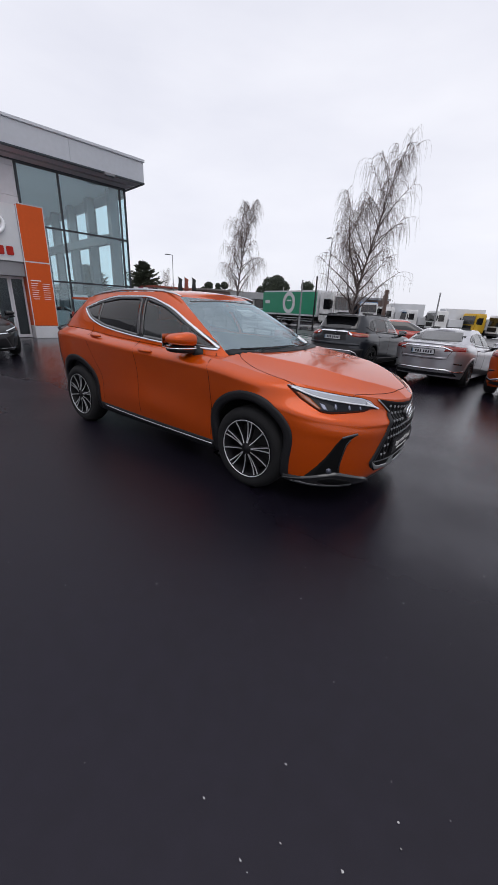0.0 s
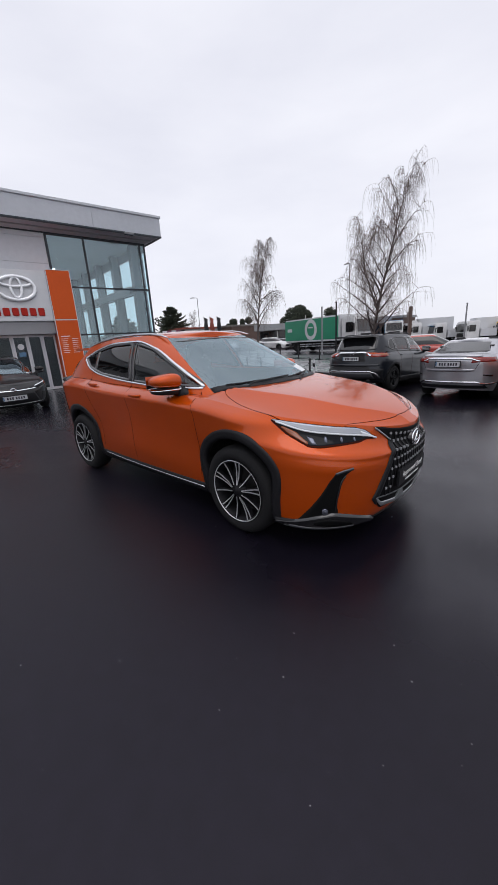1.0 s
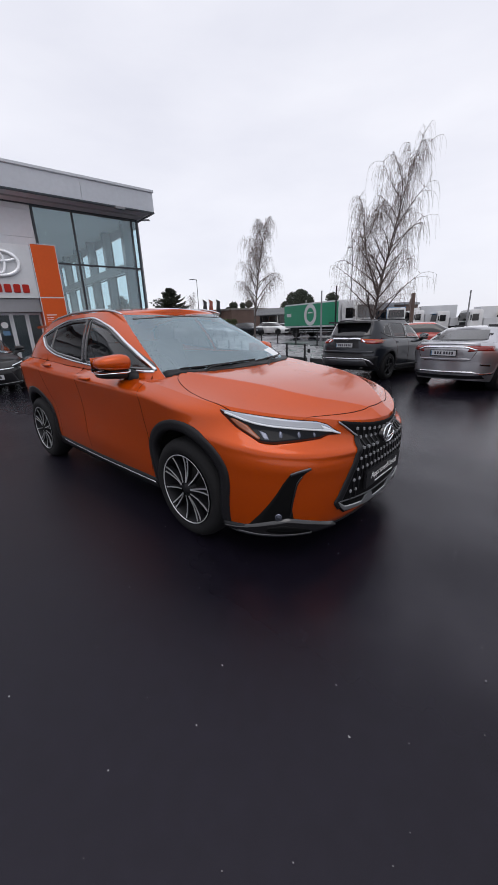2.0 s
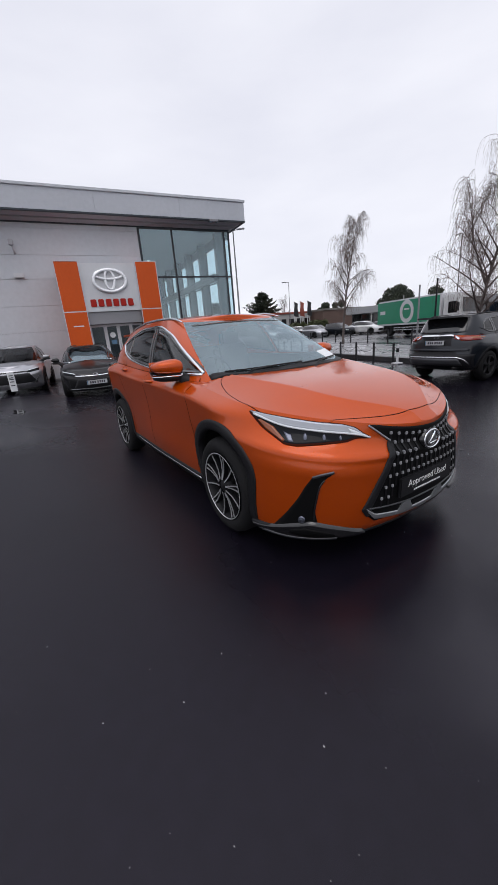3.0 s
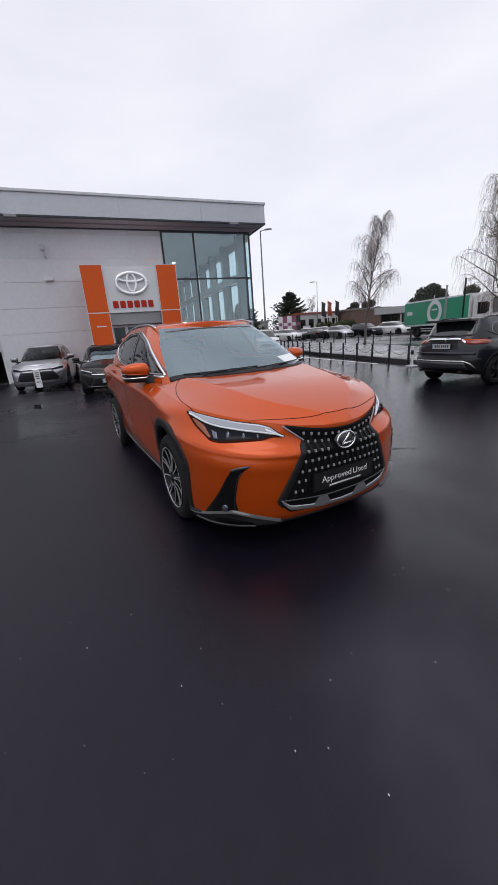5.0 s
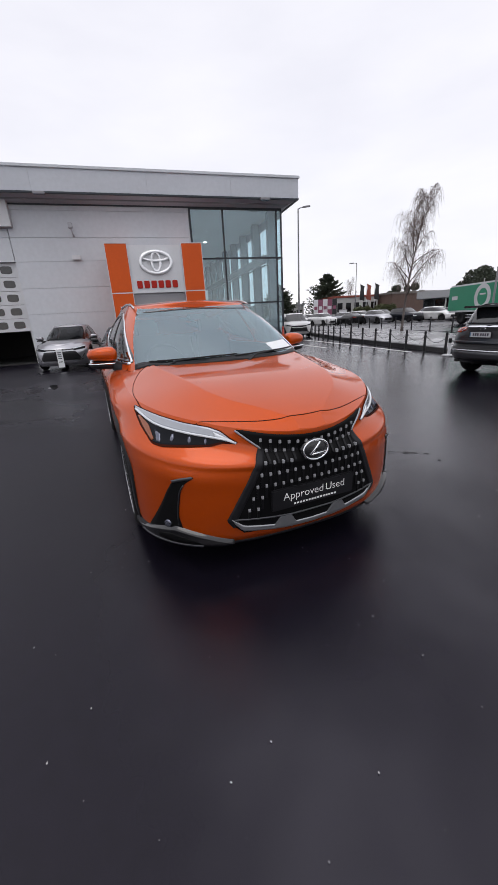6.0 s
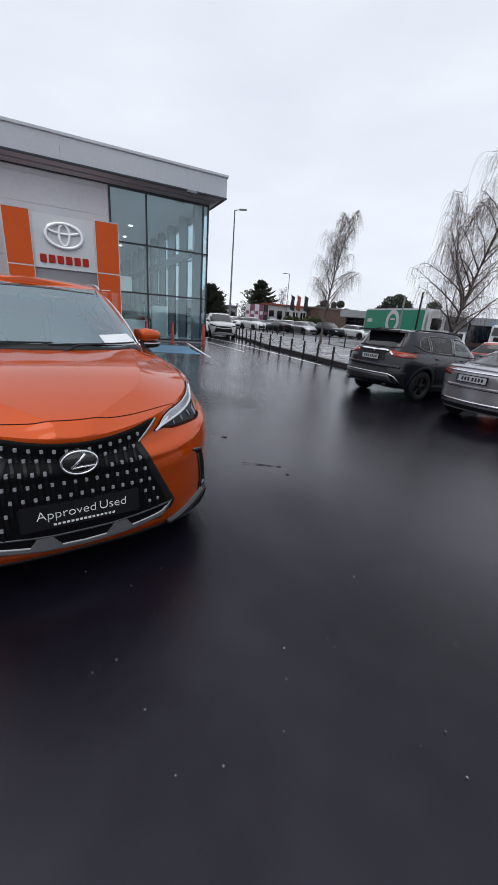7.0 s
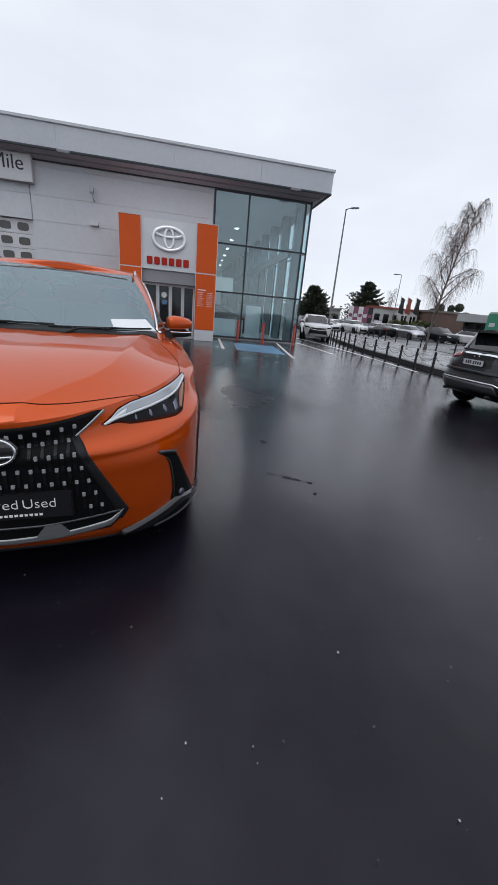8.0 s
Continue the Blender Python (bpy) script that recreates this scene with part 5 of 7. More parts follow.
    part("boot_lip", sh.strip("rear", [(-0.62, 0.985), (0, 1.0), (0.62, 0.985)], [(-0.60, 1.02), (0, 1.035), (0.60, 1.02)], 24, 3, 0.022, 0.03), paint, car, smooth=True)
    # face
    part("grille", sh.strip("front", [(-0.60, 0.26), (0.60, 0.26)], [(-0.46, 0.52), (0.46, 0.52)], 20, 6, 0.006, 0.03, False), BLACK, car, smooth=True)
    part("grille_strip", sh.line("front", [(-0.52, 0.60), (0, 0.585), (0.52, 0.60)], 0.03, 0.012, 24), CHROME, car, smooth=True)
    part("bumper_trim", sh.line("front", [(-0.7, 0.25), (0.7, 0.25)], 0.02, 0.012, 24, smooth=False), SATIN, car, smooth=True)
    p, nrm = sh.onto("front", 0, 0.42, 0.02)
    number_plate(car, Matrix.Translation(p))
    p, nrm = sh.onto("front", 0, 0.605, 0.012)
    b = bmesh.new()
    tube(b, [p + Vector((0, 0.06 * math.cos(t), 0.04 * math.sin(t))) for t in np.linspace(0, 2 * math.pi, 25)], [0.008] * 25, 6, False)
    part("emblem", b, CHROME, car)
    return car


def crossover(m, label, paint, group=""):
    """A rounded crossover seen from its face, with a dark band between slim lamps."""
    w1 = [[(-0.17, 1.09), (0.3, 1.07), (0.84, 1.06)], [(-0.30, 1.48), (0.06, 1.43), (0.42, 1.28), (0.84, 1.075)]]
    w2 = [[(-1.1, 1.12), (-0.6, 1.10), (-0.23, 1.09)], [(-1.1, 1.38), (-0.7, 1.47), (-0.37, 1.485)]]
    car, sh = car_base(FASTBACK, m, label, "car", paint, group, side_windows=[w1, w2], wheel_style="five", wheel_face=SATIN, wheel_dark=BLACK, res=(110, 24, 10, 18), screen=DARKSCREEN)
    part("grille", sh.strip("front", [(-0.72, 0.34), (0.72, 0.34)], [(-0.52, 0.66), (0.52, 0.66)], 20, 6, 0.006, 0.03, False), BLACK, car, "black trapezoid grille", smooth=True)
    part("bumper_trim", sh.line("front", [(-0.78, 0.55), (-0.62, 0.34), (0.62, 0.34), (0.78, 0.55)], 0.025, 0.014, 30, smooth=False), SATIN, car)
    part("nose_band", sh.strip("front", [(-0.55, 0.70), (0.55, 0.70)], [(-0.55, 0.74), (0.55, 0.74)], 20, 2, 0.006, 0.02, False), GLOSSBLACK, car)
    for s in (1, -1):
        q = (lambda b: mirrored(b)) if s < 0 else (lambda b: b)
        lamp = part("headlamp", q(sh.strip("front", [(-0.80, 0.71), (-0.46, 0.68)], [(-0.80, 0.81), (-0.46, 0.745)], 14, 4, 0.008, 0.03, False)), LAMPBOWL, car, smooth=True)
        part("light_guide", q(sh.line("front", [(-0.79, 0.80), (-0.46, 0.74)], 0.018, 0.014, 12, smooth=False)), LAMPWHITE, lamp)
        mirror(car, sh, paint, (0.70, s * 0.99, 1.05), s, chrome=False)
    # a tall narrow price tag propped on the nose
    tag = part("price_tag", box(bmesh.new(), 2.262, 2.272, -0.10, 0.10, 0.12, 0.74, bevel=0.004), WHITEPAPER, car, "tall white price tag")
    b = bmesh.new()
    for z in (0.62, 0.55, 0.5, 0.42, 0.3):
        box(b, 2.272, 2.275, -0.06, 0.06, z, z + 0.03)
    part("tag_bars", b, INK, tag)
    return car


# ---- ground ----
def ground_z(x, y):
    """The forecourt falls gently towards the road, and the yard far beyond it falls away again."""
    fall = -0.03 * min(max(y - 25.0, 0.0), 50.0) * step(-26.0, -19.0, x)
    return fall - 0.036 * min(max(y - 1.6, 0.0), 9.5) * step(-18.0, -1.5, x)


def grid_sheet(name, xs, ys, mat, lift=0.0, label=""):
    bm = bmesh.new()
    vs = [[bm.verts.new((x, y, ground_z(x, y) + lift)) for x in xs] for y in ys]
    for j in range(len(ys) - 1):
        for i in range(len(xs) - 1):
            bm.faces.new((vs[j][i], vs[j][i + 1], vs[j + 1][i + 1], vs[j + 1][i]))
    return tagged(link(name, bm, mat, smooth=True), label, "", "", "structure")


XS = [-1500, -600, -200, -90] + list(np.arange(-40, 20.1, 1.0)) + [40, 90, 200, 600, 1500]
YS = [-1500, -600, -200, -60] + list(np.arange(-20, 30.1, 1.0)) + [40, 50, 60, 75, 90, 200, 600, 1500]
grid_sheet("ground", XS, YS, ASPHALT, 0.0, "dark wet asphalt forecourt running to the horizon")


def ribbon(name, pts, off0, off1, low, high, mat, label, kind="structure"):
    """A strip along a line, between two offsets to its left, raised from low to high over the ground."""
    bm, rows = bmesh.new(), []
    length = sum(math.dist(a, b) for a, b in zip(pts, pts[1:]))
    n = max(8, int(length / 1.2))
    for k in range(n + 1):
        p, q = along(pts, k / n, False), along(pts, min(1, (k + 0.4) / n), False)
        o = along(pts, max(0, (k - 0.4) / n), False)
        d = Vector((q[0] - o[0], q[1] - o[1], 0)).normalized()
        nrm = Vector((-d.y, d.x, 0))
        row = []
        for off, h in ((off0, low), (off0, high), (off1, high), (off1, low)):
            c = Vector((p[0], p[1], 0)) + nrm * off
            row.append(bm.verts.new((c.x, c.y, ground_z(c.x, c.y) + h)))
        rows.append(row)
    for r0, r1 in zip(rows, rows[1:]):
        for i in range(3):
            bm.faces.new((r0[i], r1[i], r1[i + 1], r0[i + 1]))
    bm.faces.new(rows[0])
    bm.faces.new(rows[-1][::-1])
    bmesh.ops.recalc_face_normals(bm, faces=bm.faces)
    return tagged(link(name, bm, mat), label, "", "", kind)


NEAR_POSTS = [(10, 10.2), (-6.4, 9.9), (-14.2, 9.75), (-18.5, 10.6), (-23, 11.7), (-34, 14.8), (-60, 22)]
FAR_POSTS = [(10, 15.6), (-2, 16.0), (-14.5, 17.1), (-26, 18.4), (-40, 22), (-64, 30)]
ribbon("pavement", [(p[0], p[1]) for p in NEAR_POSTS[::-1]], 0.62, 6.2, -0.1, 0.10, PAVING, "wet grey footpath between two rows of posts")
ribbon("kerb", [(p[0], p[1]) for p in NEAR_POSTS[::-1]], 0.36, 0.62, -0.1, 0.17, KERB, "low dark wet kerb behind the posts")
ribbon("road", [(p[0], p[1]) for p in FAR_POSTS[::-1]], 0.5, 9.5, -0.1, 0.02, ROAD, "wet grey road beyond the footpath")
ribbon("far_lot", [(p[0], p[1]) for p in FAR_POSTS[::-1]], 9.5, 60, -0.1, 0.04, ROAD, "wet asphalt car park across the road")


def mark(name, pts, width, mat, label):
    """A painted line on the asphalt."""
    d = (Vector((*pts[1], 0)) - Vector((*pts[0], 0))).normalized()
    n = Vector((-d.y, d.x, 0)) * width / 2
    bm, rows = bmesh.new(), []
    for k in range(13):
        p = Vector((*pts[0], 0)).lerp(Vector((*pts[1], 0)), k / 12)
        rows.append([bm.verts.new((q.x, q.y, ground_z(q.x, q.y) + 0.005)) for q in (p - n, p + n)])
    for a, b in zip(rows, rows[1:]):
        bm.faces.new((a[0], b[0], b[1], a[1]))
    return tagged(link(name, bm, mat), label, "", "", "structure")


mark("bay_line", [(-14.7, 2.85), (-9.9, 2.55)], 0.12, LINE, "worn white bay line")
mark("bay_line", [(-14.6, 5.8), (-8.8, 4.95)], 0.12, LINE, "worn white bay line")
mark("bay_box", [(-12.9, 4.25), (-9.7, 3.98)], 1.85, BLUE, "faded blue painted bay box")
mark("lane_line", [(-8.05, 9.45), (-22.0, 8.6)], 0.12, LINE, "worn white lane line")
mark("lane_line", [(-11.5, 7.6), (-16.0, 7.3)], 0.12, LINE, "worn white lane line")
mark("bay_line", [(-12.6, -4.6), (-15.0, -4.6)], 0.1, LINE, "worn white bay line")


# ---- the showroom ----
CLADDING = material("grey_metal_cladding", (0.575, 0.60, 0.635), rough=0.5, grain=0.08, scale=1.6, second=(0.49, 0.515, 0.55), spec=0.4)
FASCIA = material("grey_fascia", (0.515, 0.54, 0.58), rough=0.45, grain=0.08, scale=1.6, second=(0.44, 0.465, 0.505))
SOFFIT = material("dark_soffit", (0.40, 0.40, 0.43), rough=0.6, grain=0.08, scale=2.0)
TOTEM = material("orange_red_panel", (0.60, 0.085, 0.006), rough=0.4, grain=0.06, scale=3.0, second=(0.54, 0.074, 0.006), spec=0.25)
WHITEPANEL = material("white_panel", (0.60, 0.61, 0.63), rough=0.4, grain=0.04, scale=3.0)
GREYPANEL = material("grey_panel", (0.25, 0.25, 0.265), rough=0.45, grain=0.05, scale=3.0)
REDSIGN = material("red_sign", (0.38, 0.018, 0.010), rough=0.5, spec=0.2)
CHROMEWHITE = material("bright_silver_emblem", (0.80, 0.81, 0.83), rough=0.25, metal=0.35, coat=0.5)
MULLION = material("dark_mullion", (0.010, 0.017, 0.026), rough=0.4)
SHOWGLASS = glass("showroom_glass", (0.80, 0.915, 0.94), (0.90, 0.98, 1.0), ior=1.9)
DOORGLASS = glass("door_glass", (0.62, 0.68, 0.70), (0.9, 0.97, 1.0), ior=1.35)
FLANKGLASS = glass("flank_glass", (0.95, 0.985, 0.99), (0.9, 0.98, 1.0), ior=1.18)
INWALL = material("pale_interior_wall", (0.76, 0.78, 0.79), rough=0.7, grain=0.05, scale=2.0)
COLUMN = material("grey_steel_paint", (0.16, 0.17, 0.185), rough=0.5, grain=0.05, scale=3.0)
INFLOOR = material("showroom_tile", (0.34, 0.35, 0.35), rough=0.25, grain=0.08, scale=3.0)
DARK = material("workshop_dark", (0.02, 0.02, 0.02), rough=0.8)
REDPOST = material("red_post", (0.36, 0.04, 0.025), rough=0.4, grain=0.1, scale=10)
SPOT = glow("ceiling_spot", (1.0, 0.97, 0.9), 9.0)
XW, XF = -14.88, -14.07


def wall_panel(parent, y0, y1, z0, z1, mat=CLADDING):
    b = box(bmesh.new(), XW - 0.12, XW, y0, y1, z0 + 0.003, z1 - 0.003, bevel=0.006)
    return part("wall_panel", b, mat, parent)


def showroom():
    b = thing("showroom", pose(0, 0, 0), "grey clad car showroom with a glazed corner and orange entrance panels", "building")
    # walls behind the panels
    core = bmesh.new()
    box(core, XW - 0.3, XW - 0.11, -5.15, 2.33, 0.0, 6.55)
    box(core, XW - 0.3, XW - 0.11, -16.0, -5.15, 4.2, 6.55)
    part("wall", core, GREYPANEL, b)
    for z0, z1 in ((0.06, 1.07), (1.07, 2.10), (2.10, 3.15), (3.15, 4.20), (4.20, 5.12), (5.12, 6.12), (6.12, 6.52)):
        wall_panel(b, -5.15, 2.32, z0, z1)
    for z0, z1 in ((4.20, 5.12), (5.12, 6.12), (6.12, 6.52)):
        wall_panel(b, -16.0, -5.17, z0, z1)
    part("plinth", boxes((XW - 0.2, XW + 0.02, -5.15, 2.3, -0.05, 0.06)), GREYPANEL, b)
    part("back_wall", boxes((-50.2, -50, -16, 6.8, 0, 6.5), (-50, -15.2, -16.2, -16, 0, 6.5)), INWALL, b)
    part("partition", boxes((-50, -15.2, -5.3, -5.15, 0, 6.4)), INWALL, b)
    part("floor_slab", boxes((-50, XW - 0.05, -5.1, 6.78, -0.05, 0.045)), INFLOOR, b)
    part("workshop_floor", boxes((-30, XW - 0.05, -16, -5.3, -0.05, 0.02)), DARK, b)
    part("workshop_back", boxes((-21.2, -21, -16, -5.3, 0, 6.4)), DARK, b)
    part("ceiling", boxes((-50, XW + 0.0, -16, 6.8, 6.42, 6.52)), INWALL, b)
    # roof edge
    roof = bmesh.new()
    box(roof, -50.3, XF - 0.02, -16.2, 7.4, 7.0, 7.36)
    part("roof", roof, SOFFIT, b)
    for k, (y0, y1) in enumerate(((-16.2, -12.4), (-12.4, -8.1), (-8.1, -3.8), (-3.8, 0.6), (0.6, 4.2), (4.2, 7.42))):
        part("fascia_panel", box(bmesh.new(), XF - 0.06, XF, y0 + 0.003, y1 - 0.003, 6.56, 7.34, bevel=0.006), FASCIA, b)
    for k in range(9):
        part("fascia_panel", box(bmesh.new(), XF - 0.06 - (k + 1) * 4.0 + 0.003, XF - 0.063 - k * 4.0, 7.36, 7.42, 6.56, 7.34, bevel=0.006), FASCIA, b)
    part("coping", boxes((XF - 0.12, XF + 0.05, -16.2, 7.47, 7.34, 7.45), (-50.3, XF - 0.12, 7.33, 7.47, 7.34, 7.45), bevel=0.015), CLADDING, b, "pale roof coping")
    for pts, nm in ((((XF - 0.01, -16.2, 6.56), (XF - 0.01, 7.41, 6.56), (XW + 0.02, 6.86, 6.34), (XW + 0.02, -16.2, 6.34)), "soffit"),
                    (((XF - 0.01, 7.41, 6.56), (-50, 7.41, 6.56), (-50, 6.86, 6.34), (XW + 0.02, 6.86, 6.34)), "soffit")):
        q = bmesh.new()
        low = [q.verts.new(p) for p in pts]
        top = [q.verts.new((p[0], p[1], 6.7)) for p in pts]
        q.faces.new(low)
        q.faces.new(top[::-1])
        for k in range(4):
            q.faces.new((low[k], top[k], top[(k + 1) % 4], low[(k + 1) % 4]))
        bmesh.ops.recalc_face_normals(q, faces=q.faces)
        part(nm, q, SOFFIT, b, "dark sloping soffit")
    # dark gutter lines under the fascia and at the wall head
    part("gutter", boxes((XF - 0.09, XF + 0.012, -16.2, 7.43, 6.50, 6.565), (-50, XF - 0.09, 7.33, 7.43, 6.50, 6.565)), MULLION, b, "dark gutter line")
    part("soffit_rib", boxes((XW + 0.34, XW + 0.40, -16.2, 7.05, 6.40, 6.46)), GREYPANEL, b)
    part("wall_head", boxes((XW + 0.004, XW + 0.05, -16.2, 6.86, 6.30, 6.36)), MULLION, b)
    # eaves floodlights
    for y in (-3.55, 5.75):
        fl = part("floodlight", box(bmesh.new(), XF - 0.05, XF + 0.14, y - 0.22, y + 0.22, 6.44, 6.53, bevel=0.015), GREYPANEL, b)
        part("floodlight_lens", box(bmesh.new(), XF - 0.02, XF + 0.12, y - 0.2, y + 0.2, 6.432, 6.44), LENSCUP, fl)
    # glazed corner
    part("window_frame", boxes((XW - 0.05, XW + 0.03, 2.34, 2.42, 0.05, 6.34), (XW - 0.05, XW + 0.03, 2.42, 6.84, 6.26, 6.34), (XW - 0.05, XW + 0.03, 2.42, 6.84, 0.05, 0.13)), MULLION, b, "dark window frame")
    for y in (3.92, 6.58):
        part("mullion", box(bmesh.new(), XW - 0.06, XW + 0.035, y - 0.035, y + 0.035, 0.13, 6.26, bevel=0.006), MULLION, b)
    part("corner_post", box(bmesh.new(), XW - 0.06, XW + 0.03, 6.80, 6.87, 0.05, 6.34, bevel=0.006), MULLION, b)
    for z in (4.22, 2.16):
        part("transom", box(bmesh.new(), XW - 0.058, XW + 0.032, 2.42, 6.80, z - 0.035, z + 0.035, bevel=0.006), MULLION, b)
    for y0, y1 in ((2.42, 3.885), (3.955, 6.545), (6.615, 6.80)):
        for z0, z1 in ((0.13, 2.125), (2.195, 4.185), (4.255, 6.26)):
            part("pane", box(bmesh.new(), XW - 0.02, XW - 0.006, y0, y1, z0, z1), SHOWGLASS, b).visible_shadow = False
    part("sill_plinth", boxes((XW - 0.1, XW + 0.06, 2.34, 6.9, -0.05, 0.05), (-50, XW - 0.1, 6.78, 6.9, -0.05, 0.05)), GREYPANEL, b)
    # the long glazed flank: wide bays between steel columns
    xs = [-15.68 - 2.62 * k for k in range(14)]
    for x in xs:
        part("mullion", box(bmesh.new(), x - 0.05, x + 0.05, 6.80, 6.87, 0.05, 6.34), MULLION, b)
        part("column", box(bmesh.new(), x - 0.19, x + 0.19, 6.38, 6.74, 0.045, 6.42, bevel=0.02), COLUMN, b, "grey steel column")
    for z in (2.16, 4.22):
        part("transom", box(bmesh.new(), -50, XW - 0.06, 6.81, 6.865, z - 0.03, z + 0.03), MULLION, b)
    for x0, x1 in zip([XW] + xs, xs):
        for z0, z1 in ((0.05, 2.13), (2.19, 4.19), (4.25, 5.97)):
            part("pane", box(bmesh.new(), x1 + 0.05, x0 - 0.05, 6.83, 6.842, z0, z1), FLANKGLASS, b).visible_shadow = False
    part("header_panel", boxes((-50, XW - 0.06, 6.78, 6.86, 5.97, 6.34)), GREYPANEL, b)
    part("gallery_beam", boxes((-49, -15.8, 6.2, 6.36, 4.12, 4.50)), COLUMN, b)
    for k in range(6):
        q = bmesh.new()
        lathe(q, [(0.0, 6.405), (0.12, 6.405), (0.13, 6.42)], "z", 16, Matrix.Translation((-22.75 - 4.15 * k, 4.45 + 0.2 * k, 0)))
        part("ceiling_spot", q, SPOT, b, "round ceiling spot, lit")
    # reception block, screen and inner display
    part("reception_block", box(bmesh.new(), -16.5, -16.2, 4.37, 5.17, 0.045, 1.68, bevel=0.02), WHITEPAINT, b, "white display block")
    part("low_wall", box(bmesh.new(), -17.0, -16.5, 2.45, 4.3, 0.045, 0.92, bevel=0.02), WHITEPAINT, b)
    part("desk_top", box(bmesh.new(), -17.8, -17.2, 4.2, 5.4, 1.74, 1.86, bevel=0.01), COLUMN, b)
    part("desk_leg", boxes((-17.6, -17.4, 4.25, 4.35, 0.045, 1.74), (-17.6, -17.4, 5.25, 5.35, 0.045, 1.74)), COLUMN, b)
    part("wall_screen", box(bmesh.new(), -24.1, -24.0, 3.3, 4.6, 2.55, 3.55, bevel=0.01), WHITEPAPER, b, "pale wall screen")
    part("screen_stand", boxes((-24.09, -24.01, 3.9, 4.0, 0.045, 2.55)), COLUMN, b)
    # entrance: two orange panels, white sign panel, lintel, doors
    X1 = -12.43
    for y0, y1 in ((-1.39, -0.57), (1.54, 2.37)):
        t = part("entrance_panel", box(bmesh.new(), XW + 0.03, X1, y0, y1, 2.66, 4.42, bevel=0.012), TOTEM, b, "orange-red entrance panel")
        part("lower_panel", box(bmesh.new(), XW + 0.03, X1, y0, y1, 0.46, 2.64, bevel=0.012), TOTEM, t)
        part("panel_seam", boxes((XW + 0.04, X1 - 0.006, y0 + 0.004, y1 - 0.004, 2.63, 2.67)), WHITEPANEL, t)
        part("panel_base", box(bmesh.new(), XW + 0.03, X1 - 0.004, y0 + 0.004, y1 - 0.004, 0.0, 0.45, bevel=0.01), WHITEPANEL, t, "white panel base")
        for yy in (y0, y1):
            part("edge_trim", boxes((X1 - 0.03, X1 + 0.006, yy - 0.012, yy + 0.012, 0.46, 4.43)), WHITEPANEL, t)
        part("cap_trim", boxes((X1 - 0.03, X1 + 0.006, y0 - 0.012, y1 + 0.012, 4.425, 4.45)), WHITEPANEL, t)
        if y0 > 0:
            q = bmesh.new()
            box(q, X1, X1 + 0.004, y0 + 0.1, y0 + 0.44, 2.02, 2.05)
            for k in range(8):
                z = 1.93 - k * 0.075
                box(q, X1, X1 + 0.006, y0 + 0.1, y0 + 0.34 - 0.03 * (k % 3), z, z + 0.015)
                box(q, X1, X1 + 0.006, y0 + 0.48, y0 + 0.72 - 0.02 * (k % 2), z, z + 0.015)
            tagged(part("opening_hours_bars", q, WHITEPAPER, t, "pale rows of small print"), kind="stuff")
        else:
            q = bmesh.new()
            box(q, X1, X1 + 0.006, y0 + 0.25, y0 + 0.62, 2.1, 2.14)
            part("small_print_bar", q, WHITEPAPER, t)
    sign = part("sign_panel", box(bmesh.new(), XW + 0.03, X1 - 0.05, -0.56, 1.53, 2.62, 4.38, bevel=0.01), WHITEPANEL, b, "white sign panel")
    yc, zc, xs_ = 0.48, 3.74, X1 - 0.02

    def oval(ry, rz, dy=0.0, dz=0.0, r=0.05):
        q = bmesh.new()
        tube(q, [(xs_, yc + dy + ry * math.cos(a), zc + dz + rz * math.sin(a)) for a in np.linspace(0, 2 * math.pi, 49)], [r] * 49, 8, False)
        for v in q.verts:
            v.co.x = xs_ + (v.co.x - xs_) * 0.8
        return q
    part("emblem_ring", oval(0.60, 0.395, r=0.068), CHROMEWHITE, sign, "silver oval emblem", smooth=True)
    part("emblem_ring", oval(0.52, 0.155, 0, 0.215, 0.055), CHROMEWHITE, sign, smooth=True)
    part("emblem_ring", oval(0.17, 0.345, 0, 0.02, 0.055), CHROMEWHITE, sign, smooth=True)
    for k in range(6):
        y = -0.37 + k * 0.282
        part("sign_block", box(bmesh.new(), X1 - 0.06, X1 - 0.01, y, y + 0.215, 2.80, 3.08, bevel=0.02), REDSIGN, sign, "red sign block")
    part("lintel", box(bmesh.new(), X1 - 0.75, X1 - 0.12, -0.565, 1.535, 2.15, 2.61, bevel=0.01), GREYPANEL, b, "grey door lintel")
    door_x = X1 - 0.45
    part("porch_side", boxes((XW, door_x - 0.06, -0.57, -0.52, 0.0, 2.15)), GREYPANEL, b)
    part("porch_side", boxes((XW, door_x - 0.06, 1.49, 1.54, 0.0, 2.15)), GREYPANEL, b)
    for y0, y1 in ((-0.55, 0.02), (0.03, 0.53), (0.54, 1.04), (1.05, 1.52)):
        d = part("door_leaf", boxes((door_x - 0.03, door_x + 0.03, y0, y0 + 0.06, 0.02, 2.14), (door_x - 0.03, door_x + 0.03, y1 - 0.06, y1, 0.02, 2.14),
                                   (door_x - 0.03, door_x + 0.03, y0 + 0.06, y1 - 0.06, 2.06, 2.14), (door_x - 0.03, door_x + 0.03, y0 + 0.06, y1 - 0.06, 0.02, 0.12)), WHITEPANEL, b, "white framed glass door leaf")
        part("pane", box(bmesh.new(), door_x - 0.006, door_x + 0.006, y0 + 0.06, y1 - 0.06, 0.12, 2.06), DOORGLASS, d).visible_shadow = False
    q = bmesh.new()
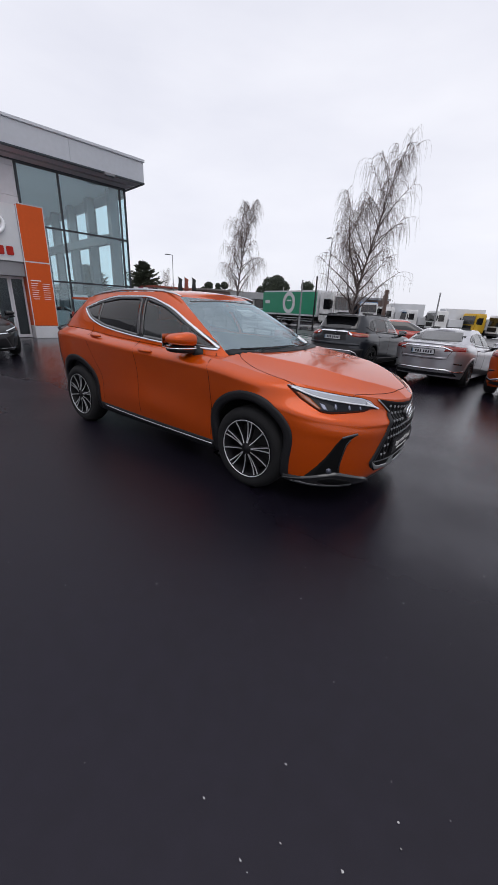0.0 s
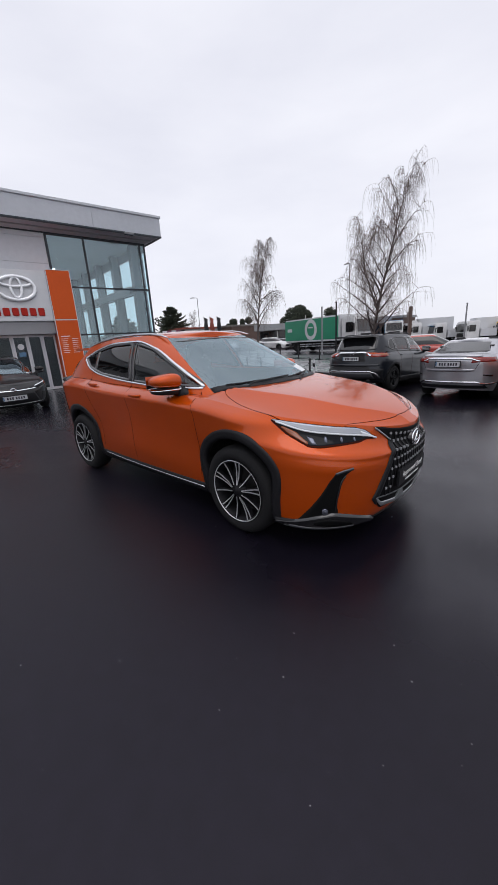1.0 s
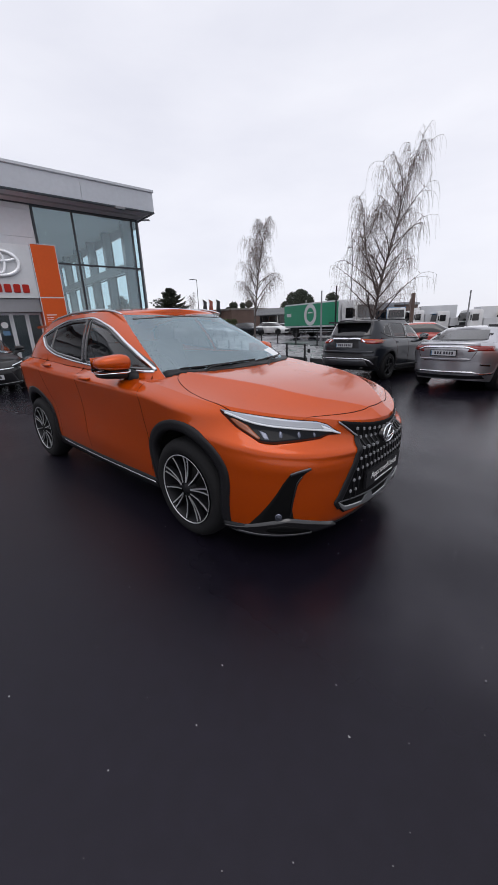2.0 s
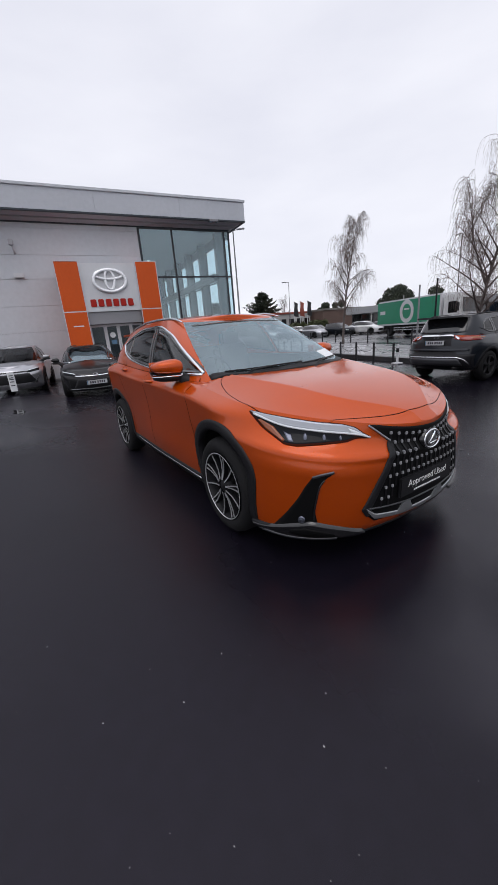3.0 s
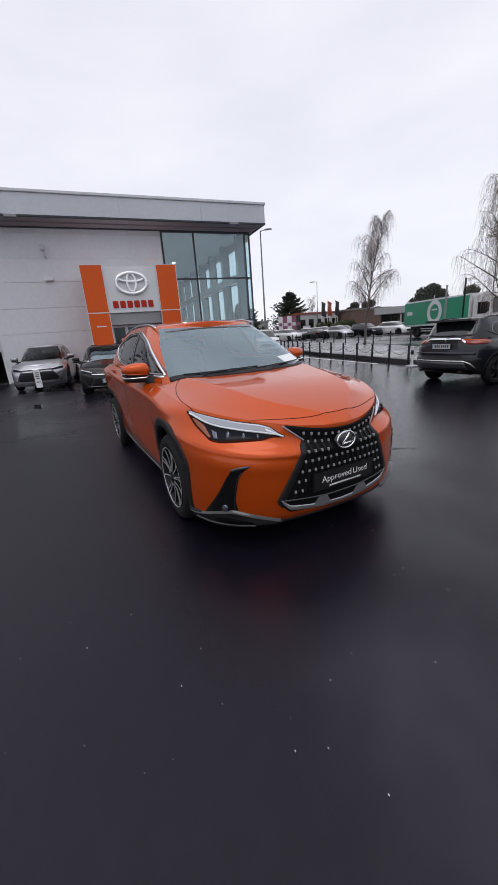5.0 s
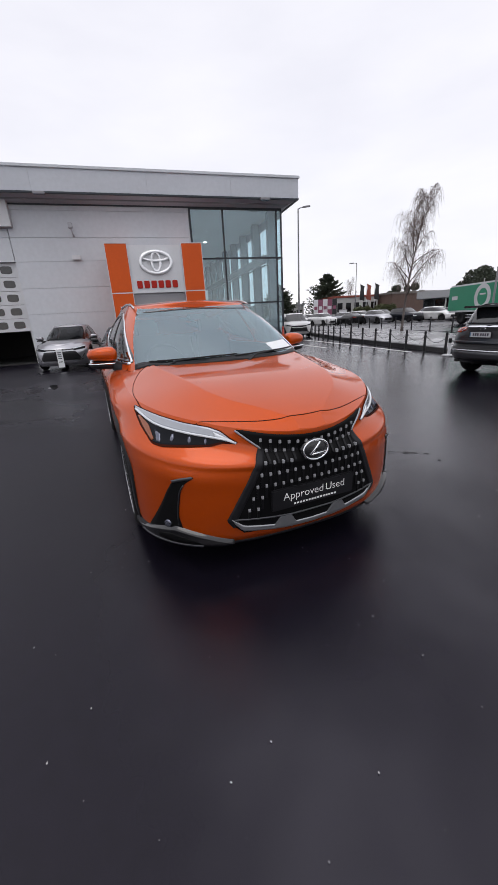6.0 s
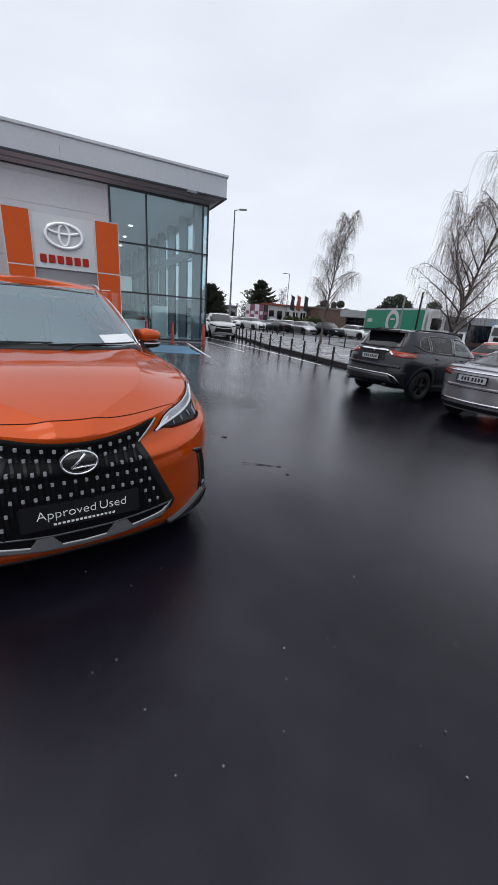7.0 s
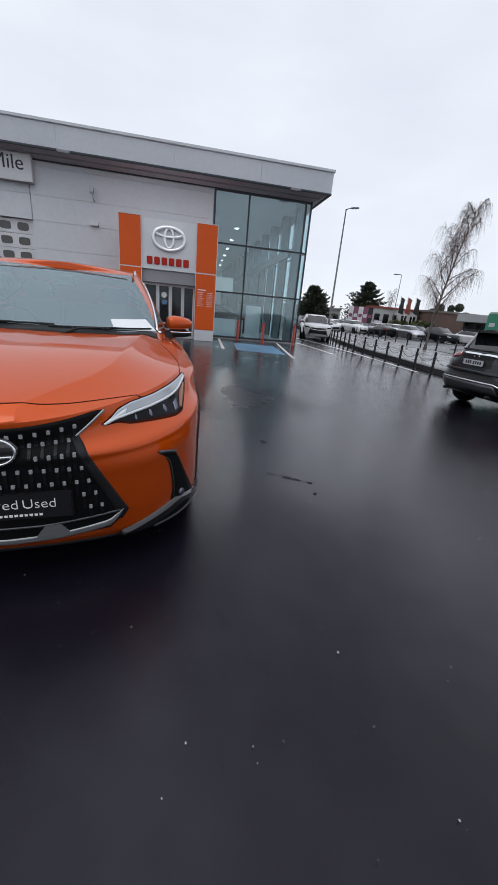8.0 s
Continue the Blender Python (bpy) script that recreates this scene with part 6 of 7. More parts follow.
    lathe(q, [(0.0, door_x + 0.012), (0.11, door_x + 0.012), (0.11, door_x + 0.008)], "x", 20, Matrix.Translation((0, 0.28, 1.72)))
    part("door_sticker", q, WHITEPAPER, b)
    part("door_sticker", boxes((door_x + 0.008, door_x + 0.012, 0.18, 0.40, 1.36, 1.52)), BLUE, b)
    # wall fittings
    q = bmesh.new()
    tube(q, [(XW, -2.68, 5.15), (XW + 0.25, -2.68, 5.2), (XW + 0.27, -2.72, 5.45)], [0.03, 0.03, 0.025], 6)
    box(q, XW + 0.18, XW + 0.36, -2.80, -2.64, 5.40, 5.62, bevel=0.02)
    part("wall_camera", q, SOFFIT, b, "wall camera on a bracket")
    part("wall_box", box(bmesh.new(), XW, XW + 0.14, -2.9, -2.55, 4.24, 4.42, bevel=0.015), WHITEPANEL, b)
    # sign board and workshop door
    sb = part("sign_board", box(bmesh.new(), XW + 0.05, XW + 0.28, -12.2, -4.93, 5.46, 6.62, bevel=0.01), WHITEPANEL, b, "white sign board with dark lettering")
    lettering("lettering", "Mile", 0.70, INK, sb, Matrix.Translation((XW + 0.285, -5.78, 6.05)) @ pose(0, 0, 0, 90, 0, 90), 0.004)
    for k in range(6):
        part("sign_bar", boxes((XW + 0.28, XW + 0.288, -11.6 + k * 0.75, -11.1 + k * 0.75, 5.82, 6.3)), INK, sb)
    z = 1.42
    for k in range(5):
        leaf = part("door_section", box(bmesh.new(), XW - 0.22, XW - 0.16, -9.6, -5.17, z + 0.006, z + 0.55, bevel=0.01), WHITEPANEL, b, "white sectional workshop door")
        for j in range(6):
            y = -5.62 - j * 0.68
            q = bmesh.new()
            rings = [[q.verts.new((x, y + 0.22 * math.copysign(abs(math.cos(a)) ** 0.5, math.cos(a)), z + 0.28 + 0.15 * math.copysign(abs(math.sin(a)) ** 0.5, math.sin(a))))
                      for a in np.linspace(0, 2 * math.pi, 24, endpoint=False)] for x in (XW - 0.165, XW - 0.152)]
            q.faces.new(rings[1])
            for k2 in range(24):
                q.faces.new((rings[0][k2], rings[0][(k2 + 1) % 24], rings[1][(k2 + 1) % 24], rings[1][k2]))
            part("door_window", q, GLOSSBLACK, leaf)
        z += 0.555
    part("door_pier", boxes((XW - 0.3, XW, -10.2, -9.6, 0, 4.2), (XW - 0.3, XW, -16, -10.2, 0, 4.2)), CLADDING, b)
    return b


showroom()


# ---- posts ----
def at_step(pts, spacing, start=0.0):
    total = sum(math.dist(a, b) for a, b in zip(pts, pts[1:]))
    s = start
    while s <= total:
        yield along(pts, s / total, False)
        s += spacing


def post(p, h, label, group, name="bollard", mat=BLACK, r=0.045):
    x, y = p
    b = thing(name, pose(x, y, ground_z(x, y)), label, "bollard", group)
    q = bmesh.new()
    lathe(q, [(0.0, h), (r * 0.55, h - 0.004), (r * 0.8, h - 0.02), (r, h - 0.05), (r, h - 0.11), (r * 0.8, h - 0.12), (r * 0.8, h - 0.14), (r, h - 0.15), (r, 0.0)], "z", 14)
    part("shaft", q, mat, b, smooth=True)
    q = bmesh.new()
    lathe(q, [(r * 1.5, -0.02), (r * 1.5, 0.015), (r * 1.1, 0.03)], "z", 14)
    part("foot", q, mat, b, smooth=True)
    return b


near = list(at_step([(-6.4, 9.9), (-14.2, 9.75), (-18.5, 10.6), (-23, 11.7), (-34, 14.8)], 1.02, 0.47))
first = post(near[0], 0.78, "black metal bollard with chains at the forecourt edge", "bollards along the forecourt")
for x, y in near[1:]:
    copy_thing(first, pose(x, y, ground_z(x, y)))
for a, b_ in zip(near, near[1:14]):
    q = bmesh.new()
    za, zb = ground_z(*a) + 0.62, ground_z(*b_) + 0.62
    pts = [(a[0] + (b_[0] - a[0]) * t, a[1] + (b_[1] - a[1]) * t + 0.02, za + (zb - za) * t - 0.24 * (1 - (2 * t - 1) ** 2)) for t in np.linspace(0, 1, 9)]
    tube(q, pts, [0.008] * 9, 4, False)
    tagged(link("chain", q, MATTBLACK), "black chain slung between two black bollards", "chain", "chains along the forecourt")
far = list(at_step(FAR_POSTS[1:5], 2.0))
first = post((far[0][0], far[0][1]), 0.92, "black metal bollard beside the road", "bollards along the road")
for x, y in far[1:]:
    copy_thing(first, pose(x, y, ground_z(x, y)))
reds = [(-14.55, 3.75), (-14.2, 4.95), (-13.95, 6.45)]
first = post(reds[0], 0.95, "red metal bollard before the showroom glass", "red bollards", "bollard", REDPOST, 0.06)
for x, y in reds[1:]:
    copy_thing(first, pose(x, y, 0))


def marker_post(x, y):
    b = thing("marker_post", pose(x, y, ground_z(x, y)), "white plastic marker post on a heavy foot", "marker post")
    q = bmesh.new()
    tube(q, [(0, 0, 0.04), (0, 0, 0.75)], [0.05, 0.04], 8)
    part("shaft", q, WHITEPANEL, b)
    part("band", lathe(bmesh.new(), [(0.052, 0.45), (0.052, 0.6)], "z", 8), BLACK, b)
    part("foot", box(bmesh.new(), -0.16, 0.16, -0.16, 0.16, 0, 0.06, bevel=0.02), WHITEPANEL, b)


marker_post(-6.45, 9.65)


# ---- trees ----
BARK = material("birch_bark", (0.075, 0.06, 0.055), rough=0.8, grain=0.35, scale=6, bump=0.4, bump_scale=25, second=(0.16, 0.14, 0.13))
LIMB = material("birch_limb", (0.06, 0.043, 0.04), rough=0.8, grain=0.3, scale=10)
TWIG = material("birch_twig", (0.14, 0.105, 0.095), rough=0.8, grain=0.3, scale=10)
NEEDLE = material("conifer_needles", (0.025, 0.035, 0.022), rough=0.7, grain=0.4, scale=4, second=(0.04, 0.05, 0.028))
HEDGE = material("hedge_leaves", (0.075, 0.085, 0.03), rough=0.7, grain=0.4, scale=4, second=(0.05, 0.06, 0.022))


def birch(x, y, h, reach, lean, seed, label, low=0.22, limbs=26, fork=None, taper=0.82, stout=0.42):
    """A weeping birch in winter: trunk, rising limbs that arch over, and hanging twigs."""
    rng = random.Random(seed)
    t_ = thing("birch_tree", pose(x, y, ground_z(x, y)), label, "tree")
    lean = Vector((lean[0], lean[1], 0))

    def trunk_at(s):
        return Vector((0.10 * math.sin(3 * s + seed), 0.10 * math.cos(2.3 * s + seed) - 0.08, h * s)) + lean * s ** 1.4
    q = bmesh.new()
    ss = np.linspace(0, 1, 18)
    r0 = 0.009 * h + 0.012
    tube(q, [trunk_at(s) for s in ss], [max(0.008, r0 * (1 - s) ** 0.85 * (1.35 if s == 0 else 1)) for s in ss], 10)
    part("trunk", q, BARK, t_, smooth=True)
    twigs = bmesh.new()

    def hang(p, d, length):
        n, pts, pos, way = 5, [p.copy()], p.copy(), d.normalized()
        for _ in range(n):
            way = (way + Vector((rng.uniform(-0.1, 0.1), rng.uniform(-0.1, 0.1), -0.7))).normalized()
            pos = pos + way * (length / n)
            pts.append(pos.copy())
        tube(twigs, pts, [0.0036, 0.0033, 0.003, 0.0027, 0.0023, 0.0018], 3, False)
    if fork:
        f0 = trunk_at(fork[0])
        lead = lambda s: f0 + (Vector((fork[1], fork[2], h * fork[3])) - f0) * s + Vector((fork[1], fork[2], 0)) * 0.35 * math.sin(math.pi * s)
        q = bmesh.new()
        tube(q, [lead(s) for s in np.linspace(0, 1, 12)], [max(0.008, r0 * 0.6 * (1 - s) ** 0.85) for s in np.linspace(0, 1, 12)], 8)
        part("limb", q, BARK, t_, smooth=True)
    for k in range(limbs):
        rel = (k + rng.uniform(0, 0.6)) / limbs
        s = low + (0.96 - low) * rel
        base = trunk_at(s)
        if fork and k % 3 == 1 and rel > 0.25:
            base = lead((rel - 0.25) / 0.75 * 0.95)
        az = k * 2.39996 + rng.uniform(-0.35, 0.35)
        out = Vector((math.cos(az), math.sin(az), 0))
        span = reach * (1.32 - taper * rel) * rng.uniform(0.75, 1.15)
        rise = rng.uniform(1.0, 1.9) * (0.75 if rel < 0.15 else 1.0 if rel < 0.6 else 0.6 + taper)
        pts, pos, way = [base.copy()], base.copy(), (out + Vector((0, 0, rise))).normalized()
        n = 9
        for j in range(n):
            bend = -0.02 - 0.09 * (j / n) ** 2
            way = (way + Vector((rng.uniform(-0.13, 0.13), rng.uniform(-0.13, 0.13), bend))).normalized()
            pos = pos + way * (span / n * 1.25)
            pts.append(pos.copy())
        rb = r0 * (1 - s) ** 0.85 * stout + 0.006
        q = bmesh.new()
        tube(q, pts, [max(0.006, rb * (1 - j / (n + 1))) for j in range(n + 1)], 6)
        part("limb", q, LIMB, t_, smooth=True)
        for j in range(2, n + 1):
            for _ in range(2):
                side = Vector((rng.uniform(-1, 1), rng.uniform(-1, 1), rng.uniform(0.0, 0.8))).normalized()
                d = ((pts[j] - pts[j - 1]).normalized() * 0.8 + side).normalized()
                sub, sp_, dd = [pts[j].copy()], pts[j].copy(), d
                ln = span * rng.uniform(0.18, 0.42)
                for i in range(4):
                    dd = (dd + Vector((rng.uniform(-0.15, 0.15), rng.uniform(-0.15, 0.15), -0.22))).normalized()
                    sp_ = sp_ + dd * ln / 4
                    sub.append(sp_.copy())
                tube(twigs, sub, [0.012, 0.010, 0.008, 0.006, 0.004], 3, False)
                for i in range(1, 5):
                    for _ in range(1 if i < 3 else 2):
                        hang(sub[i], Vector((rng.uniform(-0.6, 0.6), rng.uniform(-0.6, 0.6), -0.35)) + dd * 0.5, rng.uniform(0.3, 1.25) * (0.65 + 0.35 * reach / 2))
    tagged(part("twig_mass", twigs, TWIG, t_, "hanging bare twigs"), kind="stuff")
    return t_


birch(-17.0, 16.15, 8.05, 1.45, (0.58, 0.68), 3, "young weeping birch, bare, on the footpath", 0.27, 25, None, 0.92, 0.52)
birch(-8.75, 17.9, 9.0, 1.85, (1.1, 0.78), 11, "tall weeping birch, bare, on the footpath", 0.15, 46, (0.33, -0.6, -0.46, 0.80), 0.56, 0.6)


def leafy(name, x, y, z, size, label, category, mat, n, seed, cone=0.0, trunk=True, leaf=0.3, lumps=9):
    """An evergreen: a short trunk and a crown of many small clumps with an uneven outline."""
    rng = random.Random(seed)
    sx, sy, sz = size
    t_ = thing(name, pose(x, y, z), label, category)
    if trunk:
        q = bmesh.new()
        tube(q, [(0, 0, 0), (0.1, 0, sz * 0.3), (0.0, 0.1, sz * 0.7)], [0.3, 0.22, 0.1], 8)
        part("trunk", q, LIMB, t_)
    q = bmesh.new()
    cs = []
    for k in range(lumps):
        hz = rng.uniform(0.12, 0.98)
        w = (1 - cone * hz) * rng.uniform(0.35, 1.0)
        a = rng.uniform(0, 6.28)
        cs.append((Vector((math.cos(a) * sx * w * 0.7, math.sin(a) * sy * w * 0.7, hz * sz)), rng.uniform(0.22, 0.42) * min(sx, sz) * (1 - 0.75 * cone * hz)))
    for k in range(n):
        c, r = cs[k % lumps]
        d = Vector((rng.gauss(0, 1), rng.gauss(0, 1), rng.gauss(0, 1))).normalized() * r * rng.uniform(0.55, 1.12)
        p = c + Vector((d.x * sx / max(sx, 0.1), d.y, d.z * 0.85))
        if p.z < 0.05:
            p.z = rng.uniform(0.05, 0.6)
        u = Vector((rng.gauss(0, 1), rng.gauss(0, 1), rng.gauss(0, 1))).normalized() * leaf * rng.uniform(0.5, 1.3)
        if cone > 0.5:
            u = Vector((u.x * 0.7 + d.x / r * leaf * 0.5, u.y * 0.7 + d.y / r * leaf * 0.5, abs(u.z) * 1.5))
        v = u.orthogonal().normalized() * leaf * rng.uniform(0.2, 0.5)
        w3 = [q.verts.new(p + u), q.verts.new(p + v), q.verts.new(p - u), q.verts.new(p - v)]
        q.faces.new(w3)
    tagged(part("crown", q, mat, t_), kind="stuff")
    return t_


def spruce(x, y, h, r, seed, label):
    """A dark conifer: a tall trunk and tiers of boughs, each a fan of needle sprays, uneven towards the top."""
    rng = random.Random(seed)
    t_ = thing("conifer_tree", pose(x, y, 0), label, "tree")
    part("trunk", tube(bmesh.new(), [(0, 0, 0), (0.05, 0, h * 0.5), (0, 0.05, h)], [0.2, 0.12, 0.03], 8), LIMB, t_)
    q = bmesh.new()
    lead = [rng.uniform(0.6, 1.2) for _ in range(9)]
    for k in range(300):
        u = rng.random() ** 1.15
        az = rng.uniform(0, 2 * math.pi)
        ragged = lead[int(az / (2 * math.pi) * 8.99)]
        reach = r * (1 - u ** 1.6) ** 0.75 * rng.uniform(0.55, 1.05) * ragged + 0.25
        out, z0 = Vector((math.cos(az), math.sin(az), 0)), h * (0.04 + 0.9 * u)
        side = Vector((-out.y, out.x, 0))
        droop = rng.uniform(-0.05, 0.35)
        for i in range(44):
            f = rng.uniform(0.05, 1.0) ** 0.75
            p = out * reach * f + side * rng.uniform(-0.24, 0.24) * reach * f + Vector((0, 0, z0 + reach * (0.4 * f * f - droop * f) + rng.uniform(-0.16, 0.16)))
            d = (out + side * rng.uniform(-0.8, 0.8) + Vector((0, 0, rng.uniform(-0.1, 0.9)))).normalized() * rng.uniform(0.2, 0.42)
            w = d.cross(Vector((rng.uniform(-1, 1), rng.uniform(-1, 1), rng.uniform(-0.4, 1)))).normalized() * rng.uniform(0.07, 0.14)
            q.faces.new([q.verts.new(p - d * 0.4), q.verts.new(p + w), q.verts.new(p + d), q.verts.new(p - w)])
    tagged(part("crown", q, NEEDLE, t_), kind="stuff")
    return t_


spruce(-66.2, 36.4, 9.3, 4.8, 5, "dark spruce beyond the road")
spruce(-62.2, 24.2, 7.2, 3.6, 6, "dark spruce behind the showroom")
leafy("pine_tree", -56.6, 65.0, 0, (5.2, 5.2, 7.6), "broad dark pine behind the low building", "tree", NEEDLE, 20000, 7, 0.1, leaf=0.3, lumps=34)
leafy("pine_tree", -52.3, 69.0, 0, (3.6, 3.6, 7.0), "broad dark pine behind the low building", "tree", NEEDLE, 12000, 8, 0.1, leaf=0.28, lumps=24)
leafy("pine_tree", -66.2, 52.6, 0, (3.2, 3.2, 6.6), "dark evergreen beyond the hedge", "tree", NEEDLE, 8000, 9, 0.2, leaf=0.25, lumps=12)
leafy("pine_tree", -64.0, 55.6, 0, (2.8, 2.8, 6.0), "dark evergreen beyond the hedge", "tree", NEEDLE, 8000, 10, 0.2, leaf=0.25, lumps=12)
leafy("hedge", -49.3, 35.6, 0, (1.3, 7.5, 2.2), "long green hedge across the road", "hedge", HEDGE, 9000, 12, 0.0, False, leaf=0.25, lumps=80)
birch(-68.0, 43.0, 8.0, 1.8, (0.1, 0.1), 21, "small bare tree far beyond the road", 0.25, 12)


# ---- the cars ----
hero_car()
suv(pose(-2.84, 8.98, -0.262, 0, 2.0, 93), "dark grey SUV with black cladding, parked tail out", GREYPAINT)
sedan(pose(-0.04, 8.9, -0.263, 0, 2.0, 91), "silver four-door saloon parked tail out beside the grey SUV", SILVERPAINT)
sedan(pose(2.2, 8.6, -0.252, 0, 2.0, 91), "orange car parked tail out beside the silver saloon", ORANGE)
sedan(pose(-9.4, -0.98, 0, 0, 0, 0), "black four-door saloon parked nose out before the showroom door", BLACKPAINT)
crossover(pose(-12.7, -3.25, 0, 0, 0, -3), "silver crossover with a white price tag on its nose", SILVERPAINT)
suv(pose(-21.6, 10.3, 0, 0, 0, -14), "white SUV parked beside the showroom flank", WHITEPAINT, full=False)


def far_car(sp, m, label, paint, group="cars in the lot across the road"):
    """A parked car some way off."""
    sh = Shell(sp, 44, 10, 5, 8)
    car = thing("car", m, label, "car", group)
    a = sp["wb"] / 2
    part("body", sh.faces(sh.body, lambda x, y, z, k, j: not (min(math.hypot(x - a, z - sp["r"]), math.hypot(x + a, z - sp["r"])) < sp["arch"] - 0.03 and abs(y) > 0.4)), paint, car, smooth=True)
    part("bonnet", sh.faces(sh.lid, lambda *q: True), paint, car, smooth=True)
    part("glasshouse", sh.faces(sh.cabin, lambda x, y, z, k, j: 1 <= j < 7), GLOSSBLACK, car, "dark windows", smooth=True)
    part("pillars", sh.faces(sh.cabin, lambda x, y, z, k, j: j < 1 or j >= 7), paint, car, smooth=True)
    part("roof", sh.faces(sh.roof, lambda *q: True), paint, car, smooth=True)
    part("underbody", boxes((-1.9, 1.9, -0.7, 0.7, 0.22, 0.5)), UNDER, car)
    for s in (1, -1):
        q_ = (lambda b: mirrored(b)) if s < 0 else (lambda b: b)
        part("headlamp", q_(sh.strip("front", [(-0.8, 0.66), (-0.5, 0.64)], [(-0.8, 0.76), (-0.5, 0.70)], 6, 2, 0.01, 0.03, False)), LAMPWHITE, car)
        part("tail_lamp", q_(sh.strip("rear", [(-0.8, 0.82), (-0.5, 0.84)], [(-0.8, 0.94), (-0.5, 0.92)], 6, 2, 0.01, 0.03, False)), REDLENS, car)
    part("grille", sh.strip("front", [(-0.5, 0.36), (0.5, 0.36)], [(-0.45, 0.6), (0.45, 0.6)], 6, 3, 0.008, 0.02, False), BLACK, car)
    for sx in (-1, 1):
        for sy in (-1, 1):
            q = bmesh.new()
            lathe(q, [(0.0, -0.1), (0.2, -0.1), (0.21, -0.12), (sp["r"] - 0.02, -0.12), (sp["r"], -0.08), (sp["r"], 0.1)], "y", 20)
            w = part("wheel", q, RUBBER, car, smooth=True)
            w.matrix_basis = pose(sx * a, sy * 0.79, sp["r"], 0, 0, 0 if sy < 0 else 180)
    return car


rng = random.Random(4)
stock = [(SUV, WHITEPAINT, "white"), (SEDAN, SILVERPAINT, "silver"), (SUV, GREYPAINT, "dark grey"), (SEDAN, BLACKPAINT, "black"), (FASTBACK, WHITEPAINT, "white"), (FASTBACK, SILVERPAINT, "silver")]
made = {}
ROWS = (([(-45.0, 17.5), (-38.7, 25.2), (-33.5, 32.0), (-29.0, 37.0), (-24, 42)], 3.3, 6, (2, 1, 0, 3, 5, 2, 4, 1, 2, 0, 5, 3)),
        ([(-51.0, 21.0), (-44.5, 29.5), (-39.0, 36.5), (-33, 42.5)], 2.9, 8, (0, 4, 1, 5, 0, 2, 4, 0, 1, 0, 3)),
        ([(-56.0, 25.0), (-50.0, 33.0), (-46, 37.5)], 2.8, 10, (5, 0, 2, 0, 1, 4)))
for row, gap, heading, order in ROWS:
    for k, p in enumerate(at_step(row, gap)):
        sp, paint, word = stock[order[k % len(order)]]
        m = pose(p[0], p[1], ground_z(*p) + 0.04, 0, 0, heading + rng.uniform(-5, 5) + (180 if k % 4 == 3 else 0))
        if (id(sp), word) not in made:
            made[id(sp), word] = far_car(sp, m, "%s car parked in the lot across the road" % word, paint)
        else:
            copy_thing(made[id(sp), word], m)
far_car(SUV, pose(-20.2, 3.4, 0.045, 0, 0, 78), "black car on display inside the showroom", BLACKPAINT, "display cars")
far_car(FASTBACK, pose(-5.3, 18.2 - 0.5, -0.40, 0, 0, 30), "red hatchback on the road behind the grey SUV", REDPAINT, "cars on the road")


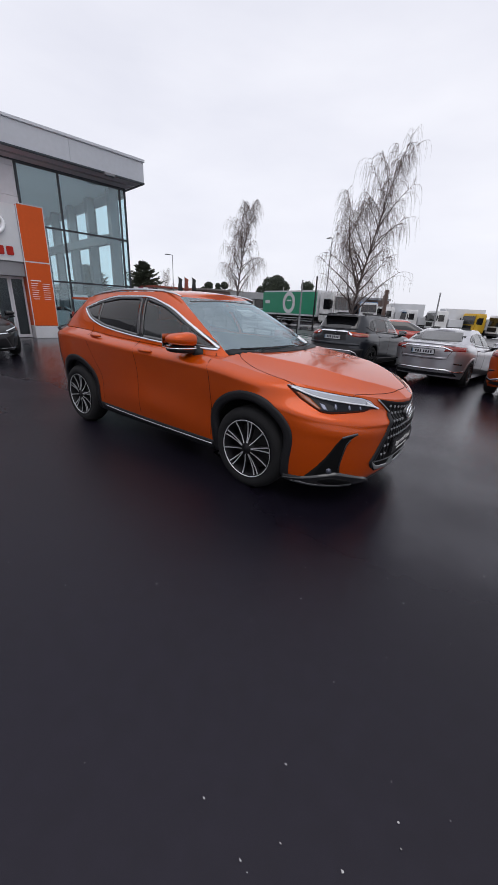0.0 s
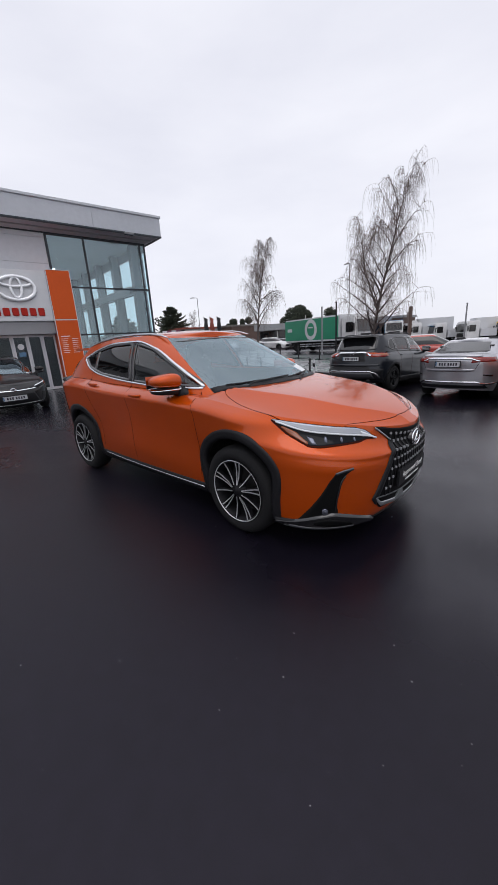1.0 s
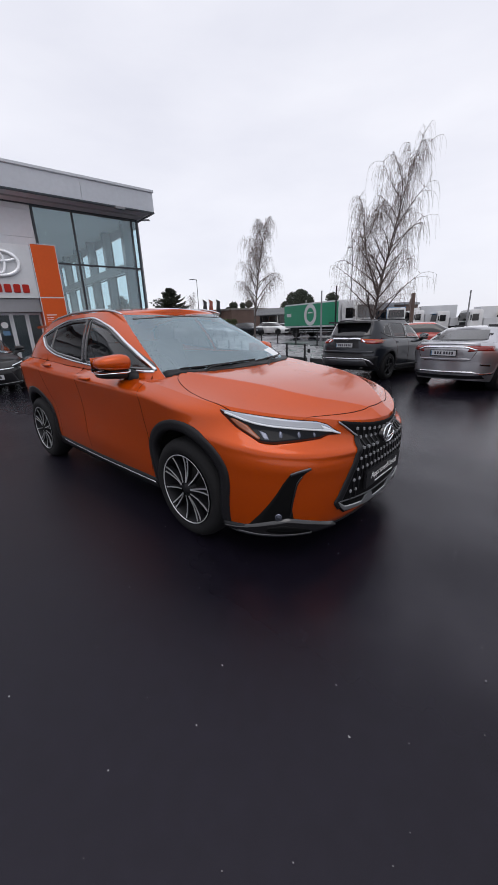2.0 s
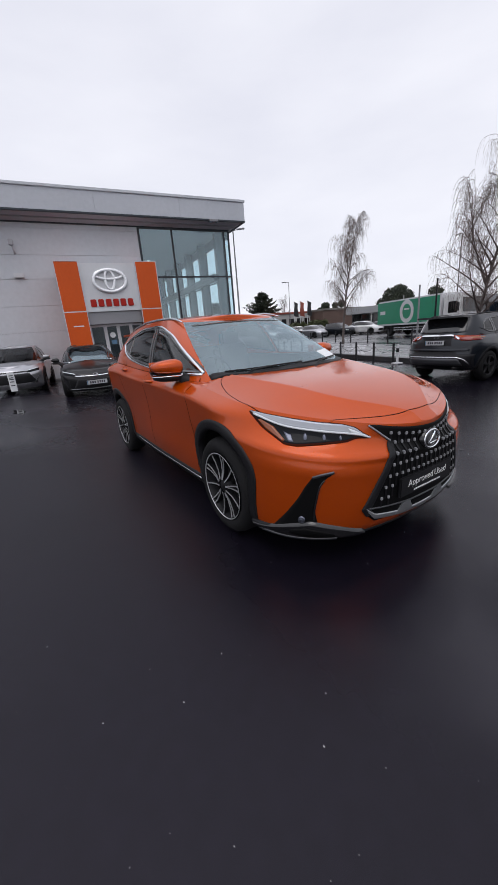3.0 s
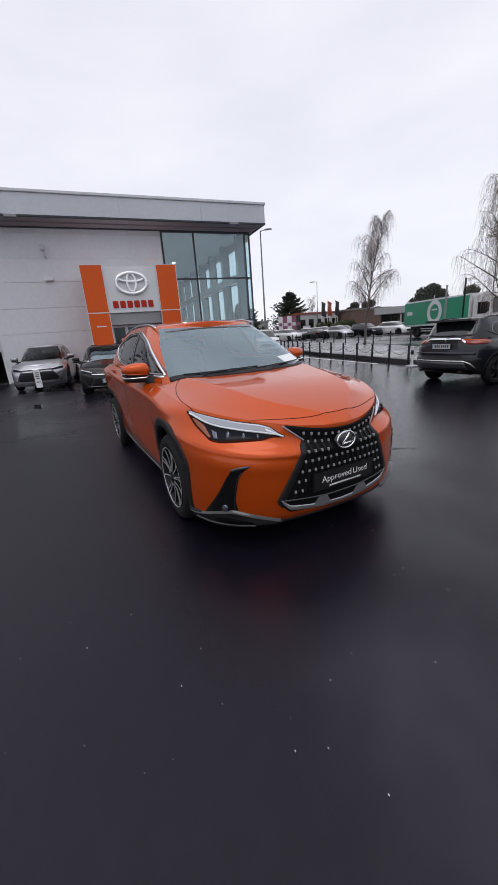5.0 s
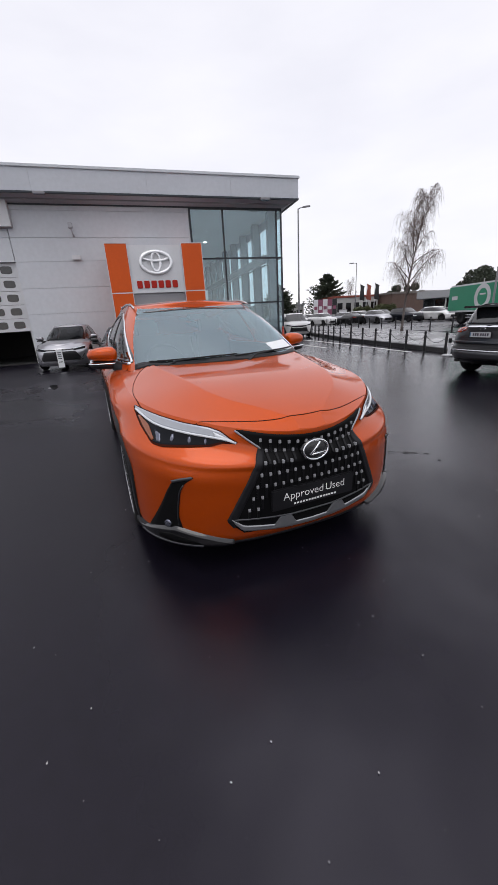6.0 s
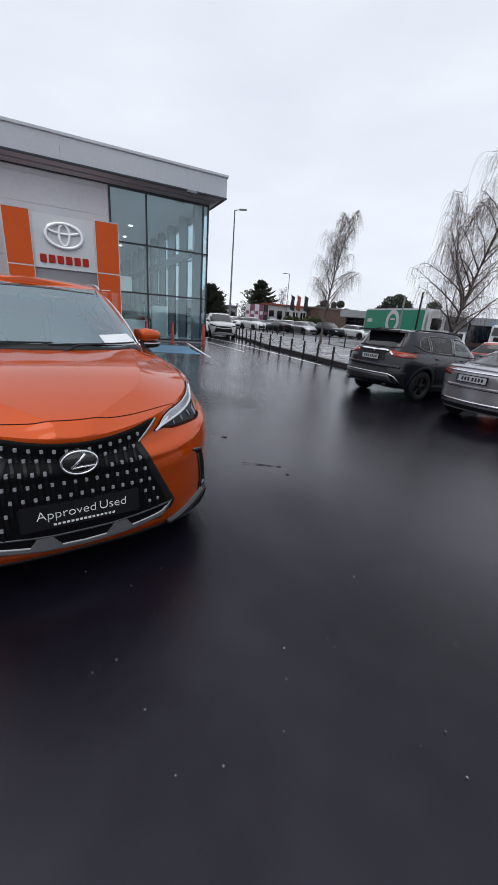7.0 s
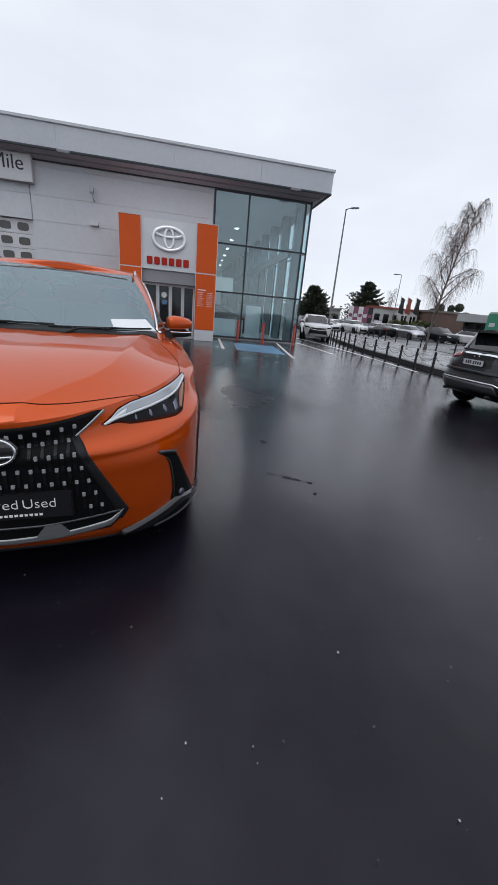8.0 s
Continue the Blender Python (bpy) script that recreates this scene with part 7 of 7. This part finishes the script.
def lorry(m, label, cab_mat, box_mat, box_len=6.0, group="", sign=None, height=3.5):
    """A rigid lorry: cab, box body, chassis and wheels; it faces +x."""
    t_ = thing("lorry", m, label, "lorry", group)
    q = box(bmesh.new(), 0.2, 2.0, -1.2, 1.2, 0.55, 2.9, bevel=0.12)
    for v in q.verts:
        if v.co.x > 1.5 and v.co.z > 1.6:
            v.co.x -= (v.co.z - 1.6) * 0.22
    cab = part("cab", q, cab_mat, t_, smooth=False)
    q = bmesh.new()
    f = [(2.01, -1.05, 1.62), (2.01, 1.05, 1.62), (1.80, 0.98, 2.6), (1.80, -0.98, 2.6)]
    vs = [q.verts.new(p) for p in f] + [q.verts.new((p[0] - 0.03, p[1], p[2])) for p in f]
    for fc in ((0, 1, 2, 3), (7, 6, 5, 4), (0, 4, 5, 1), (1, 5, 6, 2), (2, 6, 7, 3), (3, 7, 4, 0)):
        q.faces.new([vs[i] for i in fc])
    part("windscreen", q, GLOSSBLACK, cab)
    for s in (-1, 1):
        part("door_window", boxes((0.75, 1.55, s * 1.2 - 0.012, s * 1.2 + 0.012, 1.6, 2.4)), GLOSSBLACK, cab)
        part("mirror", boxes((1.75, 1.85, s * 1.38 - 0.08, s * 1.38 + 0.08, 1.7, 2.3), bevel=0.02), BLACK, cab)
        part("headlamp", boxes((1.98, 2.03, s * 0.95 - 0.16, s * 0.95 + 0.16, 0.75, 0.92)), LAMPWHITE, cab)
    part("bumper", box(bmesh.new(), 1.8, 2.08, -1.2, 1.2, 0.4, 0.72, bevel=0.05), DARKGREY, cab)
    part("grille", boxes((1.99, 2.02, -0.75, 0.75, 0.95, 1.45)), BLACK, cab)
    bd = part("box_body", box(bmesh.new(), 0.1 - box_len, 0.1, -1.25, 1.25, 0.95, height, bevel=0.03), box_mat[0], t_)
    if sign:
        for s in (-1, 1):
            part("side_panel", boxes((0.0 - box_len, -0.05, s * 1.25 - 0.01, s * 1.25 + 0.01, 1.1, height - 0.12)), box_mat[1], bd, "green side panel")
            q = bmesh.new()
            tube(q, [(-box_len * 0.48 + 0.68 * math.cos(a), s * 1.262, (height + 1.0) / 2 + 0.78 * math.sin(a)) for a in np.linspace(0, 2 * math.pi, 33)], [0.17] * 33, 6, False)
            for v in q.verts:
                v.co.y = s * 1.262 + (v.co.y - s * 1.262) * 0.04
            part("panel_ring", q, WHITEPANEL, bd, "white ring on the side panel")
            part("panel_bar", boxes((-box_len * 0.48 - 0.3, -box_len * 0.48 + 0.3, s * 1.262 - 0.006, s * 1.262 + 0.006, 2.18, 2.3)), WHITEPANEL, bd)
            part("panel_bar", boxes((-box_len + 0.4, -box_len + 1.1, s * 1.262 - 0.006, s * 1.262 + 0.006, 1.95, 2.25)), WHITEPANEL, bd)
    part("chassis", boxes((-box_len, 1.8, -0.5, 0.5, 0.6, 0.95)), UNDER, t_)
    part("side_guard", boxes((-box_len * 0.7, -0.4, -1.2, -1.16, 0.5, 0.58), (-box_len * 0.7, -0.4, -1.2, -1.16, 0.7, 0.78), (-box_len * 0.7, -0.4, 1.16, 1.2, 0.5, 0.58), (-box_len * 0.7, -0.4, 1.16, 1.2, 0.7, 0.78)), SATIN, t_)
    for x in (1.1, -box_len * 0.78):
        for s in (-1, 1):
            q = bmesh.new()
            lathe(q, [(0.0, -0.1), (0.25, -0.1), (0.27, -0.14), (0.46, -0.14), (0.5, -0.08), (0.5, 0.14)], "y", 20)
            w = part("wheel", q, RUBBER, t_, smooth=True)
            w.matrix_basis = pose(x, s * 1.05, 0.5, 0, 0, 0 if s < 0 else 180)
    return t_


GREENPANEL = material("green_panel", (0.012, 0.24, 0.13), rough=0.4, grain=0.06, scale=3)
YELLOW = material("yellow_paint", (0.62, 0.38, 0.03), rough=0.4, grain=0.05)
BLUEPAINT = material("blue_paint", (0.06, 0.25, 0.5), rough=0.4, grain=0.05)
lorry(pose(-16.0, 26.0, ground_z(-16.0, 26.0) + 0.04, 0, 0, -8.3), "green and white box lorry on the road", WHITEPAINT, (WHITEPANEL, GREENPANEL), 7.5, "lorries on the road", True, 3.1)
for x, y, a, mats, word, n, hgt in ((-21.4, 50.6, 238, WHITEPAINT, "white", 2.4, 2.3), (-18.4, 51.8, 230, WHITEPAINT, "white", 2.2, 2.0), (-15.3, 53.4, 215, WHITEPAINT, "white", 5.0, 3.3), (-14.2, 51.2, 228, WHITEPAINT, "white", 2.0, 1.9),
                                    (-10.6, 53.6, 240, YELLOW, "yellow", 2.5, 2.2), (-7.6, 54.2, 232, WHITEPAINT, "white", 2.4, 2.0), (-4.0, 55.8, 225, YELLOW, "yellow", 4.0, 2.5), (-0.5, 56.4, 235, WHITEPAINT, "white", 3.0, 2.2), (-24.8, 57.5, 215, WHITEPAINT, "white", 5.0, 3.1)):
    lorry(pose(x, y, ground_z(x, y) + 0.04, 0, 0, a), "%s lorry parked in a row beyond the road" % word, mats, (WHITEPANEL, WHITEPANEL), n, "lorries parked far off", None, hgt)
lorry(pose(-24.5, 49.5, ground_z(-24.5, 49.5) + 0.04, 0, 0, -60), "blue and white lorry behind the tall birch", WHITEPAINT, (BLUEPAINT, BLUEPAINT), 4.5, "lorries parked far off", None, 3.0)


# ---- across the road ----
PALE = material("pale_render", (0.42, 0.42, 0.41), rough=0.7, grain=0.08, scale=2)
BROWN = material("brown_brick", (0.12, 0.075, 0.06), rough=0.7, grain=0.25, scale=6)
ROOFGREY = material("grey_roof_sheet", (0.30, 0.31, 0.32), rough=0.5, grain=0.08, scale=2)
OLDROOF = material("mossy_grey_roof", (0.17, 0.16, 0.145), rough=0.7, grain=0.25, scale=3)
REDPANEL = material("red_panel", (0.24, 0.05, 0.03), rough=0.6, grain=0.15)
PINK = material("pink_poster", (0.22, 0.06, 0.11), rough=0.5, grain=0.1, scale=6)
BANNER = material("black_banner", (0.012, 0.012, 0.014), rough=0.6)


def low_showroom():
    a, e = Vector((-42.5, 39.35, 0)), Vector((-27.5, 52.5, 0))
    d = (e - a).normalized()
    ang = math.degrees(math.atan2(d.y, d.x))
    L = (e - a).length
    b = thing("low_building", pose(a.x, a.y, 0, 0, 0, ang), "low dark-glazed building with a grey flat roof", "building")
    part("wall", boxes((0, L, 1.2, 12, 0, 2.7), (0, L, 0.9, 1.2, 0, 0.5)), BROWN, b)
    part("roof", box(bmesh.new(), -0.8, L + 0.8, -0.6, 12.6, 2.75, 3.75, bevel=0.05), ROOFGREY, b)
    n = 14
    for k in range(n):
        part("window", boxes((k * L / n + 0.06, (k + 1) * L / n - 0.06, 1.0, 1.1, 0.5, 2.7)), GLOSSBLACK, b)
        part("mullion", boxes((k * L / n - 0.05, k * L / n + 0.05, 0.95, 1.12, 0.5, 2.74)), MULLION, b)
    part("sign_bar", boxes((L * 0.52, L * 0.62, -0.66, -0.6, 2.3, 2.5)), WHITEPANEL, b)
    for k in range(4):
        part("post", boxes((L * (0.15 + 0.23 * k) - 0.1, L * (0.15 + 0.23 * k) + 0.1, -0.3, -0.1, 0, 2.75)), PALE, b)


low_showroom()


def block(name, x0, x1, y0, y1, h, mat, roof_mat, label, bays=5):
    b = thing(name, pose((x0 + x1) / 2, (y0 + y1) / 2, 0), label, "building")
    hx, hy = (x1 - x0) / 2, (y1 - y0) / 2
    part("wall", boxes((-hx, hx, -hy, hy, 0, h)), mat, b)
    part("roof", box(bmesh.new(), -hx - 0.2, hx + 0.2, -hy - 0.2, hy + 0.2, h, h + 0.35, bevel=0.04), roof_mat, b)
    for k in range(bays):
        y = -hy + (k + 0.5) * 2 * hy / bays
        part("window", boxes((hx - 0.02, hx + 0.03, y - hy / bays * 0.6, y + hy / bays * 0.6, 0.9, h - 0.9)), GLOSSBLACK, b)


block("shop_building", -68, -60, 35, 44, 4.2, PALE, REDPANEL, "low red-fronted shop far beyond the road")
block("shop_building", -64, -56.5, 44.5, 54, 4.3, BROWN, OLDROOF, "low brown building with a mossy roof beyond the hedge", 0)
block("shop_building", -80, -72, 22, 34, 3.6, PALE, ROOFGREY, "low pale building far behind the posts", 6)
block("shop_building", -30, -25.5, 54, 58, 3.4, BROWN, ROOFGREY, "low brown brick building beyond the road", 2)


def lamp_post(x, y, h, arm, label, group, r=0.09):
    b = thing("street_lamp", pose(x, y, ground_z(x, y)), label, "street lamp", group)
    q = bmesh.new()
    tube(q, [(0, 0, 0), (0, 0, 1.2), (0, 0, 1.25), (0, 0, h)], [r * 1.4, r * 1.4, r, r * 0.55], 10)
    part("column", q, DARKGREY, b, smooth=True)
    q = bmesh.new()
    tube(q, [(0, 0, h - 0.05), (arm[0] * 0.4, arm[1] * 0.4, h + 0.04), (arm[0], arm[1], h + 0.06)], [0.05, 0.045, 0.04], 6)
    part("arm", q, DARKGREY, b)
    a = math.atan2(arm[1], arm[0])
    q = bmesh.new()
    box(q, -0.1, 0.75, -0.16, 0.16, -0.06, 0.08, bevel=0.04, m=Matrix.Translation((arm[0], arm[1], h + 0.07)) @ Matrix.Rotation(a, 4, "Z"))
    part("lantern", q, GREYPANEL, b)
    return b


lamp_post(-38.6, 18.2, 12.7, (0.35, 0.5), "tall grey street lamp behind the bollards", "street lamps", 0.12)
lamp_post(-59.3, 38.7, 9.9, (-0.5, -0.4), "grey street lamp far beyond the road", "street lamps")
lamp_post(-30.2, 46.6, 11.3, (-0.35, 0.1), "grey street lamp across the road", "street lamps", 0.085)
for x, y, h, mat in ((-14.35, 21.9, 3.9, BLACK), (-15.25, 21.3, 3.6, GREYPANEL), (-8.2, 30.5, 3.6, GREYPANEL), (-30.5, 37.0, 4.2, PALE)):
    q = bmesh.new()
    tube(q, [(0, 0, 0), (0, 0, h)], [0.07, 0.055], 8)
    b = thing("sign_pole", pose(x, y, ground_z(x, y)), "plain grey upright roadside pole", "pole", "roadside poles")
    part("shaft", q, mat, b)
    part("cap", lathe(bmesh.new(), [(0.0, h + 0.04), (0.07, h + 0.02), (0.07, h - 0.05)], "z", 8), mat, b)


def totem_sign(x, y, h, w, mat, label):
    b = thing("totem_sign", pose(x, y, ground_z(x, y), 0, 0, 35), label, "sign")
    part("blade", box(bmesh.new(), -0.15, 0.15, -w / 2, w / 2, 0, h, bevel=0.03), mat, b)
    part("side_board", box(bmesh.new(), -0.08, 0.08, w / 2, w / 2 + 1.3, h - 1.6, h - 0.5, bevel=0.02), mat, b)
    part("plinth", box(bmesh.new(), -0.3, 0.3, -w / 2 - 0.15, w / 2 + 0.15, 0, 0.25, bevel=0.02), KERB, b)


totem_sign(-16.5, 38.1, 4.3, 0.9, BROWN, "tall brown totem sign across the road")


def flag(x, y, h, label, cloth=BANNER, word="black"):
    b = thing("flag_pole", pose(x, y, 0), label, "flag", "flags across the road")
    q = bmesh.new()
    tube(q, [(0, 0, 0), (0, 0, h)], [0.06, 0.04], 8)
    part("pole", q, WHITEPANEL, b)
    q = bmesh.new()
    rows = []
    for k in range(9):
        z = h - 0.1 - k * 0.3
        rows.append([q.verts.new((0.05 + t * 0.55, t * 0.45 + 0.08 * math.sin(3 * t + k * 0.7), z - 0.35 * t - 0.05 * math.sin(k + 2 * t))) for t in (0, 0.33, 0.66, 1.0)])
    for r0, r1 in zip(rows, rows[1:]):
        for i in range(3):
            q.faces.new((r0[i], r1[i], r1[i + 1], r0[i + 1]))
    fl = part("banner", q, cloth, b, "drooping %s banner" % word)
    s = fl.modifiers.new("cloth", "SOLIDIFY")
    s.thickness = 0.02


for x, y, cloth, word in ((-54.7, 36.7, BANNER, "black"), (-54.1, 37.6, REDPANEL, "red"), (-53.4, 38.7, BANNER, "black")):
    flag(x, y, 6.1, "white pole with a drooping %s banner" % word, cloth, word)


def hoarding():
    b = thing("hoarding", pose(-50.6, 27.9, 0, 0, 0, 63), "poster hoarding with pink and white panels", "hoarding")
    for k, mat in enumerate((WHITEPANEL, PINK, WHITEPANEL, PINK, BANNER)):
        x = -1.75 + k * 0.72
        part("poster_panel", box(bmesh.new(), x, x + 0.7, -0.05, 0.05, 1.4, 3.7, bevel=0.01), mat, b)
        part("poster_bar", boxes((x + 0.1, x + 0.6, -0.06, -0.05, 2.2, 2.7)), PINK if k % 2 == 0 else WHITEPANEL, b)
    for x in (-1.6, 0, 1.6):
        part("leg", boxes((x - 0.06, x + 0.06, -0.04, 0.04, 0, 1.4)), DARKGREY, b)


hoarding()
part_box = thing("cabinet", pose(-49.2, 30.3, 0, 0, 0, 60), "white metal cabinet beside the road", "cabinet")
part("body", box(bmesh.new(), -0.6, 0.6, -0.5, 0.5, 0, 1.95, bevel=0.03), WHITEPANEL, part_box)
part("lid", box(bmesh.new(), -0.65, 0.65, -0.55, 0.55, 1.95, 2.05, bevel=0.02), GREYPANEL, part_box)


def yellow_van(x, y, a):
    b = thing("van", pose(x, y, 0, 0, 0, a), "white van with a yellow roof panel", "van")
    q = box(bmesh.new(), -2.6, 1.4, -0.95, 0.95, 0.35, 1.95, bevel=0.1)
    part("body", q, WHITEPAINT, b)
    q = box(bmesh.new(), 1.3, 2.5, -0.92, 0.92, 0.35, 1.2, bevel=0.1)
    part("bonnet", q, WHITEPAINT, b)
    part("windscreen", box(bmesh.new(), 1.35, 1.5, -0.8, 0.8, 1.2, 1.8, bevel=0.02), GLOSSBLACK, b)
    part("roof_panel", box(bmesh.new(), -2.5, 1.0, -0.9, 0.9, 1.96, 2.15, bevel=0.03), YELLOW, b)
    for sx in (-1.7, 1.7):
        for sy in (-1, 1):
            q = bmesh.new()
            lathe(q, [(0.0, -0.1), (0.34, -0.1), (0.36, 0.1)], "y", 16)
            w = part("wheel", q, RUBBER, b)
            w.matrix_basis = pose(sx, sy * 0.85, 0.36, 0, 0, 0 if sy < 0 else 180)


yellow_van(-32.5, 38.6, -55)
yellow_van(-28.0, 41.5, -50)


# ---- litter on the asphalt ----
GRIT = material("pale_grit", (0.36, 0.36, 0.36), rough=0.7)
rng = random.Random(17)
q = bmesh.new()
for k in range(2600):
    x, y = rng.uniform(-9, 4.5), rng.uniform(-6, 7)
    s = rng.choice((0.0012, 0.0016, 0.002, 0.0026, 0.0032, 0.0045))
    a = rng.uniform(0, 6.28)
    z = ground_z(x, y) + 0.002
    q.faces.new([q.verts.new((x + s * rng.uniform(0.6, 1.6) * math.cos(a + t), y + s * math.sin(a + t) * rng.uniform(0.5, 1), z + rng.uniform(0, 0.003))) for t in (0, 1.6, 3.1, 4.7)])
tagged(link("grit", q, GRIT), "pale grit and petals scattered on the asphalt", "grit", "", "stuff")


def puddle(x, y, rx, ry, angle, seed, label, name="puddle", mat=WATER, group="puddles on the asphalt"):
    """A shallow film of standing water with a ragged edge."""
    rng = random.Random(seed)
    q = bmesh.new()
    wob = [rng.uniform(0.55, 1.2) for _ in range(28)]
    wob = [(wob[k - 1] + 2 * wob[k] + wob[(k + 1) % 28]) / 4 for k in range(28)]
    c, s = math.cos(radians(angle)), math.sin(radians(angle))
    ring = []
    for k in range(28):
        a = 2 * math.pi * k / 28
        u, v = rx * wob[k] * math.cos(a), ry * wob[k] * math.sin(a)
        px, py = x + u * c - v * s, y + u * s + v * c
        ring.append(q.verts.new((px, py, ground_z(px, py) + 0.004)))
    q.faces.new(ring)
    tagged(link(name, q, mat), label, name.replace("_", " "), group)


for x, y, rx, ry, a, seed in ((-6.3, -2.85, 0.55, 0.13, 10, 1), (-7.45, 3.0, 0.16, 0.55, 5, 2), (-7.2, 4.1, 0.12, 0.35, 12, 3), (-5.6, 1.9, 0.35, 0.12, 80, 7)):
    puddle(x, y, rx, ry, a, seed, "shallow rain puddle lying on the black asphalt")
for x, y, rx, ry, a, seed in ((0.945, 1.80, 0.008, 0.05, -27.7, 4), (1.005, 1.92, 0.016, 0.045, -20, 9), (1.045, 1.985, 0.010, 0.06, -30, 10), (1.10, 2.09, 0.014, 0.032, -12, 11), (1.295, 2.07, 0.018, 0.018, 40, 8), (0.11, 1.90, 0.025, 0.04, 0, 5), (0.14, 0.38, 0.04, 0.05, 30, 6)):
    puddle(x, y, rx, ry, a, seed, "small dark tar mark on the asphalt", "tar_mark", TAR, "tar marks on the asphalt")
